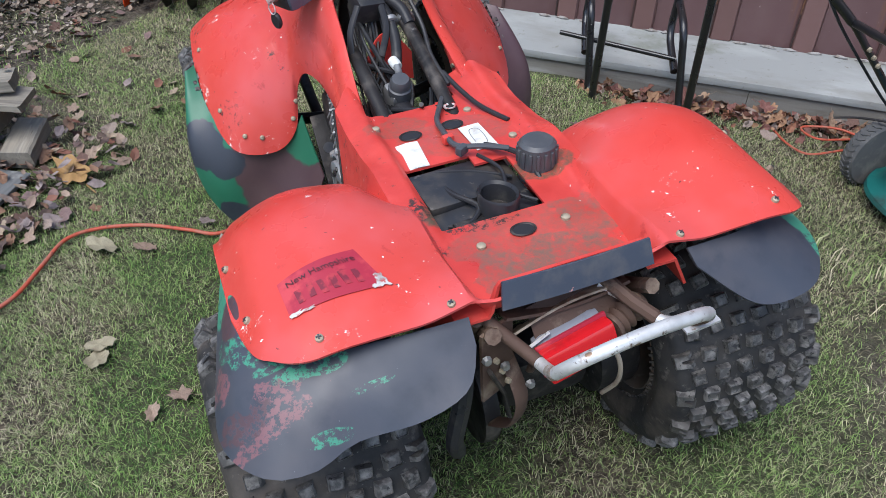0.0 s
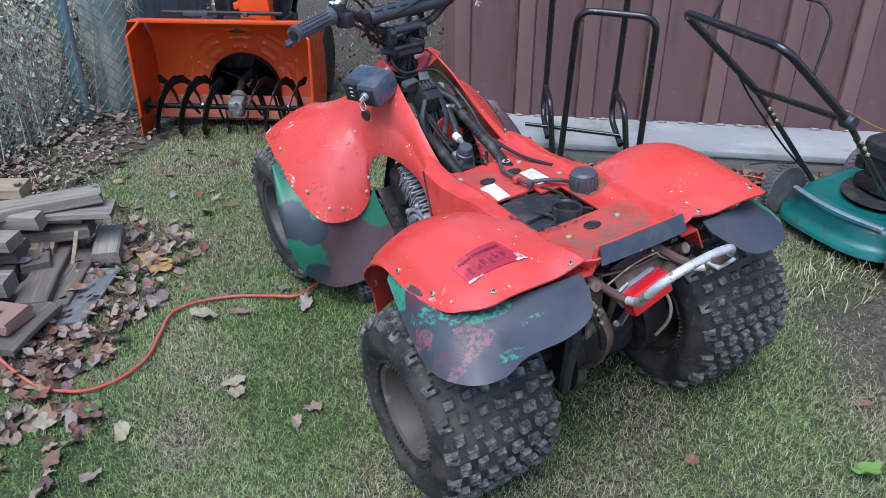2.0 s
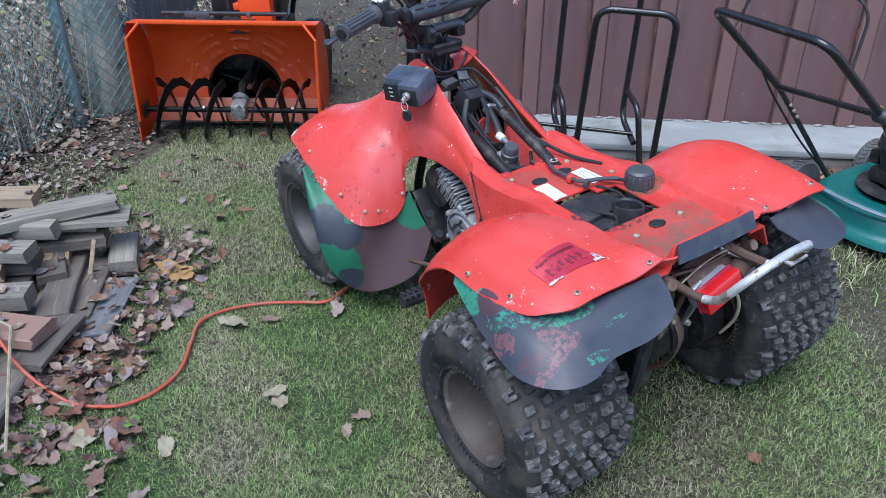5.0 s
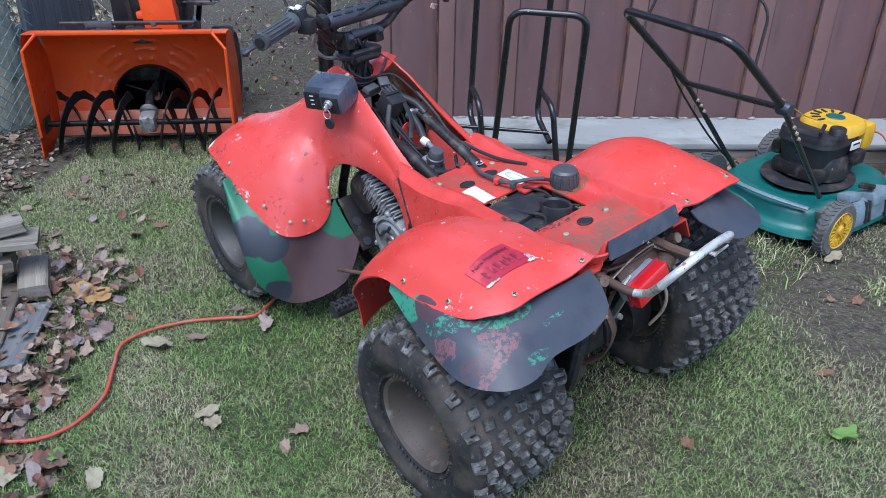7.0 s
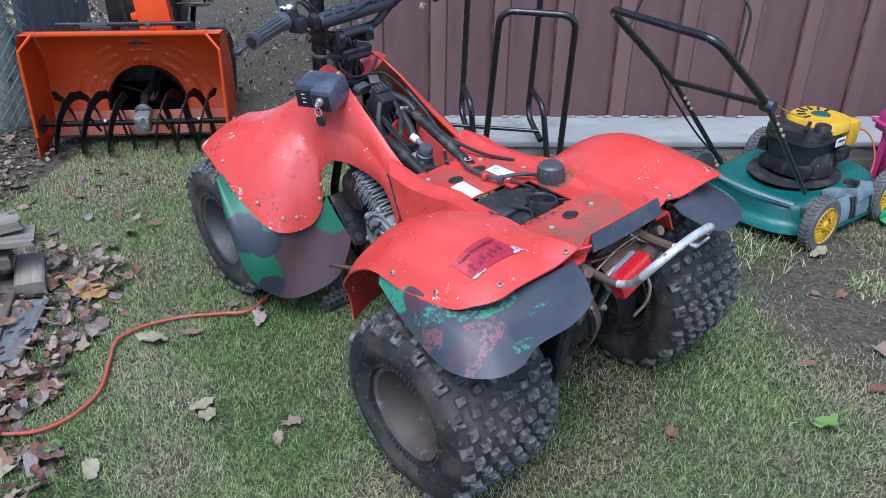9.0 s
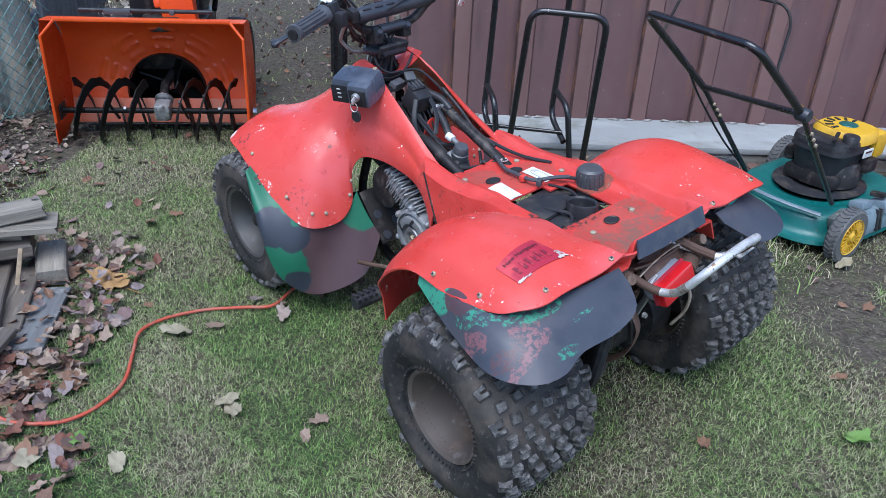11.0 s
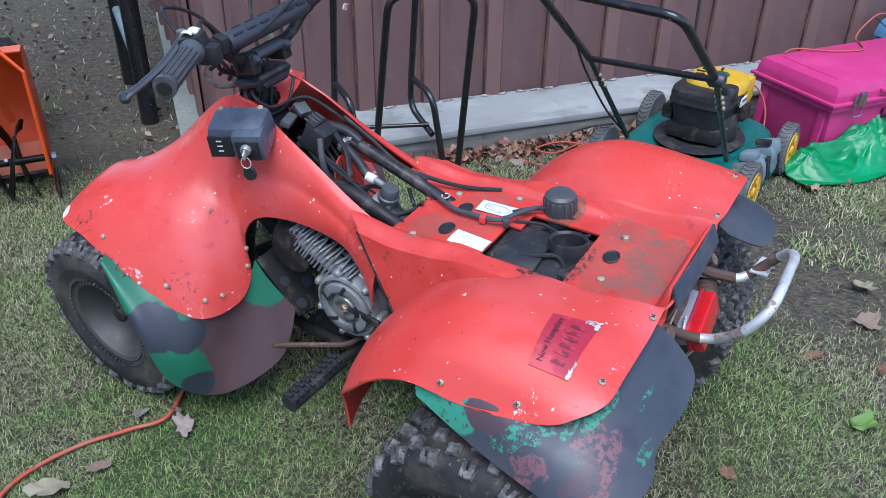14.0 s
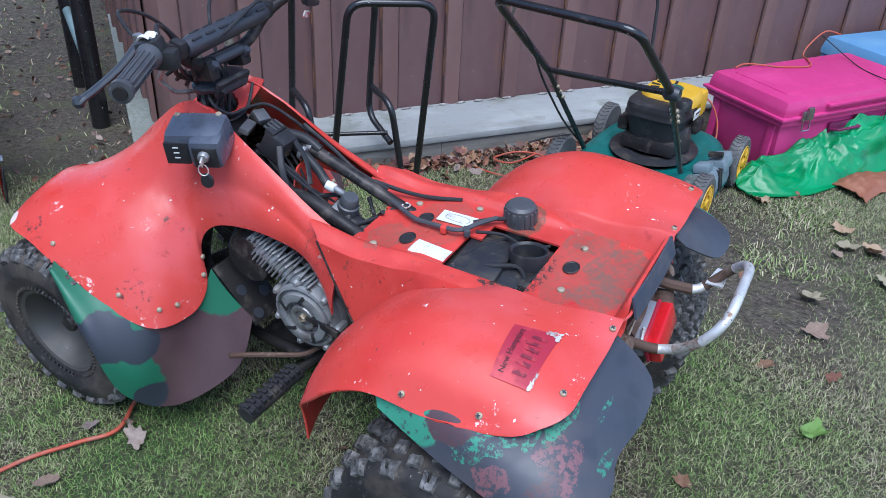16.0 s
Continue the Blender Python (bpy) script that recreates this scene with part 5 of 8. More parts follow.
    part("foot_plate", block((0.09, 0.15, 0.006), pose(-0.105, 0.83, 0.27, 50, 0, 0), 0.002), DARK, q)
    for k in range(5):
        part("plate_hole", lathe([(0, 0.002), (0.012, 0.002), (0.012, -0.002), (0, -0.002)], pose(-0.128 + 0.045 * (k % 2), 0.790 + 0.02 * k, 0.230 + 0.022 * k, 50, 0, 0), 12), DARKP, q)
    # paper tag that hangs from the right brake cable
    part("cable_tag", block((0.020, 0.003, 0.014), pose(0.165, 0.825, 0.774, 12, 20, 8), 0.001), WORN, q, "small whitish tag")
    # foot peg and gear lever on both sides
    for s in (-1, 1):
        pg = part("foot_peg", tube([(s * 0.175, 0.660, 0.164), (s * 0.322, 0.668, 0.164)], 0.0185, 12), BLACK, q, "black ribbed rubber foot peg")
        for k in range(9):
            u = 0.08 + 0.105 * k
            for j in range(3):
                m = Matrix.Translation(Vector((s * 0.175, 0.660, 0.164)).lerp(Vector((s * 0.327, 0.668, 0.164)), u)) @ pose(0, 0, 0, 0, 0, s * 3)
                part("peg_rib", block((0.009, 0.011, 0.010), m @ Matrix.Translation((0, (j - 1) * 0.0125, 0.0185 - 0.0045 * abs(j - 1))), 0.002), BLACK, pg)
        part("peg_bar", tube([(s * 0.06, 0.64, 0.16), (s * 0.19, 0.665, 0.160)], 0.010, 8), DARK, q)
        part("gear_lever", tube(fillet([(s * 0.10, 0.635, 0.195), (s * 0.15, 0.655, 0.19), (s * 0.200, 0.775, 0.175), (s * 0.228, 0.79, 0.188)], 0.02), 0.0056, 8), RUST, q, "rusty metal gear lever")
    # rear axle, sprocket guard, swing arm and the bracket work under the tail
    part("rear_axle", tube([(-0.33, REAR_Y, REAR_R), (0.33, REAR_Y, REAR_R)], 0.018, 12), DARK, q)
    part("axle_housing", block((0.16, 0.10, 0.10), pose(0.03, REAR_Y, REAR_R), 0.03), DARK, q)
    part("sprocket_guard", lathe([(0.062, -0.012), (0.095, -0.012), (0.098, 0.0), (0.095, 0.012), (0.062, 0.012)], pose(-0.085, REAR_Y - 0.01, REAR_R + 0.01, 0, 90, 0), 30), DARK, q, "grimy dark ring guard")
    part("brake_drum", lathe([(0, 0.05), (0.075, 0.05), (0.08, 0.04), (0.08, -0.02), (0, -0.02)], pose(0.13, REAR_Y, REAR_R, 0, 90, 0), 28), DARK, q)
    for s in (-1, 1):
        part("swing_arm", tube([(s * 0.05, 0.50, 0.24), (s * 0.09, REAR_Y, REAR_R)], 0.018, 10), DARK, q)
        part("shock_absorber", tube([(s * 0.03, 0.27, 0.26), (s * 0.03, 0.35, 0.44)], 0.026, 12), DARK, q)
    part("tail_bracket", sheet(lambda u, v: Vector((-0.085 + 0.17 * u, 0.035 + 0.09 * v, 0.482 - 0.035 * v - 0.012 * math.sin(3.1 * u))), 8, 6, 0.004), RUST, q, "rusted steel tail bracket")
    part("tail_strut", tube([(-0.12, 0.05, 0.48), (-0.105, 0.13, 0.34), (-0.10, 0.16, 0.25)], 0.010, 8), RUST, q)
    part("tail_strut", tube([(0.08, 0.05, 0.47), (0.09, 0.12, 0.36)], 0.010, 8), RUST, q)
    part("cable_sleeve", tube(spline([(-0.14, 0.05, 0.46), (-0.145, 0.035, 0.38), (-0.16, 0.04, 0.28), (-0.15, 0.06, 0.22)], 6), 0.013, 8), BLACK, q)
    part("exhaust_pipe", tube(fillet([(0.10, 0.62, 0.30), (0.13, 0.40, 0.33), (0.10, 0.10, 0.35)], 0.05), 0.024, 12), RUST, q)
    # chromed grab bar
    bar = spline([(-0.122, 0.075, 0.490), (-0.100, 0.035, 0.472), (-0.070, -0.002, 0.446), (-0.064, -0.040, 0.455), (-0.076, -0.072, 0.490), (-0.072, -0.095, 0.523), (-0.046, -0.106, 0.543), (0.015, -0.107, 0.551), (0.070, -0.105, 0.549),
                  (0.105, -0.090, 0.528), (0.119, -0.068, 0.496), (0.108, -0.042, 0.468), (0.094, -0.022, 0.460), (0.082, 0.012, 0.464), (0.050, 0.050, 0.478)], 6)
    gb = part("grab_bar", tube(bar, 0.0080, 14), CHROME, q, "pitted chrome tail grab bar")
    part("rusty_bend", tube(bar[:15], 0.0084, 14), RUST, gb, "rusted end of the bar")
    part("rusty_bend", tube(bar[57:68], 0.0083, 14), RUST, gb, "rusted bend of the bar")
    part("flattened_bend", tube(bar[18:26], 0.0082, 14), STAINED, gb, "bend with flaking chrome")
    part("weld", tube(bar[72:75], 0.0095, 12), RUST, gb)
    part("bar_tab", sheet(lambda u, v: Vector((0.100 + 0.046 * u, -0.070 + 0.030 * v * (1 - 0.3 * u), 0.478 + 0.004 * u)), 12, 8, 0.003, lambda c: (c.x - 0.134) ** 2 + (c.y + 0.059) ** 2 > 0.00003), CHROME, gb)
    for k in range(3):
        part("bracket_bolt", lathe([(0, 0.005), (0.004, 0.005), (0.005, 0.0), (0, 0)], pose(-0.103 + 0.008 * k, 0.030, 0.420 - 0.022 * k, 80, 0, 22), 6), SCREW, gb)
    part("bracket_plate", sheet(lambda u, v: Vector((-0.125 + 0.05 * u, 0.028 + 0.02 * u, 0.475 - 0.12 * v)), 4, 8, 0.005), RUST, gb, "rusted steel bracket")
    part("bracket_plate", sheet(lambda u, v: Vector((-0.05 + 0.13 * u, 0.055 - 0.03 * v, 0.468 + 0.012 * math.sin(3.1 * u) - 0.03 * v)), 8, 4, 0.005), RUST, gb, "rusted steel bracket")
    part("bracket_arm", tube([(0.050, 0.055, 0.490), (0.075, 0.010, 0.470), (0.092, -0.018, 0.461)], 0.0095, 8), RUST, gb)
    part("finned_boss", lathe([(0.012, -0.03), (0.02, -0.03), (0.02, -0.024), (0.014, -0.02), (0.02, -0.014), (0.014, -0.008), (0.02, -0.002), (0.014, 0.004), (0.02, 0.010), (0.014, 0.016), (0.02, 0.022), (0.012, 0.03)], pose(0.075, 0.02, 0.440, 0, 80, 20), 16), RUST, q)
    rnd = random.Random(17)
    for k in range(9):
        a = Vector((rnd.uniform(-0.135, 0.05), rnd.uniform(0.02, 0.09), rnd.uniform(0.38, 0.465)))
        b = a + Vector((rnd.uniform(-0.04, 0.05), rnd.uniform(-0.02, 0.06), rnd.uniform(-0.15, -0.05)))
        part("link_bar", tube([a, a.lerp(b, 0.5) + Vector((0.006, 0, 0)), b], rnd.uniform(0.005, 0.009), 8, None, 0.5), (RUST, DARK, ALU, RUST, DARK)[k % 5], q)
    for k in range(5):
        part("link_bolt", lathe([(0, 0.006), (0.005, 0.006), (0.007, 0.0), (0, 0)], pose(-0.12 + 0.03 * k, 0.018 + 0.012 * (k % 2), 0.44 - 0.035 * (k % 3), 84), 8), ALU, q)
    # tail lamp
    at_lamp = pose(-0.004, -0.004, 0.430, -16, -11, 4)
    tl = part("tail_lamp", block((0.100, 0.024, 0.044), at_lamp, 0.006), LENS, q, "red plastic tail lamp")
    part("lamp_back", block((0.098, 0.030, 0.044), at_lamp @ pose(0.0, 0.026, 0.006), 0.014), BLUEPALE, tl, "pale grey lamp housing")
    part("lamp_rim", block((0.102, 0.006, 0.047), at_lamp @ pose(0, 0.012, 0.002), 0.002), DECAL, tl)
    part("lamp_stay", tube([at_lamp @ Vector((-0.060, 0.012, 0.030)), at_lamp @ Vector((-0.025, 0.016, 0.034))], 0.0025, 6), CHROME, tl)
    pale = lambda u, v: Vector((-0.078 + 0.135 * u, 0.034 + 0.035 * v, 0.452 + 0.030 * u - (0.042 - 0.030 * u) * v + 0.010 * math.sin(math.pi * u)))
    part("tail_plate", sheet(pale, 16, 6, 0.003, lambda c: (c.x + 0.042) ** 2 + (c.z - 0.432) ** 2 > 0.00018), TAN, q, "pale tan steel plate under the tail")
    part("sprocket_strap", tube(spline([(-0.085, 0.060, 0.42), (-0.074, 0.030, 0.37), (-0.070, 0.020, 0.33), (-0.074, 0.040, 0.27), (-0.085, 0.08, 0.23)], 6), 0.012, 8, None, 0.3), RUST, q, "rusty curved steel strap")
    part("vent_pipe", tube(spline([(0.045, 0.02, 0.42), (0.060, 0.0, 0.38), (0.066, 0.005, 0.33), (0.060, 0.03, 0.28)], 6), 0.0035, 8), TAN, q)
    # steering stem, handlebar and controls
    part("steering_stem", tube([(-0.016, 0.965, 0.46), (-0.018, 0.915, 0.70)], 0.016, 14), DARK, q)
    part("stem_boot", lathe([(0.030, -0.03), (0.044, -0.018), (0.038, -0.004), (0.030, 0.006), (0.020, 0.03)], pose(-0.016, 0.933, 0.625, 12), 18), BLACK, q)
    rnd = random.Random(4)
    for k in range(11):
        a = 0.6 * k + rnd.uniform(-0.2, 0.2)
        pts = [(-0.016 + 0.046 * math.cos(a), 0.93 + 0.034 * math.sin(a), 0.610), (-0.018 + 0.032 * math.cos(a + 0.4), 0.925 + 0.03 * math.sin(a + 0.4), 0.650), (-0.018 + 0.026 * math.cos(a + 0.8), 0.915 + 0.026 * math.sin(a + 0.8), 0.69), (-0.02 + rnd.uniform(-0.06, 0.06), 0.90 + rnd.uniform(0, 0.03), 0.72)]
        part("cable", tube(spline(pts, 5), rnd.choice((0.0025, 0.0035, 0.0045)), 6), BLACK, q)
    loops = (((-0.05, 0.92, 0.69), (-0.072, 0.895, 0.645), (-0.045, 0.872, 0.618), (0.01, 0.872, 0.622), (0.055, 0.89, 0.655)), ((-0.045, 0.915, 0.69), (-0.058, 0.89, 0.655), (-0.040, 0.868, 0.632), (0.0, 0.865, 0.628)), ((0.0, 0.88, 0.62), (0.035, 0.845, 0.628), (0.055, 0.80, 0.60), (0.05, 0.75, 0.58)))
    for pts in loops:
        part("cable", tube(spline(pts, 7), 0.0032, 8), BLACK, q)
    plate = lambda u, v: Vector((-0.018 + (u - 0.5) * (0.125 - 0.055 * smooth(0.1, 0.9, abs(2 * v - 1))), 0.862 + 0.085 * v, 0.700 - 0.012 * (1 - v) - 0.02 * max(0.0, abs(2 * u - 1) - 0.75)))
    part("clamp_plate", sheet(plate, 16, 12, 0.010), DARKP, q, "dark cast steering plate")
    part("plate_skirt", block((0.085, 0.012, 0.035), pose(-0.018, 0.872, 0.685, 24), 0.005), BLACK, q)
    for x in (-0.062, 0.024):
        cl = part("bar_clamp", block((0.026, 0.046, 0.040), pose(x, 0.888, 0.726, -10), 0.008), DARK, q)
        part("clamp_bolt", lathe([(0, 0.007), (0.007, 0.007), (0.009, 0.004), (0.009, -0.008), (0, -0.008)], pose(x, 0.864, 0.738, 40), 8), DARKP, cl)
        part("clamp_bolt", lathe([(0, 0.007), (0.007, 0.007), (0.009, 0.004), (0.009, -0.008), (0, -0.008)], pose(x, 0.905, 0.748, -10), 8), SCREW, cl)
    part("clamp_bridge", tube([(-0.055, 0.872, 0.742), (0.018, 0.872, 0.742)], 0.0105, 12), DARKP, q)
    part("handlebar", tube(fillet([(-0.350, 0.763, 0.817), (-0.20, 0.842, 0.826), (-0.130, 0.880, 0.785), (-0.085, 0.888, 0.738), (0.060, 0.888, 0.738), (0.105, 0.880, 0.785), (0.18, 0.842, 0.826), (0.33, 0.763, 0.812)], 0.04), 0.011, 12), DARK, q, "black steel handlebar")
    pad = part("bar_pad", tube([(-0.115 + 0.02 * k, 0.874 + 0.0005 * k, 0.786 + 0.0004 * k) for k in range(12)], lambda u: 0.0195 - 0.004 * (u < 0.03 or u > 0.97), 18), DARKP, q, "dark grey slotted bar pad")
    for k in range(6):
        for y, z, rx in ((0.861, 0.8015, -40), (0.879, 0.8055, 10)):
            part("pad_slot", block((0.022, 0.0030, 0.004), pose(-0.094 + 0.034 * k + (0.012 if rx > 0 else 0), y, z + 0.0004 * k, rx), 0.0005), BLACK, pad)
    for x, y, z in ((-0.125, 0.876, 0.790), (0.108, 0.879, 0.792)):
        part("pad_end", block((0.022, 0.030, 0.032), pose(x, y, z, 10, 0, 0), 0.008), BLACK, pad)
    for s, a, b in ((-1, Vector((-0.232, 0.824, 0.824)), Vector((-0.346, 0.765, 0.818))), (1, Vector((0.212, 0.824, 0.822)), Vector((0.34, 0.757, 0.810)))):
        g = part("hand_grip", tube([a.lerp(b, k / 16) for k in range(17)], lambda u: 0.0150 + 0.0035 * (u > 0.93) + 0.006 * (u < 0.07), 20), GREYP, q, "ribbed dark rubber grip")
        d = (b - a).normalized()
        sd = d.cross(Vector((0, 0, 1))).normalized()
        for k in range(12):
            c = 2 * math.pi * k / 12
            off = sd * math.cos(c) * 0.0152 + d.cross(sd) * math.sin(c) * 0.0152
            part("grip_rib", tube([a.lerp(b, 0.12) + off, a.lerp(b, 0.88) + off], 0.0021, 5), GREYP, g)
        h = a - d * 0.026
        part("lever_holder", block((0.036, 0.044, 0.038), Matrix.Translation(h + Vector((0, 0.008, -0.002))) @ pose(0, 0, 0, -10, 0, -s * 27), 0.010), BLACK, q)
        part("switch_body", block((0.028, 0.040, 0.034), Matrix.Translation(h + Vector((-s * 0.01, -0.012, -0.018))) @ pose(0, 0, 0, 0, 0, -s * 27), 0.008), BLACK, q)
        lv = [h + Vector(v) for v in ((s * -0.002, 0.036, 0.004), (s * 0.034, 0.050, -0.028), (s * 0.070, 0.070, -0.054), (s * 0.100, 0.090, -0.074))]
        part("brake_lever", tube(spline(lv, 6), lambda u: 0.0105 - 0.002 * u + 0.0025 * (u > 0.9), 12, None, 0.6), DARKP, q, "dark painted metal brake lever")
        part("lever_ball", lathe([(0, 0.011), (0.008, 0.008), (0.011, 0.0), (0.008, -0.008), (0, -0.011)], Matrix.Translation(lv[-1]), 12), DARKP, q)
        part("lever_pivot", lathe([(0, 0.010), (0.008, 0.010), (0.009, 0.0), (0.008, -0.010), (0, -0.010)], Matrix.Translation(h + Vector((s * -0.004, 0.040, 0.006))), 10), ALU, q)
    part("white_shroud", sheet(lambda u, v: Vector((-0.222 + 0.026 * u, 0.850 + 0.004 * u + 0.024 * math.cos(1.5 * v + 0.5) - 0.008, 0.826 + 0.022 * math.sin(1.5 * v + 0.5) + 0.003 * math.sin(9 * u))), 6, 8, 0.003), WHITE, q, "dirty white throttle housing piece")
    part("switch_button", block((0.016, 0.012, 0.014), pose(-0.190, 0.829, 0.812, 0, 0, 20), 0.003), LENS, q, "small red switch button")
    for pts in (((-0.205, 0.885, 0.832), (-0.17, 0.955, 0.855), (-0.09, 0.965, 0.815), (-0.03, 0.93, 0.72)), ((0.18, 0.875, 0.83), (0.13, 0.95, 0.85), (0.05, 0.965, 0.81), (0.01, 0.93, 0.72)), ((-0.19, 0.845, 0.800), (-0.14, 0.87, 0.765), (-0.09, 0.91, 0.72), (-0.04, 0.92, 0.68)),
                ((0.18, 0.86, 0.825), (0.08, 0.862, 0.822), (-0.02, 0.858, 0.795), (-0.10, 0.87, 0.765), (-0.08, 0.90, 0.71)), ((-0.185, 0.85, 0.83), (-0.16, 0.878, 0.842), (-0.12, 0.90, 0.81), (-0.09, 0.91, 0.75))):
        part("cable", tube(spline(pts, 7), 0.0036, 8), BLACK, q)
    # pierced headlamp bracket
    br = part("lamp_bracket", tube(fillet([(-0.122, 0.915, 0.765), (-0.118, 0.955, 0.712), (-0.095, 0.945, 0.680), (-0.050, 0.925, 0.672)], 0.012), 0.0045, 8), ALU, q, "pierced grey headlamp bracket")
    part("bracket_rail", tube(fillet([(-0.118, 0.905, 0.772), (-0.100, 0.925, 0.720), (-0.066, 0.910, 0.700)], 0.012), 0.0045, 8), DARK, br)
    for u in (0.2, 0.45, 0.7, 0.95):
        a, b = Vector((-0.120, 0.925, 0.750)).lerp(Vector((-0.055, 0.928, 0.672)), u), Vector((-0.110, 0.915, 0.752)).lerp(Vector((-0.066, 0.910, 0.700)), u)
        part("bracket_rung", tube([a + Vector((-0.008, 0.012, -0.012)) * (1 - u), b], 0.004, 6), DARK, br)
    # instrument box with ignition key
    px = Matrix.Translation((-0.142, 0.850, 0.632)) @ pose(0, 0, 0, 0, 0, -63) @ pose(0, 0, 0, 10, 0, 0)
    ib = part("instrument_box", block((0.116, 0.084, 0.064), px, 0.015, None, 0.90), HOODP, q, "scuffed black instrument box with ignition key")
    part("box_hood", block((0.060, 0.042, 0.060), px @ pose(0.026, -0.034, -0.001), 0.013), HOODP, ib)
    part("box_face", block((0.044, 0.004, 0.044), px @ pose(-0.030, -0.0405, -0.006, -4), 0.002), BLACK, ib)
    part("box_face", block((0.044, 0.004, 0.042), px @ pose(0.026, -0.0545, -0.004, 0), 0.002), BLACK, ib)
    for k in range(3):
        part("pilot_lamp", block((0.010, 0.002, 0.0022), px @ pose(-0.030, -0.0432, 0.008 - 0.011 * k, -4), 0.0005), WHITE, ib)
    part("key_switch", lathe([(0, 0.008), (0.0085, 0.008), (0.0105, 0.004), (0.0105, -0.006), (0, -0.006)], px @ pose(0.024, -0.058, 0.002, 90), 18), ALU, ib)
    part("key", block((0.003, 0.018, 0.014), px @ pose(0.024, -0.070, 0.0, 10, 0, 0), 0.001), CHROME, ib)
    part("key_ring", tube([px @ Vector((0.024 + 0.009 * math.cos(a), -0.074 + 0.002 * math.sin(a), -0.016 + 0.011 * math.sin(a))) for a in (k * 0.3926 for k in range(17))], 0.0011, 6), CHROME, ib)
    part("key_fob", lathe([(0, 0.004), (0.012, 0.004), (0.014, 0.0), (0.012, -0.004), (0, -0.004)], px @ pose(0.026, -0.074, -0.040, 84) @ Matrix.Diagonal((0.9, 1.15, 1, 1)), 20), BLACK, ib)
    for x, y in ((-0.04, 0.025), (0.035, 0.03)):
        part("corner_screw", lathe([(0, 0.002), (0.005, 0.002), (0.006, 0), (0, 0)], px @ pose(x, y, 0.031), 10), SCREW, ib)
    # front axle parts behind the wheel
    for s in (-1, 1):
        part("steering_arm", tube([(0, 0.98, 0.24), (s * 0.25, FRONT_Y, FRONT_R)], 0.014, 8), DARK, q)
    part("front_bumper", tube(fillet([(-0.10, 1.0, 0.2), (-0.10, 1.33, 0.3), (0.10, 1.33, 0.3), (0.10, 1.0, 0.2)], 0.05), 0.013, 10), DARK, q)
    return q


build_quad()


# ---- things along the shed ----
STEEL = surface("black_enamelled_tube", (0.012, 0.012, 0.014), 0.32, 0.0, layers=[((0.06, 0.05, 0.045), 30, 0.66, 0.76, 6), ((0.45, 0.45, 0.44), 70, 0.715, 0.735, 3)], rough_var=0.12, coat=0.3)
TEAL = surface("teal_plastic_deck", (0.008, 0.115, 0.105), 0.38, layers=[((0.02, 0.15, 0.135), 7, 0.45, 0.7, 5), ((0.12, 0.14, 0.125), 35, 0.64, 0.76, 6), ((0.03, 0.035, 0.03), 9, 0.58, 0.75, 7)], bump=[(150, 0.05, 0.002)], rough_var=0.12)
DUSTY = surface("dusty_grey_plastic", (0.10, 0.12, 0.115), 0.75, layers=[((0.035, 0.042, 0.04), 12, 0.42, 0.62, 6), ((0.26, 0.26, 0.23), 26, 0.58, 0.72, 6)], bump=[(90, 0.2, 0.003)])
YELLOW = surface("yellow_plastic", (0.62, 0.36, 0.02), 0.45, layers=[((0.45, 0.25, 0.02), 16, 0.5, 0.7, 5)], rough_var=0.1)
BLUEGREY = surface("blue_grey_plastic", (0.17, 0.22, 0.25), 0.5, layers=[((0.10, 0.13, 0.15), 14, 0.5, 0.7, 6)], bump=[(130, 0.08, 0.002)], rough_var=0.1)
TREAD = surface("grey_wheel_rubber", (0.09, 0.09, 0.09), 0.8, layers=[((0.16, 0.15, 0.14), 25, 0.5, 0.7, 6)], bump=[(120, 0.2, 0.002)])
MAGENTA = surface("magenta_plastic", (0.50, 0.032, 0.172), 0.5, layers=[((0.60, 0.05, 0.22), 5, 0.45, 0.7, 4), ((0.5, 0.12, 0.25), 60, 0.68, 0.76, 4)], bump=[(260, 0.12, 0.0015)], rough_var=0.1)
SHADEPLASTIC = surface("shaded_magenta_plastic", (0.16, 0.008, 0.07), 0.6, layers=[((0.10, 0.006, 0.045), 20, 0.5, 0.7, 5)])
SKYBLUE = surface("light_blue_plastic", (0.11, 0.26, 0.45), 0.5, layers=[((0.15, 0.31, 0.48), 5, 0.45, 0.7, 4)], bump=[(260, 0.1, 0.0015)])
TARP = surface("green_tarpaulin", (0.004, 0.195, 0.060), 0.36, layers=[((0.008, 0.25, 0.085), 6, 0.45, 0.7, 4), ((0.002, 0.13, 0.04), 14, 0.52, 0.72, 5)], bump=[(40, 0.3, 0.006)], rough_var=0.1)
CLAY = surface("brown_sheeting", (0.24, 0.085, 0.045), 0.6, layers=[((0.32, 0.14, 0.08), 12, 0.5, 0.7, 5)], bump=[(90, 0.2, 0.003)])
ORANGE = surface("orange_painted_steel", (0.62, 0.064, 0.007), 0.38, layers=[((0.70, 0.09, 0.01), 5, 0.45, 0.7, 5), ((0.30, 0.08, 0.03), 30, 0.70, 0.76, 5)], bump=[(25, 0.10, 0.006)], rough_var=0.12)
SALMON = surface("scuffed_orange_paint", (0.60, 0.16, 0.09), 0.55, layers=[((0.5, 0.22, 0.15), 12, 0.45, 0.65, 6)], rough_var=0.1)
CORD = surface("orange_cord_sheath", (0.43, 0.070, 0.036), 0.6, layers=[((0.36, 0.12, 0.08), 30, 0.45, 0.65, 4), ((0.20, 0.06, 0.04), 60, 0.6, 0.7, 4)])
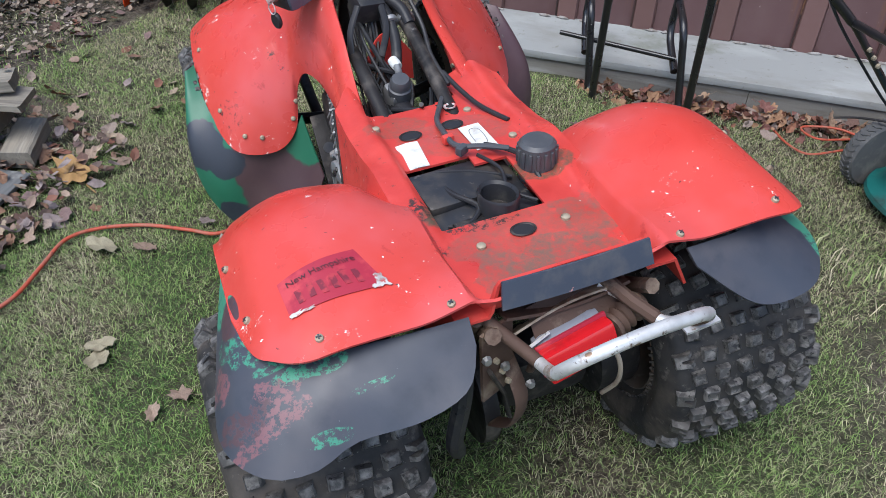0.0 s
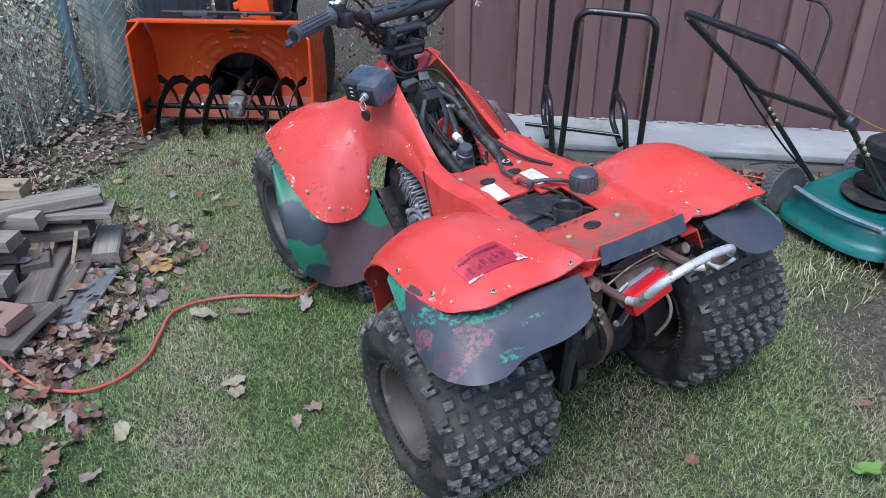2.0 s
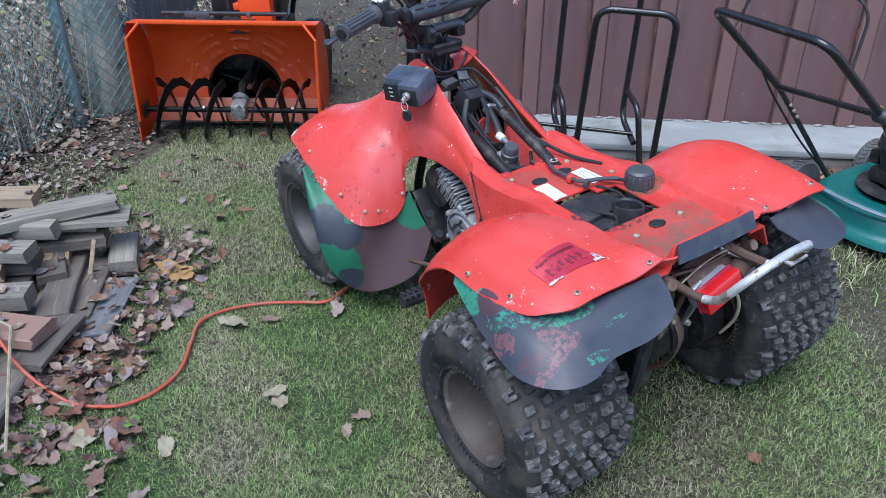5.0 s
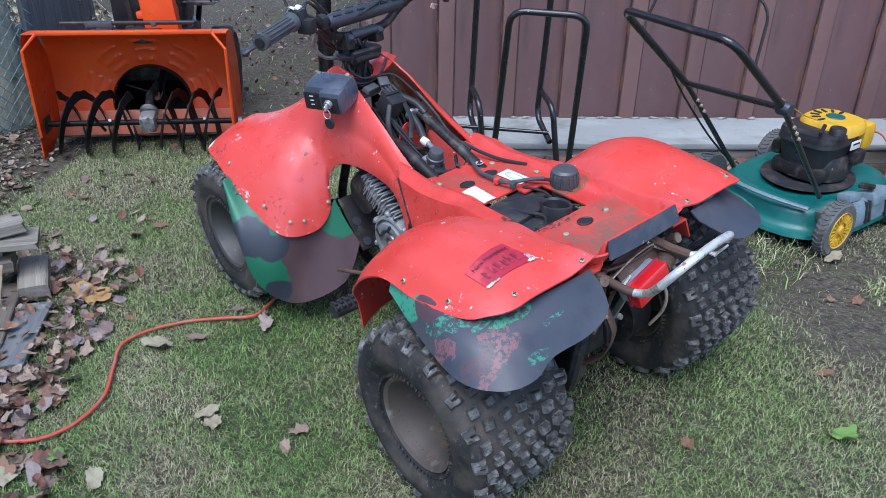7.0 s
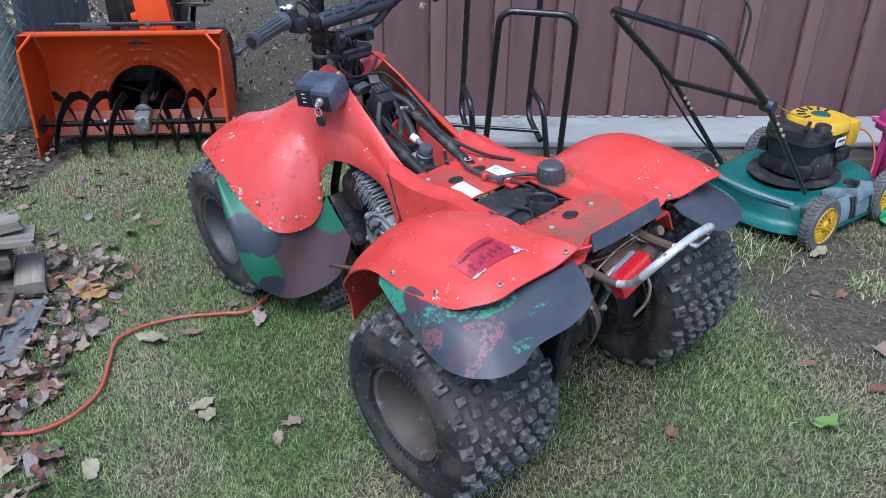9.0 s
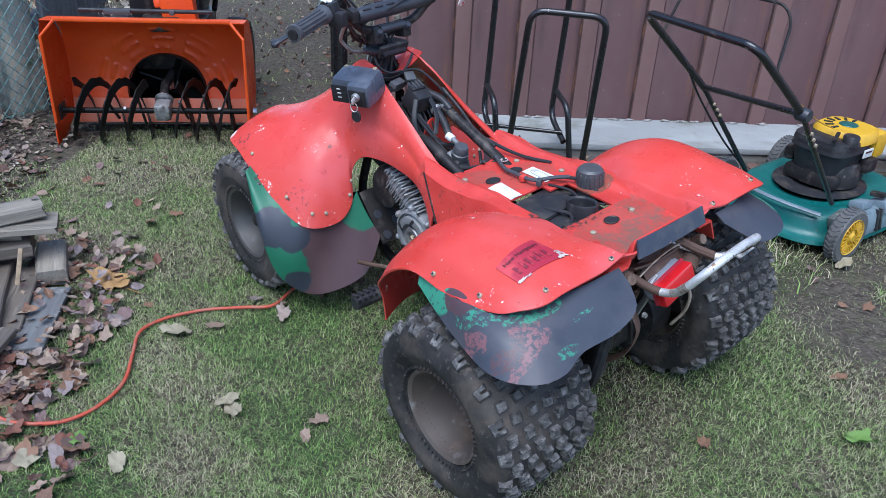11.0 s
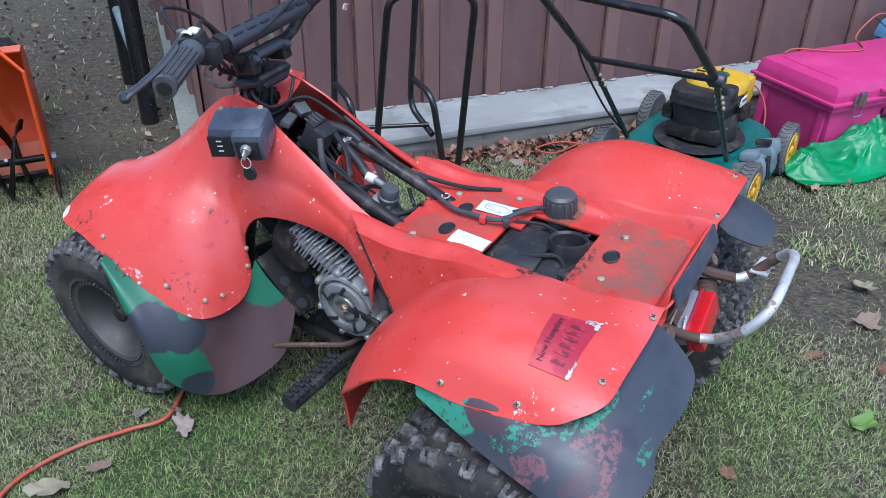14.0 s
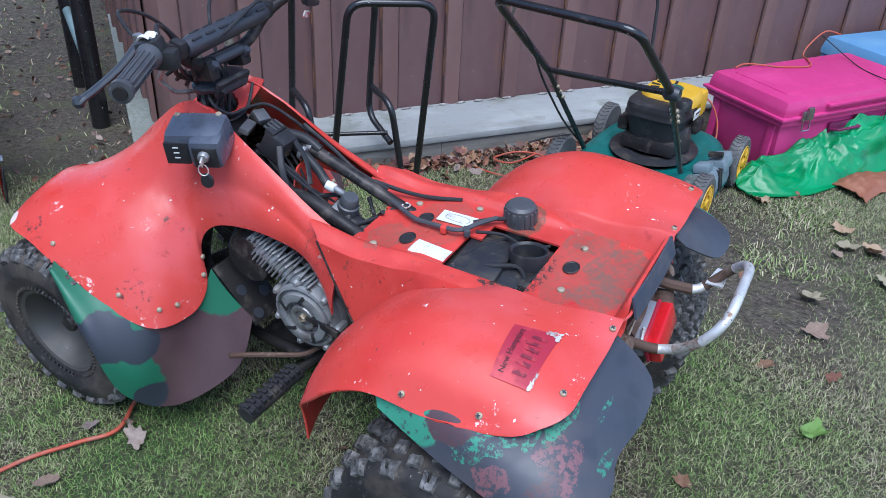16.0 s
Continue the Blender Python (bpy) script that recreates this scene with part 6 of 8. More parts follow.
MIRROR = surface("dull_chrome", (0.5, 0.5, 0.52), 0.3, 1.0, layers=[((0.3, 0.28, 0.26), 25, 0.5, 0.7, 5)])


def build_rack():
    """Two pairs of bent tubes joined by a hoop, propped beside the slab."""
    q = thing("tube_rack", Matrix(), "black bent steel tube rack standing against the shed", "rack")
    part("hoop", tube(fillet([(-0.105, 2.500, 0.012), (-0.060, 2.330, 0.672), (0.192, 2.324, 0.666), (0.182, 2.485, 0.012), (0.150, 2.56, 0.012), (0.112, 2.575, 0.27), (0.062, 2.715, 0.292)], 0.055, 7), 0.0115, 12), STEEL, q)
    part("hoop_foot", tube(fillet([(-0.105, 2.500, 0.012), (-0.135, 2.565, 0.012), (-0.165, 2.575, 0.27), (-0.205, 2.700, 0.292)], 0.05, 7), 0.0115, 12), STEEL, q)
    for x, x1 in ((-0.205, -0.165), (0.062, 0.112)):
        part("upright", tube(fillet([(x + 0.028, 2.56, 1.15), (x, 2.705, 0.30), (x - 0.006, 2.70, 0.19), (x1, 2.575, 0.13)], 0.05, 7), 0.0115, 12), STEEL, q)
    part("cross_bar", tube([(-0.262, 2.615, 0.160), (0.105, 2.60, 0.158)], 0.0075, 10), STEEL, q)
    part("cross_bar", tube([(-0.178, 2.56, 1.15), (0.09, 2.56, 1.15)], 0.0115, 10), STEEL, q)


def mower_wheel(q, x, y, r, w, s, yellow):
    prof = [(r * 0.62, -w * 0.5), (r * 0.93, -w * 0.5), (r, -w * 0.32), (r * 1.0, w * 0.32), (r * 0.93, w * 0.5), (r * 0.62, w * 0.5), (r * 0.62, -w * 0.5)]
    bm = lathe(prof, pose(x, y, r, 0, 90 * s), 40)
    for k in range(34):
        a = 2 * math.pi * k / 34
        for j in (-1, 1):
            m = Matrix.Translation((x, y, r)) @ pose(0, 0, 0, math.degrees(a)) @ Matrix.Translation((j * w * 0.2, 0, r * 1.0)) @ pose(0, 0, 0, 0, 0, j * 35)
            block((w * 0.42, 0.005, 0.005), m, 0, bm)
    wh = part("wheel", bm, TREAD, q, "grey rubber mower wheel")
    hub = YELLOW if yellow else BLACK
    part("hub", lathe([(0, w * 0.62), (r * 0.14, w * 0.62), (r * 0.2, w * 0.45), (r * 0.3, w * 0.36), (r * 0.56, w * 0.40), (r * 0.68, w * 0.56), (r * 0.70, w * 0.4), (r * 0.66, -w * 0.4), (0, -w * 0.4)], pose(x, y, r, 0, 90 * s), 36), hub, wh, "yellow plastic hub" if yellow else "black hub")
    if yellow:
        for k in range(22):
            a = 2 * math.pi * k / 22
            m = Matrix.Translation((x, y, r)) @ pose(0, 0, 0, math.degrees(a)) @ Matrix.Translation((s * w * 0.47, 0, r * 0.45))
            part("spoke", block((0.006, 0.0045, r * 0.30), m, 0.001), YELLOW, wh)


def build_mower():
    m = pose(0.840, 2.232, 0.004, 0, 0, -48)
    q = thing("lawn_mower", m, "teal push lawn mower with black engine and yellow top", "lawn mower")

    def deck_top(u, v):
        a = 2 * math.pi * u
        rx, ry = 0.232, 0.300
        c, s = math.cos(a), math.sin(a)
        e = (abs(c) ** 3.2 + abs(s) ** 3.2) ** (-1 / 3.2)
        prof = table((0, 0.15, 0.22, 0.5, 0.62, 0.72, 0.80, 1.0), (0.040, 0.056, 0.064, 0.118, 0.134, 0.138, 0.128, 0.126), v)
        k = table((0, 0.15, 0.22, 0.5, 0.62, 0.72, 0.80, 1.0), (1.10, 1.08, 1.0, 0.93, 0.84, 0.74, 0.68, 0.30), v)
        return Vector((rx * e * c * k, 0.235 + ry * e * s * k, prof + 0.012 * math.sin(a) * v))

    part("deck", sheet(deck_top, 60, 16, 0.004), TEAL, q, "teal moulded mower deck")
    part("deck_skirt", lathe([(0.235, 0.0), (0.245, 0.012), (0.25, 0.03), (0.24, 0.034)], Matrix.Translation((0, 0.235, 0.030)) @ Matrix.Diagonal((0.90, 1.16, 1, 1)), 40), TEAL, q)
    part("deck_pan", lathe([(0.146, 0.003), (0.150, 0.007), (0.125, 0.010), (0.09, 0.010), (0.09, 0.0), (0.146, 0.0)], Matrix.Translation((0, 0.24, 0.128)) @ Matrix.Diagonal((1.0, 1.18, 1, 1)), 40), GRIME, q, "dusty dark ring under the engine")
    part("deck_rail", tube(spline([(-0.17, -0.02, 0.135), (-0.05, -0.055, 0.142), (0.06, -0.055, 0.142), (0.17, -0.02, 0.135)], 6), 0.011, 10, None, 0.5), BLUEGREY, q, "pale grey moulded strip")
    for x, y, s in ((0.25, 0.015, 1), (0.25, 0.415, 1), (-0.25, 0.015, -1), (-0.25, 0.415, -1)):
        mower_wheel(q, x, y, 0.090, 0.044, s, s > 0)
    hh = part("height_housing", block((0.080, 0.27, 0.088), pose(0.218, 0.215, 0.092, 0, -10), 0.024), BLUEGREY, q, "blue-grey plastic side housing")
    part("housing_step", block((0.060, 0.10, 0.050), pose(0.232, 0.255, 0.138, 4, -16), 0.014), BLUEGREY, hh)
    part("housing_step", block((0.050, 0.07, 0.030), pose(0.205, 0.150, 0.148, -6, -14), 0.010), BLUEGREY, hh)
    for y in (0.185, 0.205, 0.305):
        part("housing_slot", block((0.026, 0.010, 0.075), pose(0.250, y, 0.100, 0, -10), 0.003), BLACK, hh)
    part("height_lever", block((0.050, 0.022, 0.016), pose(0.222, 0.215, 0.176, 6, -10), 0.005), DARK, hh)
    part("wheel_bracket", block((0.050, 0.090, 0.060), pose(0.205, 0.050, 0.110, 12, -8), 0.016), DUSTY, q, "dusty pale bracket above the wheel")
    # engine
    part("engine_base", lathe([(0, 0.05), (0.100, 0.05), (0.108, 0.04), (0.115, -0.03), (0, -0.03)], pose(0, 0.26, 0.175), 30), DARK, q)
    def shroud(u, v):
        """Rounded square cowl, narrower at its foot, with a lip under the top."""
        a = 2 * math.pi * u
        c, n = math.cos(a), math.sin(a)
        e = (abs(c) ** 4 + abs(n) ** 4) ** -0.25
        k = table((0, 0.3, 0.62, 0.68, 0.72, 0.86, 0.94, 1.0), (0.080, 0.089, 0.099, 0.106, 0.103, 0.101, 0.088, 0.0), v)
        z = table((0, 0.3, 0.62, 0.68, 0.72, 0.86, 0.94, 1.0), (0.176, 0.222, 0.266, 0.270, 0.278, 0.302, 0.314, 0.318), v)
        return Vector((k * e * c, 0.245 + 1.12 * k * e * n, z))

    part("engine_block", sheet(shroud, 48, 30, 0.003), BLACK, q, "black engine with moulded shroud")
    part("engine_foot", block((0.19, 0.21, 0.05), pose(0.0, 0.25, 0.168), 0.016), DARK, q)
    cowl = lambda u, v: Vector((0.010 + 0.098 * (abs(math.cos(6.2832 * u)) ** 3 + abs(math.sin(6.2832 * u)) ** 3) ** (-1 / 3) * math.cos(6.2832 * u) * (1.0, 0.97, 0.86, 0.0)[int(v * 3 + 0.01)],
                                0.300 + 0.100 * (abs(math.cos(6.2832 * u)) ** 3 + abs(math.sin(6.2832 * u)) ** 3) ** (-1 / 3) * math.sin(6.2832 * u) * (1.0, 0.97, 0.86, 0.0)[int(v * 3 + 0.01)], (0.296, 0.322, 0.334, 0.337)[int(v * 3 + 0.01)]))
    top = part("engine_cover", sheet(cowl, 40, 3, 0.003), YELLOW, q, "yellow engine cover with cooling slots")
    part("cover_side", block((0.115, 0.075, 0.095), pose(0.045, 0.398, 0.272), 0.02), YELLOW, top)
    for k in range(7):
        b = math.pi * (0.55 + 0.9 * k / 6)
        part("cooling_slot", block((0.030, 0.009, 0.004), pose(0.010 + 0.062 * math.cos(b), 0.300 + 0.062 * math.sin(b), 0.3365, 0, 0, math.degrees(b)), 0.001), BLACK, top)
    part("cover_badge", lathe([(0, 0.003), (0.030, 0.002), (0.032, 0.0), (0, 0)], pose(0.012, 0.305, 0.337), 24), TEAL, top)
    part("fuel_cap", lathe([(0, 0.016), (0.024, 0.016), (0.027, 0.012), (0.027, -0.02), (0, -0.02)], pose(0.084, 0.205, 0.322), 20), BLACK, q)
    part("choke_lever", block((0.012, 0.06, 0.012), pose(0.06, 0.15, 0.335, 12, 0, 20), 0.003), DARK, q)
    part("engine_label", block((0.004, 0.055, 0.03), pose(0.108, 0.30, 0.265), 0.001), WHITE, q, "pale printed label")
    part("label_bar", block((0.004, 0.04, 0.006), pose(0.1095, 0.30, 0.270), 0.001), INK, q)
    part("muffler", block((0.04, 0.09, 0.05), pose(-0.105, 0.22, 0.215), 0.012), DARK, q)
    part("air_filter", block((0.035, 0.07, 0.05), pose(0.105, 0.33, 0.215), 0.01), DARK, q)
    # handle in the yard's frame, brought into the mower's
    inv = m.inverted()
    go = lambda pts: [inv @ Vector(p) for p in pts]
    left, right = [(0.775, 2.440, 0.13), (0.512, 2.208, 0.497), (0.262, 2.005, 0.760)], [(0.978, 2.135, 0.165), (0.705, 1.828, 0.553), (0.503, 1.682, 0.760)]
    part("handle", tube(fillet(go(left + right[::-1]), 0.05, 7), lambda u: 0.0085 if u < 0.13 or u > 0.87 else 0.0112, 12), STEEL, q, "black tubular folding handle")
    part("handle_brace", tube(go([left[1], right[1]]), 0.0090, 10), STEEL, q)
    for p in (right[1],):
        part("handle_knob", lathe([(0, 0.022), (0.016, 0.022), (0.02, 0.012), (0.02, -0.012), (0.012, -0.022), (0, -0.022)], Matrix.Translation(inv @ Vector(p)) @ pose(0, 0, 0, 0, 90, 0), 14), DARKP, q, "dark clamp knob")
    bail = [(0.330, 2.060, 0.690), (0.372, 2.085, 0.800), (0.400, 2.070, 0.830), (0.585, 1.815, 0.842), (0.612, 1.815, 0.800), (0.590, 1.765, 0.672)]
    part("control_bail", tube(fillet(go(bail), 0.03, 5), 0.004, 8), DARK, q, "thin wire control bail")
    part("control_cable", tube(spline(go([(0.33, 2.06, 0.70), (0.42, 2.12, 0.60), (0.50, 2.215, 0.47), (0.64, 2.35, 0.28), (0.74, 2.42, 0.17)]), 6), 0.0035, 6), BLACK, q)
    part("pull_cord", tube(spline(go([(0.70, 1.84, 0.575), (0.85, 2.10, 0.45), (1.0, 2.36, 0.345)]), 6), 0.0018, 6), YELLOW, q)
    for f in (0.18, 0.24, 0.30):
        for pr in (left, right):
            p = Vector(pr[0]).lerp(Vector(pr[1]), 1 - f)
            part("bolt", lathe([(0, 0.014), (0.005, 0.014), (0.006, 0.011), (0.006, -0.011), (0, -0.011)], Matrix.Translation(inv @ p) @ pose(0, 0, 0, 0, 90, 0), 8), SCREW, q)
    part("ground_spring", tube(spline(go([(0.70, 2.40, 0.20), (0.62, 2.42, 0.185), (0.56, 2.43, 0.165)]), 4), 0.003, 6), DARK, q)


def build_trunks():
    m = pose(1.468, 2.328, 0.004, 0, 0, 12.5)
    q = thing("storage_trunk", m, "magenta plastic storage trunk with metal latches", "storage trunk")
    lx, ly = 0.78, 0.40
    part("body", block((lx - 0.05, ly - 0.05, 0.205), pose(lx / 2, ly / 2, 0.1025) @ pose(0, 0, 0, 180), 0.018, None, 0.95), MAGENTA, q)
    part("rim", block((lx - 0.012, ly - 0.012, 0.022), pose(lx / 2, ly / 2, 0.212), 0.006), MAGENTA, q)
    lid = part("lid", block((lx, ly, 0.072), pose(lx / 2, ly / 2, 0.260), 0.030, None, 0.955), MAGENTA, q, "domed magenta lid")
    part("lid_lip", block((lx + 0.010, ly + 0.010, 0.012), pose(lx / 2, ly / 2, 0.230), 0.005), MAGENTA, lid)
    part("lid_panel", block((lx - 0.14, ly - 0.14, 0.010), pose(lx / 2, ly / 2, 0.2945), 0.0045), MAGENTA, lid)
    part("lid_channel", block((0.36, 0.02, 0.014), pose(lx / 2, -0.002, 0.262), 0.005), MAGENTA, q)
    for x in (0.11, lx - 0.11):
        lt = part("latch", block((0.056, 0.008, 0.036), pose(x, -0.008, 0.240), 0.002), MIRROR, q, "bright metal draw latch")
        part("latch_hook", block((0.026, 0.012, 0.046), pose(x, -0.015, 0.250), 0.003), MIRROR, lt)
        part("latch_loop", tube(fillet([(x - 0.018, -0.010, 0.228), (x - 0.018, -0.012, 0.184), (x + 0.018, -0.012, 0.184), (x + 0.018, -0.010, 0.228)], 0.006), 0.0024, 6), MIRROR, lt)
    for y in (0.06, ly - 0.06):
        part("end_rib", block((0.014, 0.03, 0.19), pose(0.022, y, 0.10, 0, 4), 0.005), MAGENTA, q)
    # recess shade painted as a panel of darkened magenta, shared by the handle
    part("handle_recess", block((0.13, 0.010, 0.040), pose(0.34, 0.016, 0.160, -3), 0.004), SHADEPLASTIC, q, "recess behind the handle, its shade painted as a dark panel")
    part("front_handle", tube(fillet([(0.28, 0.012, 0.155), (0.28, -0.022, 0.165), (0.40, -0.022, 0.165), (0.40, 0.012, 0.155)], 0.012), 0.0055, 8), SHADEPLASTIC, q)
    # orange lead lying over the lid
    lead = [(0.10, 0.36, 0.302), (0.18, 0.375, 0.304), (0.28, 0.30, 0.304), (0.40, 0.27, 0.304), (0.46, 0.33, 0.304), (0.55, 0.43, 0.285), (0.62, 0.47, 0.31), (0.70, 0.47, 0.36), (0.76, 0.44, 0.35)]
    single("orange_cable", tube(spline(lead, 7), 0.0032, 8), CORD, m, "orange extension lead over the trunk lids", "cable")
    single("black_wire", tube(spline([(0.72, 0.50, 0.335), (0.60, 0.20, 0.302), (0.545, 0.0, 0.302), (0.54, -0.014, 0.24), (0.53, -0.016, 0.16)], 7), 0.002, 6), BLACK, m, "thin black wire hanging over the trunk", "cable")
    b = thing("storage_trunk", pose(2.34, 2.81, 0.004, 0, 0, 10), "light blue plastic storage trunk behind the magenta one", "storage trunk")
    part("body", block((0.76, 0.40, 0.18), pose(0.38, 0.20, 0.090) @ pose(0, 0, 0, 180), 0.018, None, 0.95), SKYBLUE, b)
    part("lid", block((0.78, 0.42, 0.085), pose(0.38, 0.20, 0.222), 0.026, None, 0.94), SKYBLUE, b)


def build_tarp():
    n, k = 150, 72

    def f(u, v):
        x, y = 1.0 * u, -0.055 * math.sin(math.pi * min(1, u * 1.6)) * (1 - v) + 0.165 * v - 0.012 * math.sin(11 * u)
        h = 0.074 * smooth(-0.05, 0.10, u) + 0.046 * smooth(0.24, 0.34, u) + 0.065 * smooth(0.34, 0.72, u)
        body = smooth(-0.02, 0.62, v) ** 0.8 * (1 - 0.55 * smooth(0.80, 1.0, v))
        z = h * body * (0.75 + 0.25 * smooth(0.2, 1, v))
        p = Vector((x * 5.5, y * 9, 0.3))
        fold = p + 0.5 * Vector((noise.noise(p * 0.7), noise.noise(p * 0.7 + Vector((9, 0, 0))), 0))
        crease = (0.5 - abs(noise.noise(fold))) * 0.070 + (0.5 - abs(noise.noise(fold * 2.0))) * 0.046 - abs(noise.noise(fold * 4.7)) * 0.024 - abs(noise.noise(fold * 9.1)) * 0.006 - 0.022
        z += crease * body * (0.35 + 0.65 * smooth(0.0, 0.10, u))
        return Vector((x + 0.02 * noise.noise(Vector((u * 6, v * 4, 7))), y + 0.016 * noise.noise(Vector((u * 7, v * 5, 3))), max(0.022, z + 0.016)))

    bm = bmesh.new()
    layers = [[[bm.verts.new(f(i / n, j / k) - Vector((0, 0, d))) for j in range(k + 1)] for i in range(n + 1)] for d in (0.0, 0.004)]
    for g, turn in zip(layers, (1, -1)):
        for i in range(n):
            for j in range(k):
                bm.faces.new((g[i][j], g[i + 1][j], g[i + 1][j + 1], g[i][j + 1])[::turn])
    rim = [(i, 0) for i in range(n)] + [(n, j) for j in range(k)] + [(i, k) for i in range(n, 0, -1)] + [(0, j) for j in range(k, 0, -1)]
    for (a, b), (c, d) in zip(rim, rim[1:] + rim[:1]):
        bm.faces.new((layers[0][a][b], layers[1][a][b], layers[1][c][d], layers[0][c][d]))
    single("tarpaulin", bm, TARP, pose(1.315, 2.190, 0, 0, 0, 11), "crumpled bright green tarpaulin on the grass", "tarpaulin", angle=60)
    single("brown_sheet", sheet(lambda u, v: Vector((0.42 * u, 0.16 * v + 0.03 * math.sin(5 * u), 0.016 + 0.030 * math.sin(math.pi * v) * (0.6 + 0.4 * math.sin(6 * u)) + 0.016 * abs(noise.noise(Vector((u * 9, v * 5, 2)))))), 40, 18, 0.003), CLAY, pose(1.70, 2.085, 0, 0, 0, 14), "brown sheet edge beside the green tarpaulin", "sheet")


def build_snow_blower():
    m = pose(-1.850, 2.390, 0.0, 0, 0, 13)
    q = thing("snow_blower", m, "orange snow blower with black auger, facing the lawn", "snow blower")
    W = 0.74

    def side_outline(u):
        pts = fillet([(0.0, 0.0, 0.012), (0.0, -0.010, 0.10), (0.0, -0.004, 0.435), (0.0, 0.035, 0.490), (0.0, 0.16, 0.47), (0.0, 0.27, 0.34), (0.0, 0.29, 0.18), (0.0, 0.22, 0.05), (0.0, 0.08, 0.012)], 0.03, 4)
        return pts

    back = fillet([(0, 0.03, 0.490), (0, 0.17, 0.475), (0, 0.245, 0.40), (0, 0.27, 0.25), (0, 0.245, 0.12), (0, 0.225, 0.06)], 0.07, 6)
    cx, cz, cr = 0.384, 0.150, 0.155

    def shell(u, v):
        k = v * (len(back) - 1)
        i = min(int(k), len(back) - 2)
        p = back[i].lerp(back[i + 1], k - i)
        x = W * u
        dent = 0.0
        d = math.hypot(x - cx, (p.z - cz))
        for r in (0.185, 0.225, 0.265):
            if p.z > cz + 0.05 and abs((math.degrees(math.atan2(p.z - cz, x - cx)) % 36) - 18) < 11:
                dent += 0.006 * math.exp(-((d - r) / 0.006) ** 2)
        return Vector((x, p.y - dent, p.z))

    open_hole = lambda c: not (c.y > 0.16 and (c.x - cx) ** 2 + (c.z - cz) ** 2 < cr ** 2)
    part("auger_housing", sheet(shell, 120, 90, 0.004, open_hole), ORANGE, q, "orange steel auger housing")
    part("housing_lip", block((W - 0.10, 0.014, 0.016), pose(W / 2, 0.030, 0.492), 0.005), ORANGE, q)
    for s, x in ((-1, 0.0), (1, W)):
        bm = bmesh.new()
        ring = [bm.verts.new((x, p.y, p.z)) for p in side_outline(0)]
        bm.faces.new(ring)
        bmesh.ops.solidify(bm, geom=list(bm.faces), thickness=0.004)
        part("side_plate", bm, ORANGE, q)
        part("corner_fold", tube([(x - s * 0.004, -0.006, 0.10), (x - s * 0.004, -0.002, 0.435), (x - s * 0.055, 0.030, 0.492)], 0.006, 6), ORANGE, q)
        part("skid_shoe", block((0.006, 0.16, 0.06), pose(x + s * 0.006, 0.08, 0.035), 0.003), ORANGE if s < 0 else DARK, q)
        part("bearing_plate", block((0.006, 0.07, 0.06), pose(x - s * 0.008, 0.075, 0.125), 0.003), DARK, q)
    part("shaft_nut", lathe([(0, 0.014), (0.014, 0.014), (0.016, 0.0), (0, 0)], pose(W + 0.006, 0.075, 0.125, 0, 90), 8), MIRROR, q)
    part("scraper_bar", block((W - 0.02, 0.05, 0.006), pose(W / 2, 0.185, 0.030, -20), 0.002), DARK, q)
    part("lower_plate", block((W - 0.02, 0.006, 0.100), pose(W / 2, 0.208, 0.080, -12), 0.002), SALMON, q, "scuffed lower housing plate")
    # impeller tunnel; its deep shade is put into near-black walls and blades
    part("impeller_hub", lathe([(0, -0.03), (0.012, -0.03), (0.022, -0.02), (0.025, 0.0), (0.025, 0.05), (0, 0.05)], pose(cx, 0.34, cz, -90), 20), SALMON, q, "reddish impeller hub")
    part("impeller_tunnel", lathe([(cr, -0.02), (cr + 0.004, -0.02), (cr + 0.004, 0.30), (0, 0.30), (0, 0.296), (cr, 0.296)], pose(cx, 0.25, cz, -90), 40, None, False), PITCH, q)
    for k in range(4):
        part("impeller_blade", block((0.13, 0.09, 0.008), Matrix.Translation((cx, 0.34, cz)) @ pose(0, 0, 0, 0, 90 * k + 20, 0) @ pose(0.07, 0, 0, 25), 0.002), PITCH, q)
    # auger: shaft, gear case and ribbon flights
    part("auger_shaft", tube([(0.004, 0.075, 0.125), (W - 0.004, 0.075, 0.125)], 0.0115, 12), PITCH, q)
    gc = part("gear_case", block((0.065, 0.075, 0.07), pose(cx + 0.01, 0.075, 0.128, 10), 0.018), ALU, q, "cast aluminium gear case")
    part("gear_neck", tube([(cx + 0.01, 0.085, 0.14), (cx, 0.20, 0.19), (cx, 0.42, 0.19)], 0.018, 12), DARK, gc)
    part("gear_flange", lathe([(0.03, -0.006), (0.036, -0.004), (0.036, 0.004), (0.03, 0.006)], pose(cx + 0.007, 0.12, 0.155, -65), 16), ALU, gc)
    for k in range(5):
        part("case_bolt", lathe([(0, 0.008), (0.006, 0.008), (0.006, 0), (0, 0)], pose(cx + 0.01 + 0.026 * math.cos(1.25 * k), 0.036, 0.128 + 0.026 * math.sin(1.25 * k), 90), 6), MIRROR, gc)
    for x0, x1, s, turns in ((0.055, cx - 0.040, -1, 1.45), (W - 0.055, cx + 0.060, 1, 1.45)):
        for ph in (0.0, math.pi):
            def flight(u, v):
                a = ph + s * turns * 2 * math.pi * u + 1.2
                tooth = 0.004 * (math.sin(110 * u) > 0) * (v > 0.9)
                r = 0.092 + 0.030 * v + tooth
                return Vector((x0 + (x1 - x0) * u + 0.010 * (v - 0.5) * s, 0.080 + r * math.cos(a), 0.128 + r * math.sin(a)))
            part("auger_flight", sheet(flight, 110, 3, 0.005), PITCH, q, "black serrated auger ribbon")
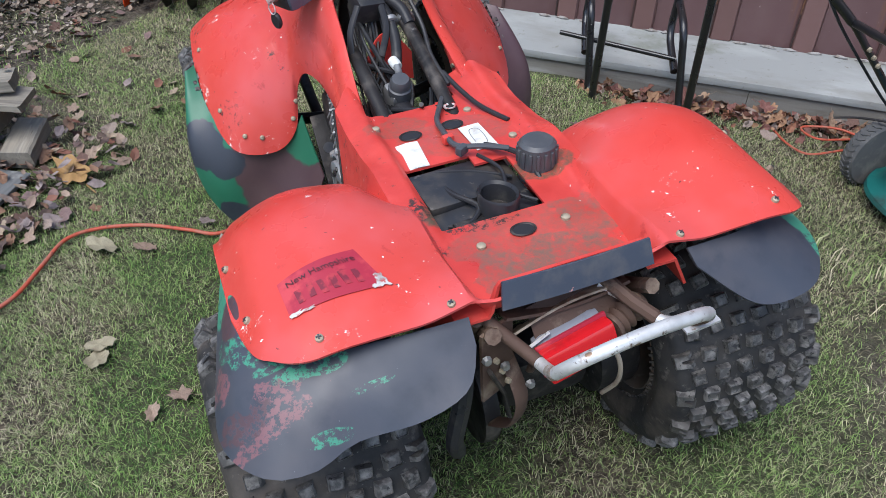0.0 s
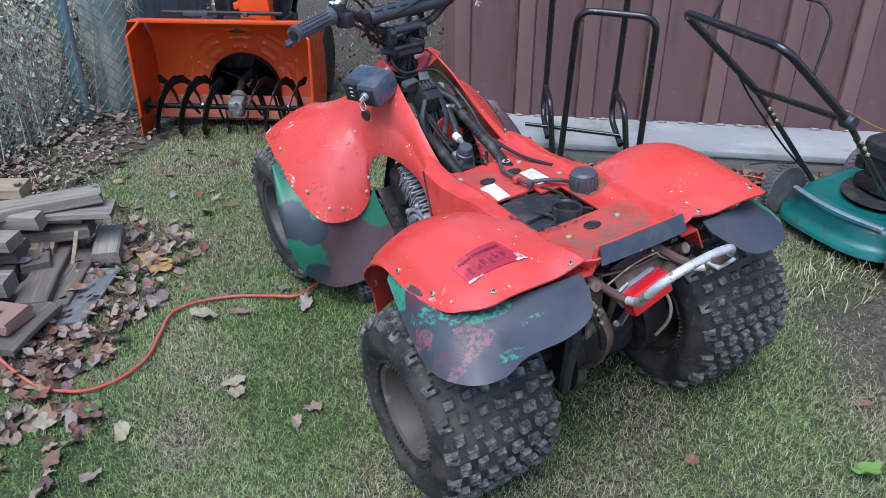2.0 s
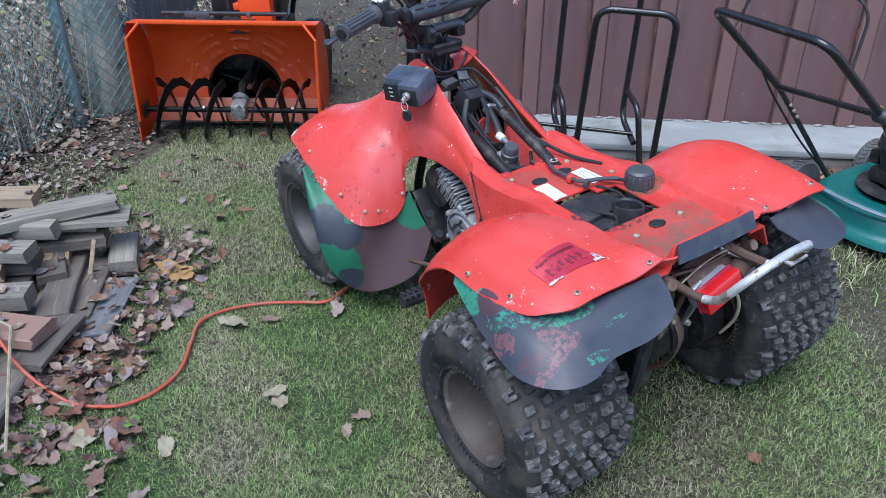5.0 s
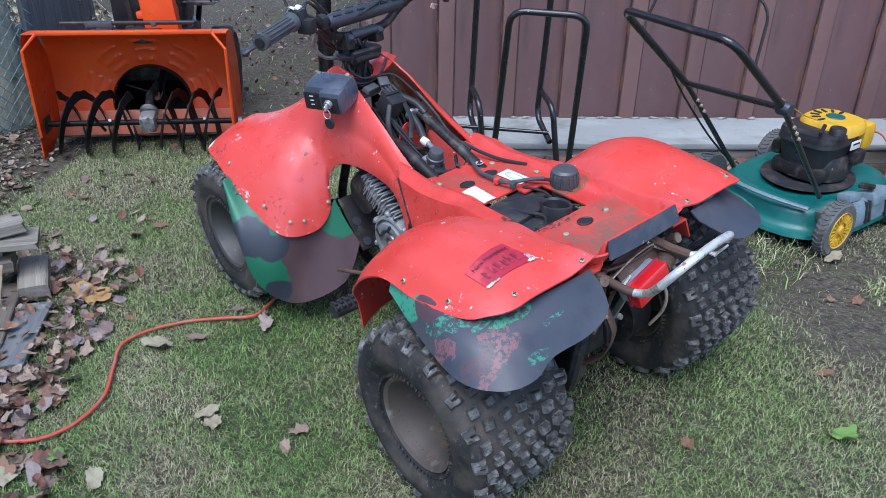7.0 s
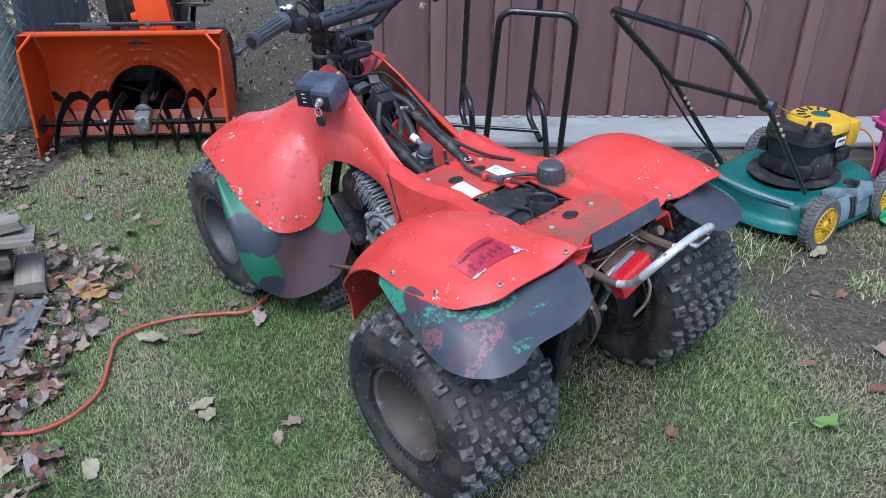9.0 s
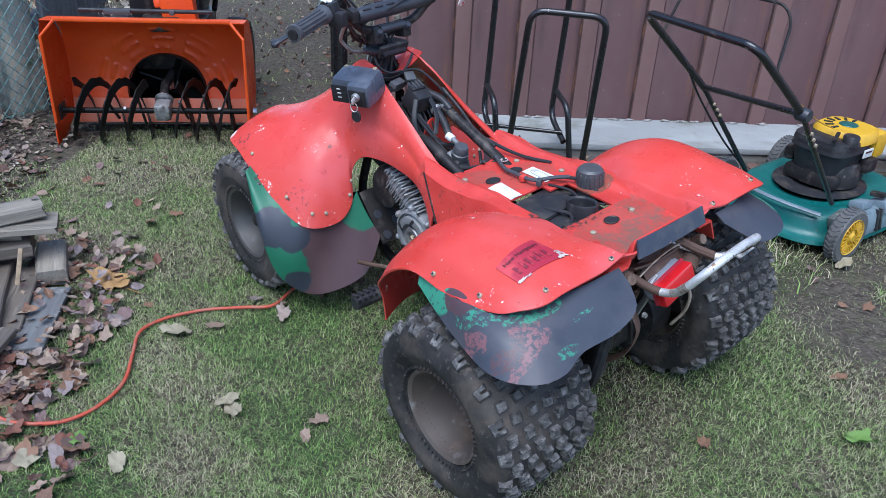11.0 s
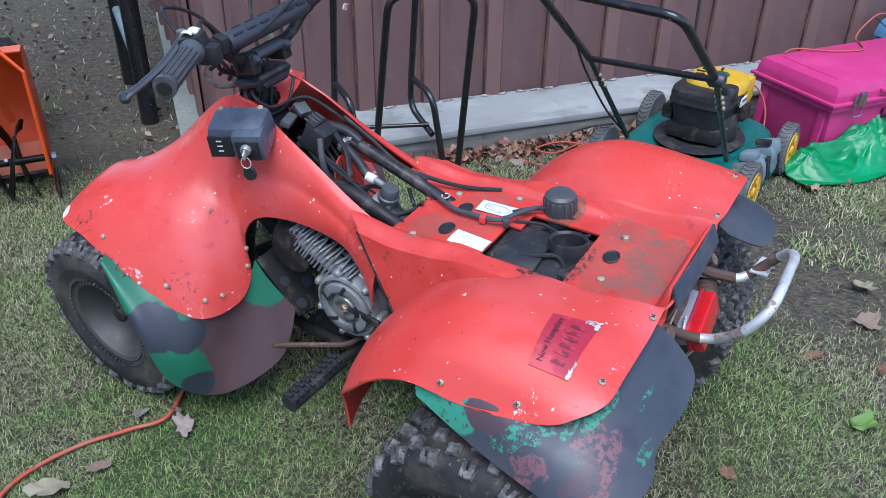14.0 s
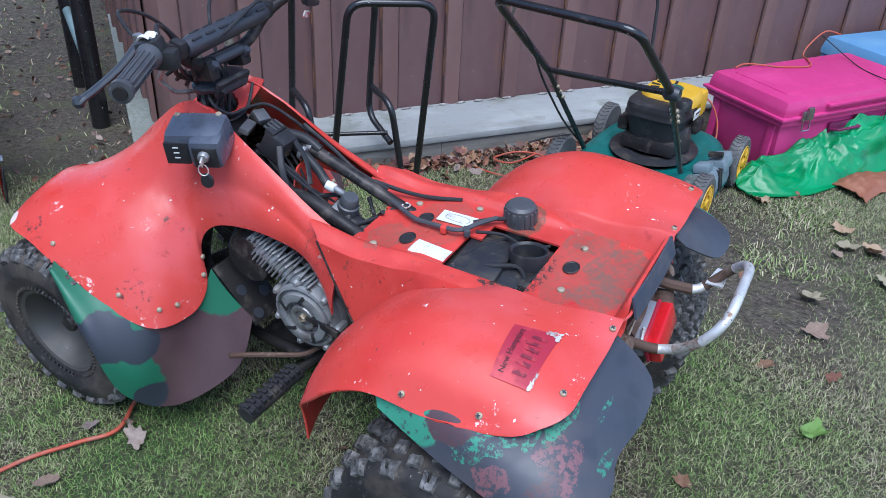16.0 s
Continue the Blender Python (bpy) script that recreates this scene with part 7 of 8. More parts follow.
        for u in (0.12, 0.5, 0.88):
            a = s * turns * 2 * math.pi * u + 0.7
            x = x0 + (x1 - x0) * u
            part("flight_arm", tube([(x, 0.075 - 0.09 * math.cos(a), 0.128 - 0.09 * math.sin(a)), (x, 0.075 + 0.09 * math.cos(a), 0.128 + 0.09 * math.sin(a))], 0.006, 8), DARK, q)
        part("shear_bolt", lathe([(0, 0.018), (0.006, 0.018), (0.006, -0.018), (0, -0.018)], pose((x0 + x1) / 2 + 0.05, 0.075, 0.132, 60), 8), ALU, q)
    # top: clean-out bar, chute, engine behind
    part("clean_out_stick", tube([(0.13, 0.085, 0.515), (0.62, 0.085, 0.515)], 0.008, 10), BLACK, q, "black plastic clean-out stick")
    for x in (0.27, 0.47):
        part("stick_clip", block((0.10 if x < 0.4 else 0.02, 0.03, 0.02), pose(x, 0.085, 0.512), 0.005), GREYP, q)
    part("chute_base", lathe([(0.075, 0), (0.085, 0.004), (0.085, 0.03), (0.075, 0.05), (0.07, 0.05)], pose(cx, 0.30, 0.40), 28), DARK, q)
    part("chute", block((0.135, 0.075, 0.66), pose(cx + 0.035, 0.34, 0.74, -6, -7, 0), 0.012, None, 0.9), ORANGE, q, "tall orange discharge chute")
    part("chute_edge", tube([(cx - 0.045, 0.31, 0.42), (cx - 0.12, 0.36, 1.04)], 0.012, 6), DARK, q)
    part("chute_collar", block((0.15, 0.10, 0.03), pose(cx + 0.05, 0.335, 0.50, -6, -7, 0), 0.006), ORANGE, q)
    part("engine_shroud", block((0.30, 0.30, 0.22), pose(cx - 0.02, 0.60, 0.50), 0.04), BLACK, q, "black engine with silver muffler")
    part("engine_cylinder", block((0.12, 0.14, 0.14), pose(cx + 0.20, 0.55, 0.56), 0.02), ALU, q)
    for k in range(6):
        part("engine_fin", block((0.15, 0.16, 0.006), pose(cx + 0.20, 0.55, 0.51 + 0.02 * k), 0.002), ALU, q)
    part("muffler", lathe([(0, 0.06), (0.05, 0.06), (0.06, 0.05), (0.06, -0.05), (0.05, -0.06), (0, -0.06)], pose(cx - 0.17, 0.50, 0.60, 90, 0, 0), 20), ALU, q)
    part("headlamp", lathe([(0, 0.02), (0.03, 0.018), (0.036, 0.0), (0.03, -0.03), (0, -0.04)], pose(cx - 0.13, 0.36, 0.60, 90, 0, 0), 20), WHITE, q, "round pale lamp")
    part("tank", block((0.20, 0.12, 0.07), pose(cx - 0.08, 0.50, 0.58), 0.02), GREYP, q)
    for s in (-1, 1):
        part("handle_tube", tube([(cx + s * 0.17, 0.55, 0.42), (cx + s * 0.19, 1.05, 0.88)], 0.012, 10), STEEL, q)
        bm = lathe([(0.07, -0.05), (0.16, -0.055), (0.185, -0.035), (0.185, 0.035), (0.16, 0.055), (0.07, 0.05)], pose(cx + s * 0.25, 0.62, 0.185, 0, 90), 30)
        wh = part("wheel", bm, RUBBER, q)
        part("rim", lathe([(0, -0.02), (0.05, -0.025), (0.075, -0.045), (0.075, 0.045), (0.05, 0.025), (0, 0.02)], pose(cx + s * 0.25, 0.62, 0.185, 0, 90), 24), ORANGE, wh)
    part("frame_box", block((0.30, 0.36, 0.20), pose(cx, 0.55, 0.30), 0.02), DARK, q)
    for k in range(5):
        part("cable", tube(spline([(cx + 0.12 + 0.02 * k, 0.42, 0.56), (cx + 0.2 + 0.015 * k, 0.40, 0.64 - 0.02 * k), (cx + 0.25, 0.44, 0.52)], 6), 0.004, 6), BLACK, q)


build_rack()
build_mower()
build_trunks()
build_tarp()
build_snow_blower()


# ---- boundary fence, brush and wood pile ----
OLDWOOD = surface("weathered_grey_timber", (0.135, 0.110, 0.086), 0.85, layers=[
    ((0.10, 0.088, 0.076), 6, 0.42, 0.66, 7, (0.6, 8, 8)), ((0.22, 0.19, 0.15), 9, 0.55, 0.74, 6, (0.5, 10, 10)), ((0.10, 0.08, 0.06), 30, 0.62, 0.72, 5, (0.5, 6, 6))],
    bump=[(60, 0.3, 0.003)], spread=0.28)
PALEWOOD = surface("bleached_grey_timber", (0.225, 0.200, 0.160), 0.88, layers=[((0.15, 0.135, 0.112), 5, 0.40, 0.66, 8, (0.6, 8, 8)), ((0.33, 0.30, 0.25), 9, 0.56, 0.74, 6, (0.5, 10, 10)), ((0.09, 0.075, 0.06), 22, 0.60, 0.70, 6, (0.5, 5, 5)), ((0.20, 0.16, 0.11), 4, 0.50, 0.70, 6)], bump=[(60, 0.4, 0.004), (18, 0.3, 0.006)], spread=0.22)
FRESHWOOD = surface("yellowed_timber", (0.29, 0.215, 0.135), 0.8, layers=[((0.19, 0.145, 0.095), 7, 0.45, 0.66, 6, (0.6, 8, 8)), ((0.22, 0.17, 0.13), 24, 0.6, 0.72, 5)], bump=[(60, 0.25, 0.003)], spread=0.2)
PINKWOOD = surface("reddish_timber", (0.25, 0.15, 0.115), 0.82, layers=[((0.25, 0.15, 0.11), 7, 0.45, 0.66, 6, (0.6, 8, 8))], bump=[(60, 0.25, 0.003)], spread=0.15)
PLANK = surface("grey_fence_plank", (0.20, 0.21, 0.225), 0.9, layers=[((0.13, 0.135, 0.145), 5, 0.42, 0.66, 7, (8, 8, 0.6)), ((0.28, 0.29, 0.30), 8, 0.56, 0.74, 6, (10, 10, 0.5))], bump=[(50, 0.35, 0.004)], spread=0.12)
POLE = surface("weathered_timber_pole", (0.32, 0.33, 0.29), 0.9, layers=[((0.17, 0.20, 0.185), 4, 0.45, 0.62, 8, (6, 6, 0.8)), ((0.50, 0.46, 0.36), 3, 0.44, 0.60, 7, (4, 4, 1.0)), ((0.12, 0.16, 0.10), 9, 0.6, 0.75, 6)], bump=[(40, 0.5, 0.006)])
WIRE = surface("green_grey_wire", (0.15, 0.30, 0.28), 0.5, 0.1, layers=[((0.30, 0.43, 0.41), 30, 0.5, 0.7, 4), ((0.09, 0.13, 0.13), 12, 0.5, 0.7, 4)])
FLATBOARD = surface("slate_grey_board", (0.15, 0.155, 0.155), 0.85, layers=[((0.10, 0.10, 0.10), 6, 0.45, 0.66, 7, (0.6, 8, 8)), ((0.23, 0.23, 0.22), 20, 0.6, 0.72, 6)], bump=[(60, 0.3, 0.003)])
GALV = surface("dull_galvanised_post", (0.20, 0.28, 0.29), 0.5, 0.35, layers=[((0.12, 0.17, 0.17), 9, 0.45, 0.7, 6)], rough_var=0.1)


def tone_material(name, tones, island):
    """Leaf litter: one tone for each leaf."""
    m = bpy.data.materials.new(name)
    m.use_nodes = True
    n, l = m.node_tree.nodes, m.node_tree.links
    p = n["Principled BSDF"]
    p.inputs["Roughness"].default_value, p.inputs["Specular IOR Level"].default_value = 0.7, 0.3
    src = n.new("ShaderNodeNewGeometry").outputs["Random Per Island"] if island else n.new("ShaderNodeObjectInfo").outputs["Random"]
    ramp = n.new("ShaderNodeValToRGB")
    ramp.color_ramp.interpolation = "CONSTANT"
    e = ramp.color_ramp.elements
    e[0].color = (*tones[0], 1)
    e[1].position, e[1].color = 1 / len(tones), (*tones[1], 1)
    for k, c in enumerate(tones[2:], 2):
        e.new(k / len(tones)).color = (*c, 1)
    l.new(src, ramp.inputs["Fac"])
    t = n.new("ShaderNodeTexNoise")
    t.inputs["Scale"].default_value, t.inputs["Detail"].default_value = 45, 6
    l.new(n.new("ShaderNodeTexCoord").outputs["Object"], t.inputs["Vector"])
    r = n.new("ShaderNodeMapRange")
    r.inputs["From Min"].default_value, r.inputs["From Max"].default_value, r.inputs["To Min"].default_value, r.inputs["To Max"].default_value = 0.3, 0.7, 0.6, 1.35
    l.new(t.outputs["Fac"], r.inputs["Value"])
    h = n.new("ShaderNodeHueSaturation")
    l.new(r.outputs[0], h.inputs["Value"])
    l.new(ramp.outputs["Color"], h.inputs["Color"])
    l.new(h.outputs[0], p.inputs["Base Color"])
    b = n.new("ShaderNodeBump")
    b.inputs["Strength"].default_value, b.inputs["Distance"].default_value = 0.4, 0.003
    l.new(t.outputs["Fac"], b.inputs["Height"])
    l.new(b.outputs[0], p.inputs["Normal"])
    return m


BROWNS = ((0.17, 0.10, 0.07), (0.28, 0.205, 0.155), (0.11, 0.062, 0.048), (0.27, 0.21, 0.175), (0.18, 0.12, 0.11), (0.22, 0.125, 0.08), (0.31, 0.24, 0.175), (0.095, 0.065, 0.055), (0.23, 0.185, 0.175), (0.18, 0.08, 0.055), (0.24, 0.17, 0.13))
RUSSETS = ((0.24, 0.11, 0.07), (0.30, 0.17, 0.10), (0.17, 0.075, 0.055), (0.33, 0.22, 0.15), (0.20, 0.09, 0.075), (0.26, 0.20, 0.17), (0.13, 0.075, 0.06))
LEAF = tone_material("dead_leaf", BROWNS, False)
RUSSET, RUSSET_LITTER = tone_material("russet_leaf", RUSSETS, False), tone_material("russet_litter", RUSSETS, True)
LITTER = tone_material("leaf_litter", BROWNS, True)
BRUSHLEAF = tone_material("dry_brush_leaf", ((0.52, 0.43, 0.33), (0.27, 0.19, 0.13), (0.64, 0.56, 0.45), (0.40, 0.31, 0.22), (0.13, 0.095, 0.07), (0.56, 0.49, 0.37), (0.33, 0.34, 0.16), (0.46, 0.37, 0.30), (0.70, 0.64, 0.54), (0.22, 0.165, 0.12)), True)
IVY = surface("yellow_green_leaf", (0.36, 0.37, 0.14), 0.6, layers=[((0.48, 0.45, 0.24), 30, 0.45, 0.65, 5)])
TWIG = tone_material("dry_twig", ((0.44, 0.36, 0.28), (0.58, 0.50, 0.40), (0.18, 0.14, 0.11), (0.66, 0.59, 0.49), (0.30, 0.24, 0.17)), True)
CRUMB = tone_material("crumbled_leaf", ((0.20, 0.16, 0.12), (0.30, 0.25, 0.19), (0.13, 0.10, 0.08), (0.24, 0.18, 0.14), (0.38, 0.33, 0.27), (0.16, 0.14, 0.10)), True)
YELLOWLEAF = surface("yellow_brown_leaf", (0.33, 0.20, 0.075), 0.7, layers=[((0.28, 0.15, 0.06), 40, 0.45, 0.65, 5)])
GREYLEAF = surface("grey_brown_leaf", (0.30, 0.24, 0.20), 0.7, layers=[((0.18, 0.13, 0.11), 40, 0.45, 0.65, 5)])
TANLEAF = surface("tan_leaf", (0.38, 0.27, 0.17), 0.7, layers=[((0.27, 0.18, 0.11), 40, 0.45, 0.65, 5)])
GREENLEAF = surface("green_leaf", (0.12, 0.24, 0.05), 0.6, layers=[((0.20, 0.30, 0.08), 40, 0.45, 0.65, 5)])
PALELEAF = surface("pale_leaf", (0.30, 0.265, 0.175), 0.7, layers=[((0.21, 0.18, 0.12), 40, 0.45, 0.65, 5)])


def leaf_mesh(kind, seed):
    """A leaf of unit length with lobes and a curl."""
    rnd = random.Random(seed)
    lobes, depth = {"maple": (5, 0.30), "oak": (7, 0.26), "oval": (0, 0.0)}[kind]
    bm = bmesh.new()
    n = 28
    curl, twist = rnd.uniform(0.35, 1.2), rnd.uniform(-0.9, 0.9)

    def bend(x, y):
        return Vector((x, y, curl * (x * x * 0.9 + 0.35 * (y - 0.1) ** 2) + twist * x * y + 0.05 * math.sin(9 * x + seed) * abs(y) + 0.07 * math.sin(14 * x + seed) * math.sin(11 * y + 2 * seed)))

    c = bm.verts.new(bend(0, 0))
    inner, outer = [], []
    for k in range(n):
        a = 2 * math.pi * k / n
        r = 0.5 * (1 - depth * (0.5 - 0.5 * math.cos(lobes * a + math.pi)) if lobes else 1)
        r *= 1 + 0.10 * math.sin(3 * a + seed) + 0.07 * math.sin(11 * a + 2 * seed) + rnd.uniform(-0.07, 0.07)
        x, y = r * math.sin(a) * (0.62 if kind != "maple" else 0.95), r * math.cos(a)
        inner.append(bm.verts.new(bend(x * 0.5, y * 0.5)))
        outer.append(bm.verts.new(bend(x, y)))
    for k in range(n):
        j = (k + 1) % n
        bm.faces.new((c, inner[k], inner[j]))
        bm.faces.new((inner[k], outer[k], outer[j], inner[j]))
    s = [bm.verts.new(v) for v in ((-0.012, -0.45, 0.02), (0.012, -0.45, 0.02), (0.02, -0.78, 0.06), (0.0, -0.78, 0.06))]
    bm.faces.new(s)
    zmin = min(v.co.z for v in bm.verts)
    for v in bm.verts:
        v.co.z -= zmin
    return bm


LEAVES = [mesh_of("leaf", leaf_mesh(k, s), LEAF, 60) for k, s in (("maple", 1), ("oak", 2), ("oval", 3), ("maple", 4), ("oak", 5), ("oval", 6), ("maple", 7))]


DRIFT = [mesh_of("leaf", leaf_mesh(k, s), RUSSET, 60) for k, s in (("maple", 11), ("oak", 12), ("oval", 13), ("maple", 14), ("oak", 15))]


def drop_leaf(me, x, y, z, size, turn, tip, label, group="fallen leaves"):
    ob = new("fallen_leaf", me)
    ob.matrix_world = Matrix.Translation((x, y, z)) @ pose(0, 0, 0, tip[0], tip[1], turn) @ Matrix.Diagonal((size, size, size, 1))
    return tagged(ob, label, "leaf", group)


def build_leaves():
    rnd = random.Random(77)
    own = lambda kind, seed, m: mesh_of("leaf", leaf_mesh(kind, seed), m, 60)
    for x, y, size, turn, kind, m, label in (
            (-1.187, 1.473, 0.15, 70, "oak", YELLOWLEAF, "large yellow-brown oak leaf on the lawn"), (-0.651, 1.405, 0.07, 200, "oak", GREYLEAF, "curled grey-brown dead leaf by the front tyre"),
            (-0.652, 0.999, 0.065, 20, "oval", PALELEAF, "pale dead leaf on the grass"), (-0.675, 1.03, 0.06, 140, "oval", PALELEAF, "pale dead leaf on the grass"), (-0.446, 1.0, 0.06, 100, "oak", LEAF, "small brown dead leaf on the grass"),
            (-0.899, 1.269, 0.085, 80, "oval", PALELEAF, "pale folded dead leaf on the grass"), (0.759, 1.083, 0.075, 60, "maple", GREENLEAF, "green maple leaf on the grass"), (1.129, 1.598, 0.075, 30, "maple", PALELEAF, "pale maple leaf on bare soil"),
            (1.019, 1.433, 0.075, 250, "maple", LEAF, "brown dead leaf on the grass"), (-0.81, 1.315, 0.05, 300, "oval", LEAF, "small brown dead leaf on the grass"), (-0.946, 0.854, 0.055, 10, "oval", GREENLEAF, "greenish fallen leaf on the grass"),
            (-1.24, 1.10, 0.05, 40, "maple", YELLOWLEAF, "yellow leaf by the wood pile"), (0.41, 1.02, 0.05, 10, "oak", LEAF, "small brown dead leaf on the grass"), (0.93, 1.25, 0.05, 110, "oak", LEAF, "small brown dead leaf on the grass"),
            (1.42, 1.62, 0.09, 210, "maple", PALELEAF, "pale maple leaf on the grass"), (1.50, 1.78, 0.08, 20, "maple", LEAF, "brown dead leaf on the grass"), (1.32, 1.48, 0.06, 80, "oval", PALELEAF, "pale dead leaf on the grass"),
            (-1.02, 0.78, 0.06, 30, "maple", PALELEAF, "pale dead leaf on the grass"), (-0.83, 0.80, 0.055, 210, "oval", PALELEAF, "pale dead leaf on the grass"), (1.02, 2.0, 0.07, 130, "oval", PALELEAF, "pale dead leaf by the mower wheel"), (1.485, 1.93, 0.085, 10, "oak", TANLEAF, "tan dead leaf standing on the grass"), (1.43, 1.83, 0.075, 80, "maple", PALELEAF, "pale maple leaf on the grass"), (1.50, 1.80, 0.075, 200, "maple", TANLEAF, "tan maple leaf on the grass"), (1.37, 1.80, 0.06, 120, "oak", LEAF, "small brown dead leaf on the grass"), (1.33, 2.17, 0.08, 40, "maple", TANLEAF, "tan maple leaf by the green tarpaulin"), (1.47, 2.17, 0.07, 140, "oak", LEAF, "brown dead leaf by the green tarpaulin")):
        drop_leaf(own(kind, int(size * 1000) + int(turn), m), x, y, lawn_height(x, y) + 0.012, size, turn, (rnd.uniform(-14, 14), rnd.uniform(-14, 14)), label)
    zones = [((-1.42, -1.20, 0.60, 1.45), 55, (0.030, 0.060)), ((-1.26, -1.04, 0.87, 1.11), 60, (0.035, 0.075)), ((-1.18, -1.06, 1.16, 1.36), 16, (0.03, 0.06)), ((-1.12, -0.88, 0.68, 0.86), 34, (0.035, 0.07)), ((-1.34, -1.2, 1.45, 1.75), 16, (0.03, 0.06)), ((-1.12, -0.80, 0.48, 0.70), 10, (0.035, 0.065)), ((-1.60, -1.15, 1.65, 1.95), 10, (0.035, 0.06)), ((-2.15, -1.75, 1.7, 2.35), 22, (0.03, 0.06)),
             ((-0.95, 1.2, 0.5, 2.3), 22, (0.025, 0.05)), ((-1.1, -0.5, 1.3, 2.5), 10, (0.025, 0.045))]
    for (x0, x1, y0, y1), count, (s0, s1) in zones:
        for k in range(count):
            x, y = rnd.uniform(x0, x1), rnd.uniform(y0, y1)
            drop_leaf(LEAVES[rnd.randrange(7)], x, y, lawn_height(x, y) + rnd.uniform(0.006, 0.02), rnd.uniform(s0, s1), rnd.uniform(0, 360), (rnd.uniform(-35, 35), rnd.uniform(-35, 35)), "dry brown dead leaf lying on the ground")
    # drift along the slab
    for k in range(95):
        u = rnd.random()
        x = -0.15 + 1.15 * u
        d = abs(rnd.gauss(0, 0.055)) + 0.02
        y = 2.635 + 0.151 * x - d
        drop_leaf(DRIFT[rnd.randrange(5)], x, y, 0.008 + rnd.uniform(0, 0.03) * (d < 0.08), rnd.uniform(0.03, 0.07), rnd.uniform(0, 360), (rnd.uniform(-55, 55), rnd.uniform(-55, 55)), "dry brown dead leaf drifted against the slab", "leaves along the slab")


def scatter(name, count, place, size, material, label, category, seed, tip=1.4):
    """Many small bent leaves as one mesh."""
    rnd = random.Random(seed)
    verts, faces = [], []
    for k in range(count):
        p = Vector(place(rnd))
        s = rnd.uniform(*size)
        m = Matrix.Translation(p) @ Euler((rnd.uniform(-tip, tip), rnd.uniform(-tip, tip), rnd.uniform(0, 6.3))).to_matrix().to_4x4()
        b = len(verts)
        c = rnd.uniform(0.1, 0.5)
        for x, y, z in ((0, -0.5, 0), (0.33, -0.12, c * 0.3), (0.24, 0.28, c * 0.2), (0, 0.55, c * 0.25), (-0.24, 0.28, c * 0.2), (-0.33, -0.12, c * 0.3), (0, 0.05, 0)):
            verts.append(m @ Vector((x * s, y * s, z * s)))
        faces += [(b + 6, b + i, b + (i + 1) % 6) for i in range(6)]
    me = bpy.data.meshes.new(name)
    me.from_pydata(verts, [], faces)
    me.materials.append(material)
    return tagged(new(name, me), label, category, "", "stuff")


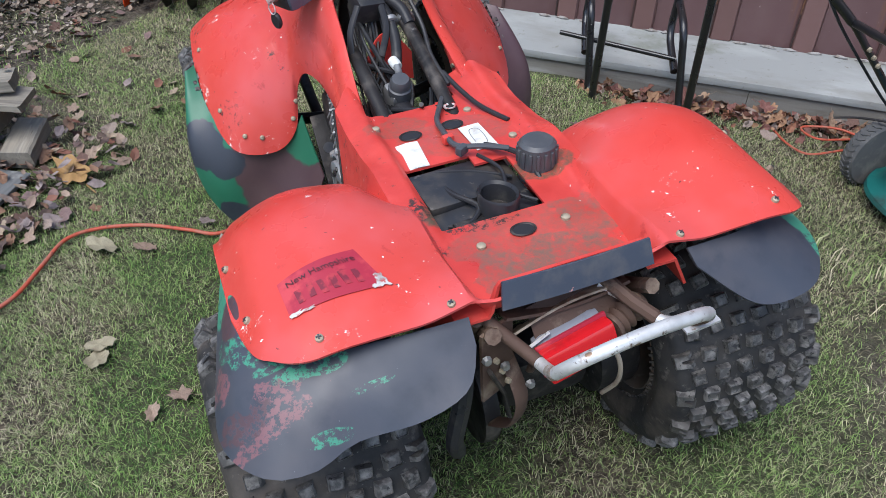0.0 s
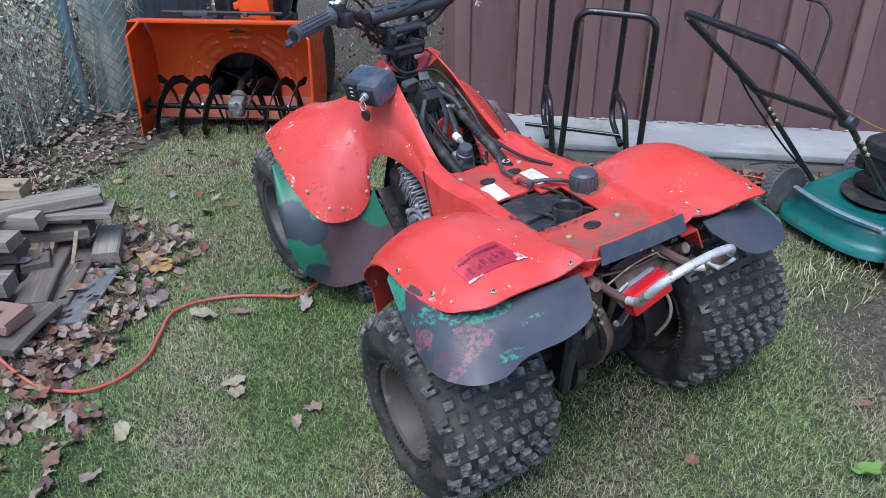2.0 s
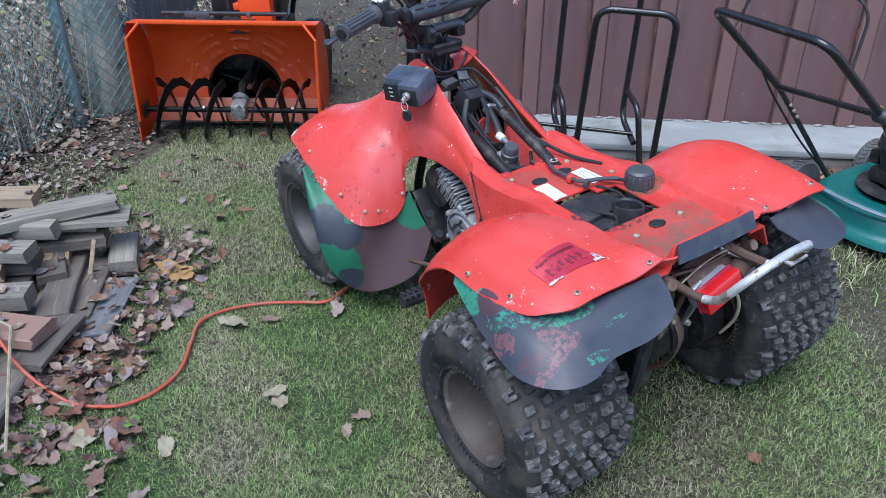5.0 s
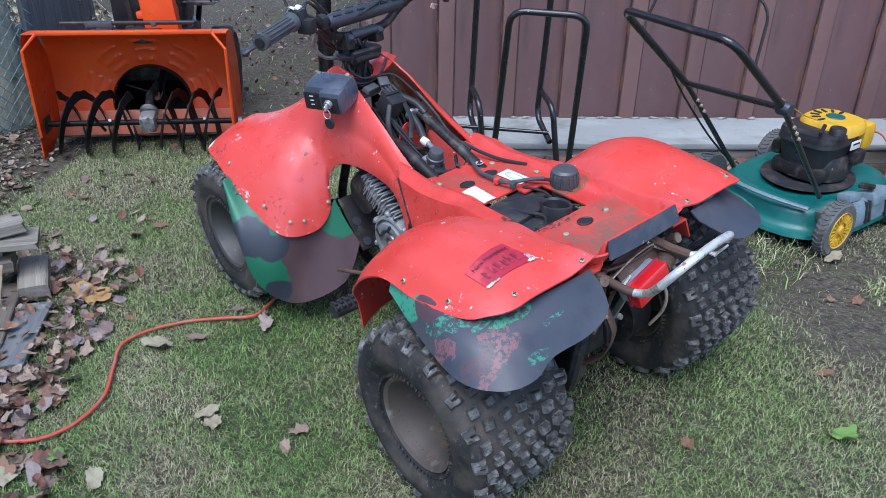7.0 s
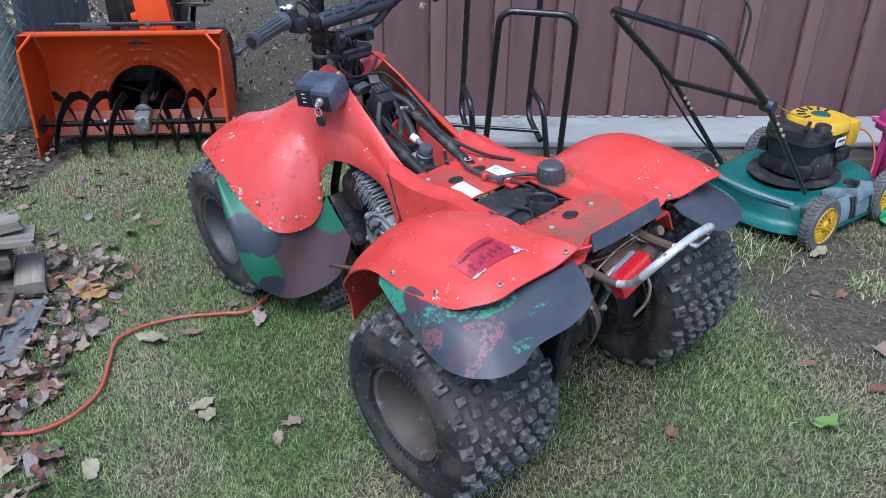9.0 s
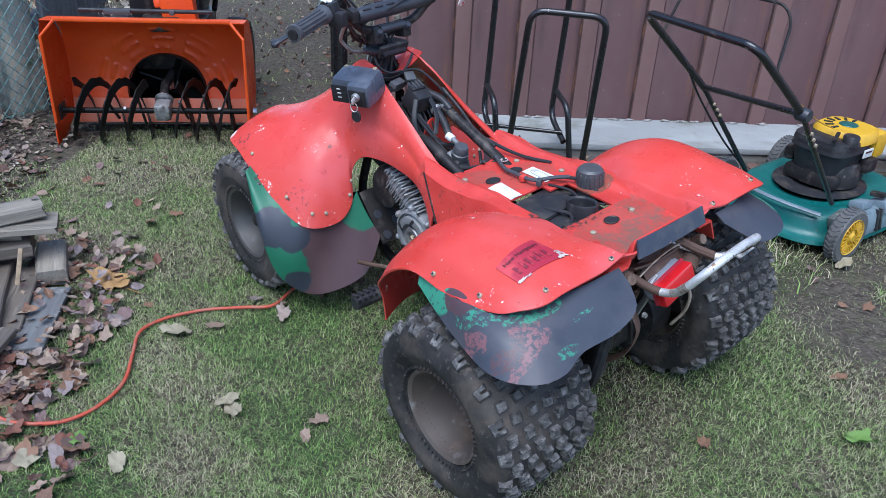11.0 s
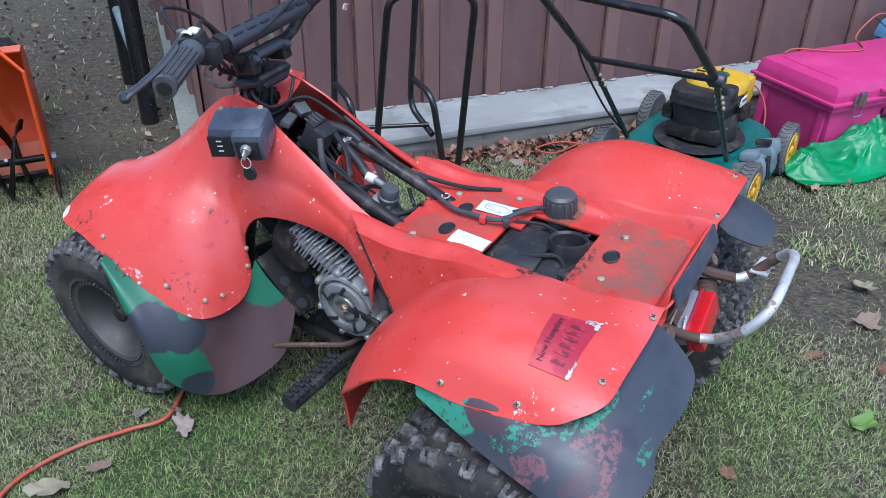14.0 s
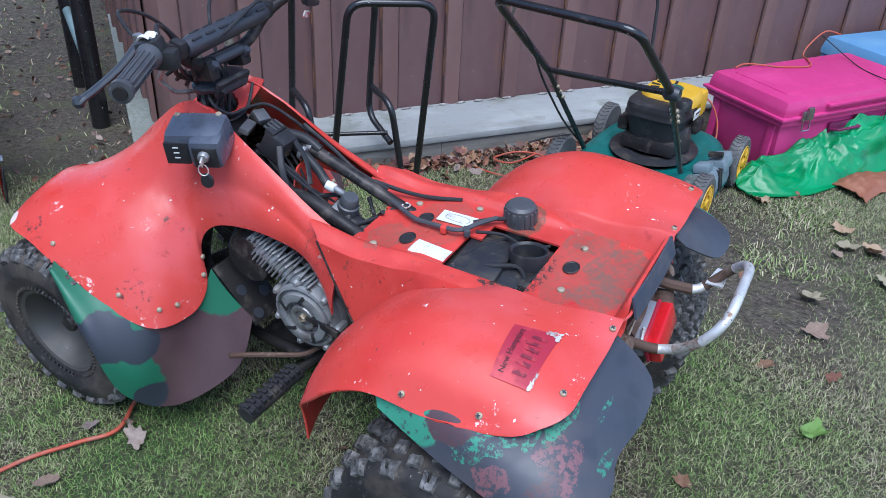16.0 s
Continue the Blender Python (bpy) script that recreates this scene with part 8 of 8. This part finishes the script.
def build_brush():
    rnd = random.Random(31)
    # low earth bank beyond the fence
    bank = lambda u, v: Vector((-2.30 - 4.0 * u, -0.5 + 7.0 * v, -0.02 + 1.9 * smooth(0.05, 0.9, u) + 0.10 * noise.noise(Vector((u * 9, v * 12, 1)))))
    bm = bmesh.new()
    n = 40
    g = [[bm.verts.new(bank(i / n, j / n)) for j in range(n + 1)] for i in range(n + 1)]
    for i in range(n):
        for j in range(n):
            bm.faces.new((g[i][j], g[i + 1][j], g[i + 1][j + 1], g[i][j + 1]))
    single("earth_bank", bm, SOIL, Matrix(), "overgrown earth bank beyond the fence", "bank", "", "structure")
    floor_of = lambda x: -0.02 + 1.9 * smooth(0.05, 0.9, (-2.30 - x) / 4.0)

    def inside(r):
        x = -2.28 - 1.6 * r.random() ** 1.4
        return (x, r.triangular(0.9, 4.6, 2.6), floor_of(x) + 0.01 + 0.75 * r.random() ** 2.4)

    scatter("brush_leaves", 13000, inside, (0.012, 0.048), BRUSHLEAF, "dry tangled leaves of the overgrown boundary", "brush", 41)
    scatter("leaf_litter", 480, lambda r: (-2.25 + (0.95 if r.random() < 0.3 else 0.45) * r.random() ** 1.5, r.uniform(0.5, 2.6), 0.004 + 0.015 * r.random()), (0.02, 0.05), LITTER, "brown leaf litter under the fence and wood pile", "leaf litter", 42, 0.5)
    scatter("fence_litter", 2600, lambda r: (-2.28 + 0.45 * r.random() ** 1.6, r.uniform(0.8, 2.85), 0.002 + 0.02 * r.random()), (0.006, 0.024), CRUMB, "crumbled pale leaves along the foot of the fence", "leaf litter", 44, 0.45)
    scatter("path_litter", 420, lambda r: (r.uniform(-2.0, -0.75), r.uniform(2.7, 5.2), 0.003 + 0.008 * r.random()), (0.012, 0.04), LITTER, "small leaf scraps on the dirt path", "leaf litter", 45)
    scatter("pile_litter", 700, lambda r: (-1.62 + 0.52 * r.random() ** 0.8, r.uniform(0.55, 1.65), 0.004 + 0.035 * r.random()), (0.012, 0.045), LITTER, "brown leaf scraps between the boards of the wood pile", "leaf litter", 46, 0.7)
    scatter("slab_litter", 700, lambda r: (lambda x: (x, 2.625 + 0.151 * x - abs(r.gauss(0, 0.05)), 0.006 + 0.02 * r.random()))(r.uniform(-0.2, 1.1)), (0.015, 0.045), RUSSET_LITTER, "small leaf litter drifted along the slab", "leaf litter", 43)
    bm = bmesh.new()
    for k in range(2400):
        x, y = -2.26 - 1.5 * rnd.random() ** 1.3, rnd.uniform(1.3, 4.0)
        p = Vector((x, y, floor_of(x)))
        lean = Vector((rnd.uniform(-1.0, 0.05), rnd.uniform(-1.2, 1.2), 1.0)).normalized()
        h = rnd.uniform(0.10, 0.55) if k % 12 else rnd.uniform(0.5, 1.2)
        bow = Vector((rnd.uniform(-0.2, 0.0), rnd.uniform(-0.3, 0.3), -0.1 * rnd.random()))
        pts = [p + lean * h * u + bow * u * u for u in (0, 0.35, 0.7, 1.0)]
        tube(pts, lambda u, r=rnd.uniform(0.001, 0.0036): r * (1 - 0.6 * u), 4, bm)
    single("brush_stems", bm, TWIG, Matrix(), "thin dry stems tangled behind the fence", "brush", "", "stuff")
    bm = bmesh.new()
    for k in range(150):
        p = Vector((rnd.uniform(-2.42, -2.20), rnd.uniform(1.35, 2.62), 0.0))
        h = rnd.uniform(0.15, 0.5) if k % 4 else rnd.uniform(0.6, 1.3)
        lean = Vector((rnd.uniform(-0.10, 0.04), rnd.uniform(-0.22, 0.22), 1)).normalized()
        bow = Vector((rnd.uniform(-0.05, 0.02), rnd.uniform(-0.12, 0.12), 0))
        tube([p + lean * h * u + bow * u * u for u in (0, 0.3, 0.6, 0.8, 1.0)], lambda u, r=rnd.uniform(0.0012, 0.0036): r * (1 - 0.5 * u), 5, bm)
    single("brush_canes", bm, TWIG, Matrix(), "pale dry canes growing up through the wire fence", "brush", "", "stuff")
    foot = lambda r: (r.uniform(-2.46, -2.18), r.uniform(1.2, 2.60), 0.008 + 0.13 * r.random() ** 3)
    scatter("fence_foot_leaves", 2600, foot, (0.012, 0.034), BRUSHLEAF, "pale curled leaves caught along the foot of the fence", "leaf litter", 51, 1.0)
    for x, y, z, size, turn in ((-2.36, 2.14, 0.47, 0.09, 20), (-2.36, 2.235, 0.46, 0.09, 75), (-2.36, 2.19, 0.39, 0.08, 160), (-2.36, 2.26, 0.325, 0.06, 220), (-2.36, 2.11, 0.52, 0.07, 300)):
        ob = new("vine_leaf", mesh_of("leaf", leaf_mesh("maple", int(turn)), IVY, 60))
        ob.matrix_world = Matrix.Translation((x, y, z)) @ pose(0, 0, 0, 10, 62, turn) @ Matrix.Diagonal((size, size, size, 1))
        tagged(ob, "yellow-green maple leaf caught in the dry brush", "leaf", "vine leaves")
    for x, y, r, h in ((-2.75, 2.15, 0.012, 1.6), (-2.55, 1.9, 0.008, 1.5), (-2.95, 2.6, 0.014, 1.6)):
        st = thing("sapling", pose(x, y, floor_of(x)), "thin bare sapling behind the wire fence", "sapling", "saplings")
        part("stem", tube(spline([(0, 0, 0), (0.02, 0.03, h * 0.35), (-0.02, 0.02, h * 0.7), (0.03, -0.02, h)], 5), lambda u: r * (1 - 0.4 * u), 8), OLDWOOD, st)
        part("branch", tube(spline([(-0.01, 0.02, h * 0.5), (0.10, -0.12, h * 0.7), (0.15, -0.2, h * 0.9)], 5), r * 0.5, 6), OLDWOOD, st)


def build_fence():
    a, c, b = Vector((-2.07, 2.81, 0)), Vector((-2.206, 2.498, 0)), Vector((-2.33, 1.15, 0))
    q = thing("chain_link_fence", Matrix(), "green-grey chain-link fence on a steel post", "fence")
    first, ln = (c - a).length, (c - a).length + (b - c).length
    on_line = lambda x: a.lerp(c, x / first) if x < first else c.lerp(b, (x - first) / (ln - first))
    side = Vector((0.003, -0.0005, 0))
    bm = bmesh.new()
    cell, h = 0.050, 1.25
    for way in (-1, 1):
        start = -h if way > 0 else 0.0
        while start < (ln if way > 0 else ln + h):
            pts = []
            for j in range(26):
                z = h * j / 25
                x = start + way * z
                if 0 <= x <= ln:
                    pts.append(on_line(x + 0.006 * math.sin(z * 14 + start * 3)) + Vector((0, 0, 0.02 + z)) + side * (way * 0.6 + 3 * math.sin(x * 4 + z * 3)))
            if len(pts) > 2:
                tube(pts, 0.0022, 5, bm)
            start += cell
    part("wire_mesh", bm, WIRE, q, "green-grey diamond wire mesh")
    post = part("post", tube([(-2.215, 2.50, -0.02), (-2.235, 2.49, 1.4)], 0.027, 16), GALV, q, "dull steel fence post")
    for z in (0.16, 0.58, 1.0):
        part("post_band", lathe([(0.027, -0.012), (0.031, -0.012), (0.031, 0.012), (0.027, 0.012)], pose(-2.215 - 0.02 * z / 1.4, 2.50, z), 16), GALV, post)
    part("tension_wire", tube([p + Vector((0, 0, 0.03)) for p in (a, c, b)], 0.002, 5), WIRE, q)
    # timber pole
    rnd = random.Random(3)
    pole = lambda u, v: Vector((-2.225 + (0.105 - 0.010 * v) * math.cos(2 * math.pi * u) * (1 + 0.04 * math.sin(10 * math.pi * u)), 2.745 + (0.105 - 0.010 * v) * math.sin(2 * math.pi * u), -0.02 + 1.55 * v))
    single("timber_pole", sheet(pole, 28, 10, 0.02), POLE, Matrix(), "thick weathered grey timber pole behind the wire fence", "pole")
    f = thing("plank_fence", Matrix(), "tall grey weathered plank fence", "fence")
    p0, p1 = Vector((-2.13, 2.86, 0)), Vector((-2.37, 3.86, 0))
    d = (p1 - p0).normalized()
    ang = math.degrees(math.atan2(d.y, d.x))
    for k in range(8):
        c = p0 + d * (0.065 + 0.128 * k)
        part("plank", block((0.122, 0.02, 1.7), pose(c.x, c.y, 0.84 + rnd.uniform(-0.01, 0.02), 0, 0, ang + rnd.uniform(-1.5, 1.5)), 0.003), PLANK, f)
    for z in (0.35, 1.35):
        c = p0.lerp(p1, 0.5) + Vector((-d.y, d.x, 0)) * 0.035
        part("rail", block((1.02, 0.04, 0.08), pose(c.x, c.y, z, 0, 0, ang), 0.004), PLANK, f)


def board(x, y, z, turn, length, width, thick, m, tip=(0, 0), label="weathered grey board in the wood pile"):
    """A board whose near right end lies at x, y; it runs away in the direction turn."""
    rnd = random.Random(int(x * 1000) + int(y * 777))
    bm = bmesh.new()
    n = 7
    rings = []
    for k in range(n + 1):
        u = k / n
        w, t = width * (1 + rnd.uniform(-0.015, 0.015)), thick * (1 + rnd.uniform(-0.03, 0.03))
        sag = 0.004 * math.sin(math.pi * u) + rnd.uniform(-0.001, 0.001)
        off = rnd.uniform(-0.006, 0.006) if k in (0, n) else 0
        e = 0.12 * thick
        ring = [(-w / 2 + e, 0), (w / 2 - e, 0), (w / 2, e), (w / 2, t - e), (w / 2 - e, t), (-w / 2 + e, t), (-w / 2, t - e), (-w / 2, e)]
        rings.append([bm.verts.new((length * u + off * (1 if i % 3 else -1), a, b + sag)) for i, (a, b) in enumerate(ring)])
    for r0, r1 in zip(rings, rings[1:]):
        for i in range(8):
            bm.faces.new((r0[i], r0[(i + 1) % 8], r1[(i + 1) % 8], r1[i]))
    bm.faces.new(rings[0]), bm.faces.new(rings[-1][::-1])
    return single("board", bm, m, Matrix.Translation((x, y, z)) @ pose(0, 0, 0, tip[0], tip[1], turn), label, "board", "boards of the wood pile", angle=30)


def build_wood_pile():
    rnd = random.Random(12)
    # lower courses run away towards the shed
    for k in range(9):
        board(-1.245 - 0.108 * k, 0.71 + rnd.uniform(-0.06, 0.06), 0.004, 104 + rnd.uniform(-7, 7), rnd.uniform(0.50, 0.80), 0.092, 0.034, OLDWOOD)
    for k in range(6):
        board(-1.335 - 0.115 * k, 0.79 + rnd.uniform(-0.05, 0.08), 0.040, 104 + rnd.uniform(-9, 9), rnd.uniform(0.5, 0.75), 0.09, 0.034, OLDWOOD)
    board(-1.235, 1.115, 0.006, 106, 0.29, 0.105, 0.012, FLATBOARD, (0, 0), "flat slate-grey board lying on the leaves")
    board(-1.270, 0.925, 0.040, 98, 0.22, 0.085, 0.016, OLDWOOD, (0, 0), "weathered grey board in the wood pile")
    board(-1.340, 1.120, 0.030, 116, 0.34, 0.085, 0.030, OLDWOOD)
    board(-1.315, 1.165, 0.006, 111, 0.32, 0.09, 0.026, OLDWOOD)
    board(-1.330, 1.43, 0.004, 118, 0.15, 0.080, 0.05, PALEWOOD, (0, -8), "short grey block of timber by the pile")
    # upper courses lie across them
    rows = ((-1.586, 1.451, 0.204, 200, 0.60, 0.085, 0.036, FRESHWOOD), (-1.388, 1.534, 0.180, 221, 0.80, 0.090, 0.036, PALEWOOD), (-1.342, 1.519, 0.148, 208, 0.65, 0.110, 0.020, PALEWOOD), (-1.430, 1.500, 0.126, 200, 0.55, 0.100, 0.022, PALEWOOD),
            (-1.401, 1.484, 0.086, 208, 0.65, 0.100, 0.038, OLDWOOD), (-1.473, 1.367, 0.146, 191, 0.60, 0.045, 0.052, PALEWOOD), (-1.469, 1.251, 0.142, 191, 0.55, 0.075, 0.038, PALEWOOD), (-1.476, 1.399, 0.054, 212, 0.50, 0.090, 0.034, FRESHWOOD),
            (-1.397, 1.133, 0.076, 199, 0.45, 0.075, 0.052, PALEWOOD), (-1.277, 1.019, 0.066, 186, 0.50, 0.110, 0.032, PINKWOOD), (-1.540, 1.209, 0.100, 215, 0.45, 0.090, 0.038, FRESHWOOD), (-1.500, 1.300, 0.084, 200, 0.55, 0.095, 0.038, OLDWOOD),
            (-1.530, 1.090, 0.076, 195, 0.45, 0.090, 0.040, OLDWOOD), (-1.600, 1.360, 0.120, 205, 0.50, 0.095, 0.036, OLDWOOD), (-1.620, 1.520, 0.110, 210, 0.50, 0.10, 0.036, OLDWOOD), (-1.550, 1.620, 0.050, 215, 0.60, 0.10, 0.036, OLDWOOD),
            (-1.660, 1.200, 0.140, 206, 0.45, 0.09, 0.038, OLDWOOD), (-1.430, 0.990, 0.076, 190, 0.45, 0.09, 0.040, PINKWOOD), (-1.500, 1.150, 0.040, 160, 0.30, 0.09, 0.030, PINKWOOD), (-1.440, 1.270, 0.060, 128, 0.30, 0.08, 0.022, OLDWOOD),
            (-1.700, 1.420, 0.160, 204, 0.50, 0.10, 0.038, OLDWOOD), (-1.450, 1.440, 0.012, 200, 0.55, 0.10, 0.036, OLDWOOD), (-1.460, 1.330, 0.012, 196, 0.55, 0.10, 0.036, OLDWOOD))
    tops = []
    for x, y, z, turn, ln, w, t, m in rows:
        for k in range(16):
            u, side = rnd.random() * 0.7, rnd.uniform(-0.45, 0.45) * w
            a = math.radians(turn)
            tops.append((x + math.cos(a) * ln * u - math.sin(a) * side, y + math.sin(a) * ln * u + math.cos(a) * side, z + t + 0.006))
        board(x, y, z, turn, ln, w, t, m, (rnd.uniform(-4, 4), rnd.uniform(-2, 3)), {"weathered_grey_timber": "weathered grey board in the wood pile", "bleached_grey_timber": "bleached pale grey board on the wood pile", "yellowed_timber": "yellowed sawn timber end in the wood pile", "reddish_timber": "reddish board in the wood pile"}[m.name])
    scatter("board_litter", 240, lambda r: r.choice(tops), (0.014, 0.045), LITTER, "dead leaf scraps lying on the boards", "leaf litter", 61, 0.35)
    single("splinter", block((0.012, 0.10, 0.01), pose(-1.37, 1.36, 0.10, 62, 10, 20), 0.002), FRESHWOOD, Matrix(), "pale split wood splinter in the pile", "splinter")
    strip = fillet([(-1.44, 0.975, 0.165), (-1.335, 0.985, 0.120), (-1.155, 0.700, 0.006)], 0.004, 2)
    single("plastic_strip", tube(strip, 0.004, 6, None, 0.5), PALELEAF, Matrix(), "thin pale bent strip leaning on the boards", "strip")


def build_cords():
    path = [(-0.30, 1.95), (-0.46, 1.78), (-0.58, 1.65), (-0.654, 1.538), (-0.690, 1.435), (-0.767, 1.413), (-0.868, 1.384), (-0.954, 1.325), (-0.992, 1.255), (-0.968, 1.161), (-0.940, 1.055), (-0.955, 0.965), (-0.998, 0.905), (-1.06, 0.880), (-1.14, 0.881)]
    pts = [(x, y, lawn_height(x, y) + 0.018 + 0.004 * math.sin(9 * x)) for x, y in path] + [(-1.263, 0.91, 0.055), (-1.37, 0.957, 0.125), (-1.48, 0.99, 0.165), (-1.62, 1.03, 0.20)]
    single("orange_cable", tube(spline(pts, 8), 0.0046, 10), CORD, Matrix(), "orange extension cord snaking over the lawn", "cable")
    pts = [(0.42, 2.62, 0.004), (0.47, 2.53, 0.012), (0.53, 2.48, 0.018), (0.60, 2.50, 0.035), (0.68, 2.58, 0.04), (0.60, 2.63, 0.04), (0.50, 2.60, 0.035), (0.55, 2.54, 0.04), (0.66, 2.60, 0.04)]
    single("orange_cable", tube(spline(pts, 8), 0.0034, 8), CORD, Matrix(), "orange cord half buried in leaves by the slab", "cable")
    pts = [(1.20, 2.62, 0.10), (1.24, 2.60, 0.22), (1.30, 2.55, 0.24), (1.33, 2.50, 0.15), (1.28, 2.45, 0.03), (1.18, 2.50, 0.02)]
    single("orange_cable", tube(spline(pts, 8), 0.0034, 8), CORD, Matrix(), "orange cord looped beside the mower", "cable")


def build_corner_pipes():
    q = thing("pipe_stand", Matrix(), "dark upright pipes with a brace beside the shed", "pipe stand")
    part("pipe", tube([(-0.912, 3.19, -0.01), (-0.905, 3.20, 1.5)], 0.034, 16), STEEL, q)
    part("pipe", tube([(-1.045, 3.68, -0.01), (-1.04, 3.69, 1.5)], 0.034, 16), STEEL, q)
    part("brace", tube([(-1.03, 3.60, 0.34), (-0.92, 3.25, 0.18)], 0.020, 12), GALV, q)


build_brush()
build_fence()
build_wood_pile()
build_cords()
build_corner_pipes()
build_leaves()
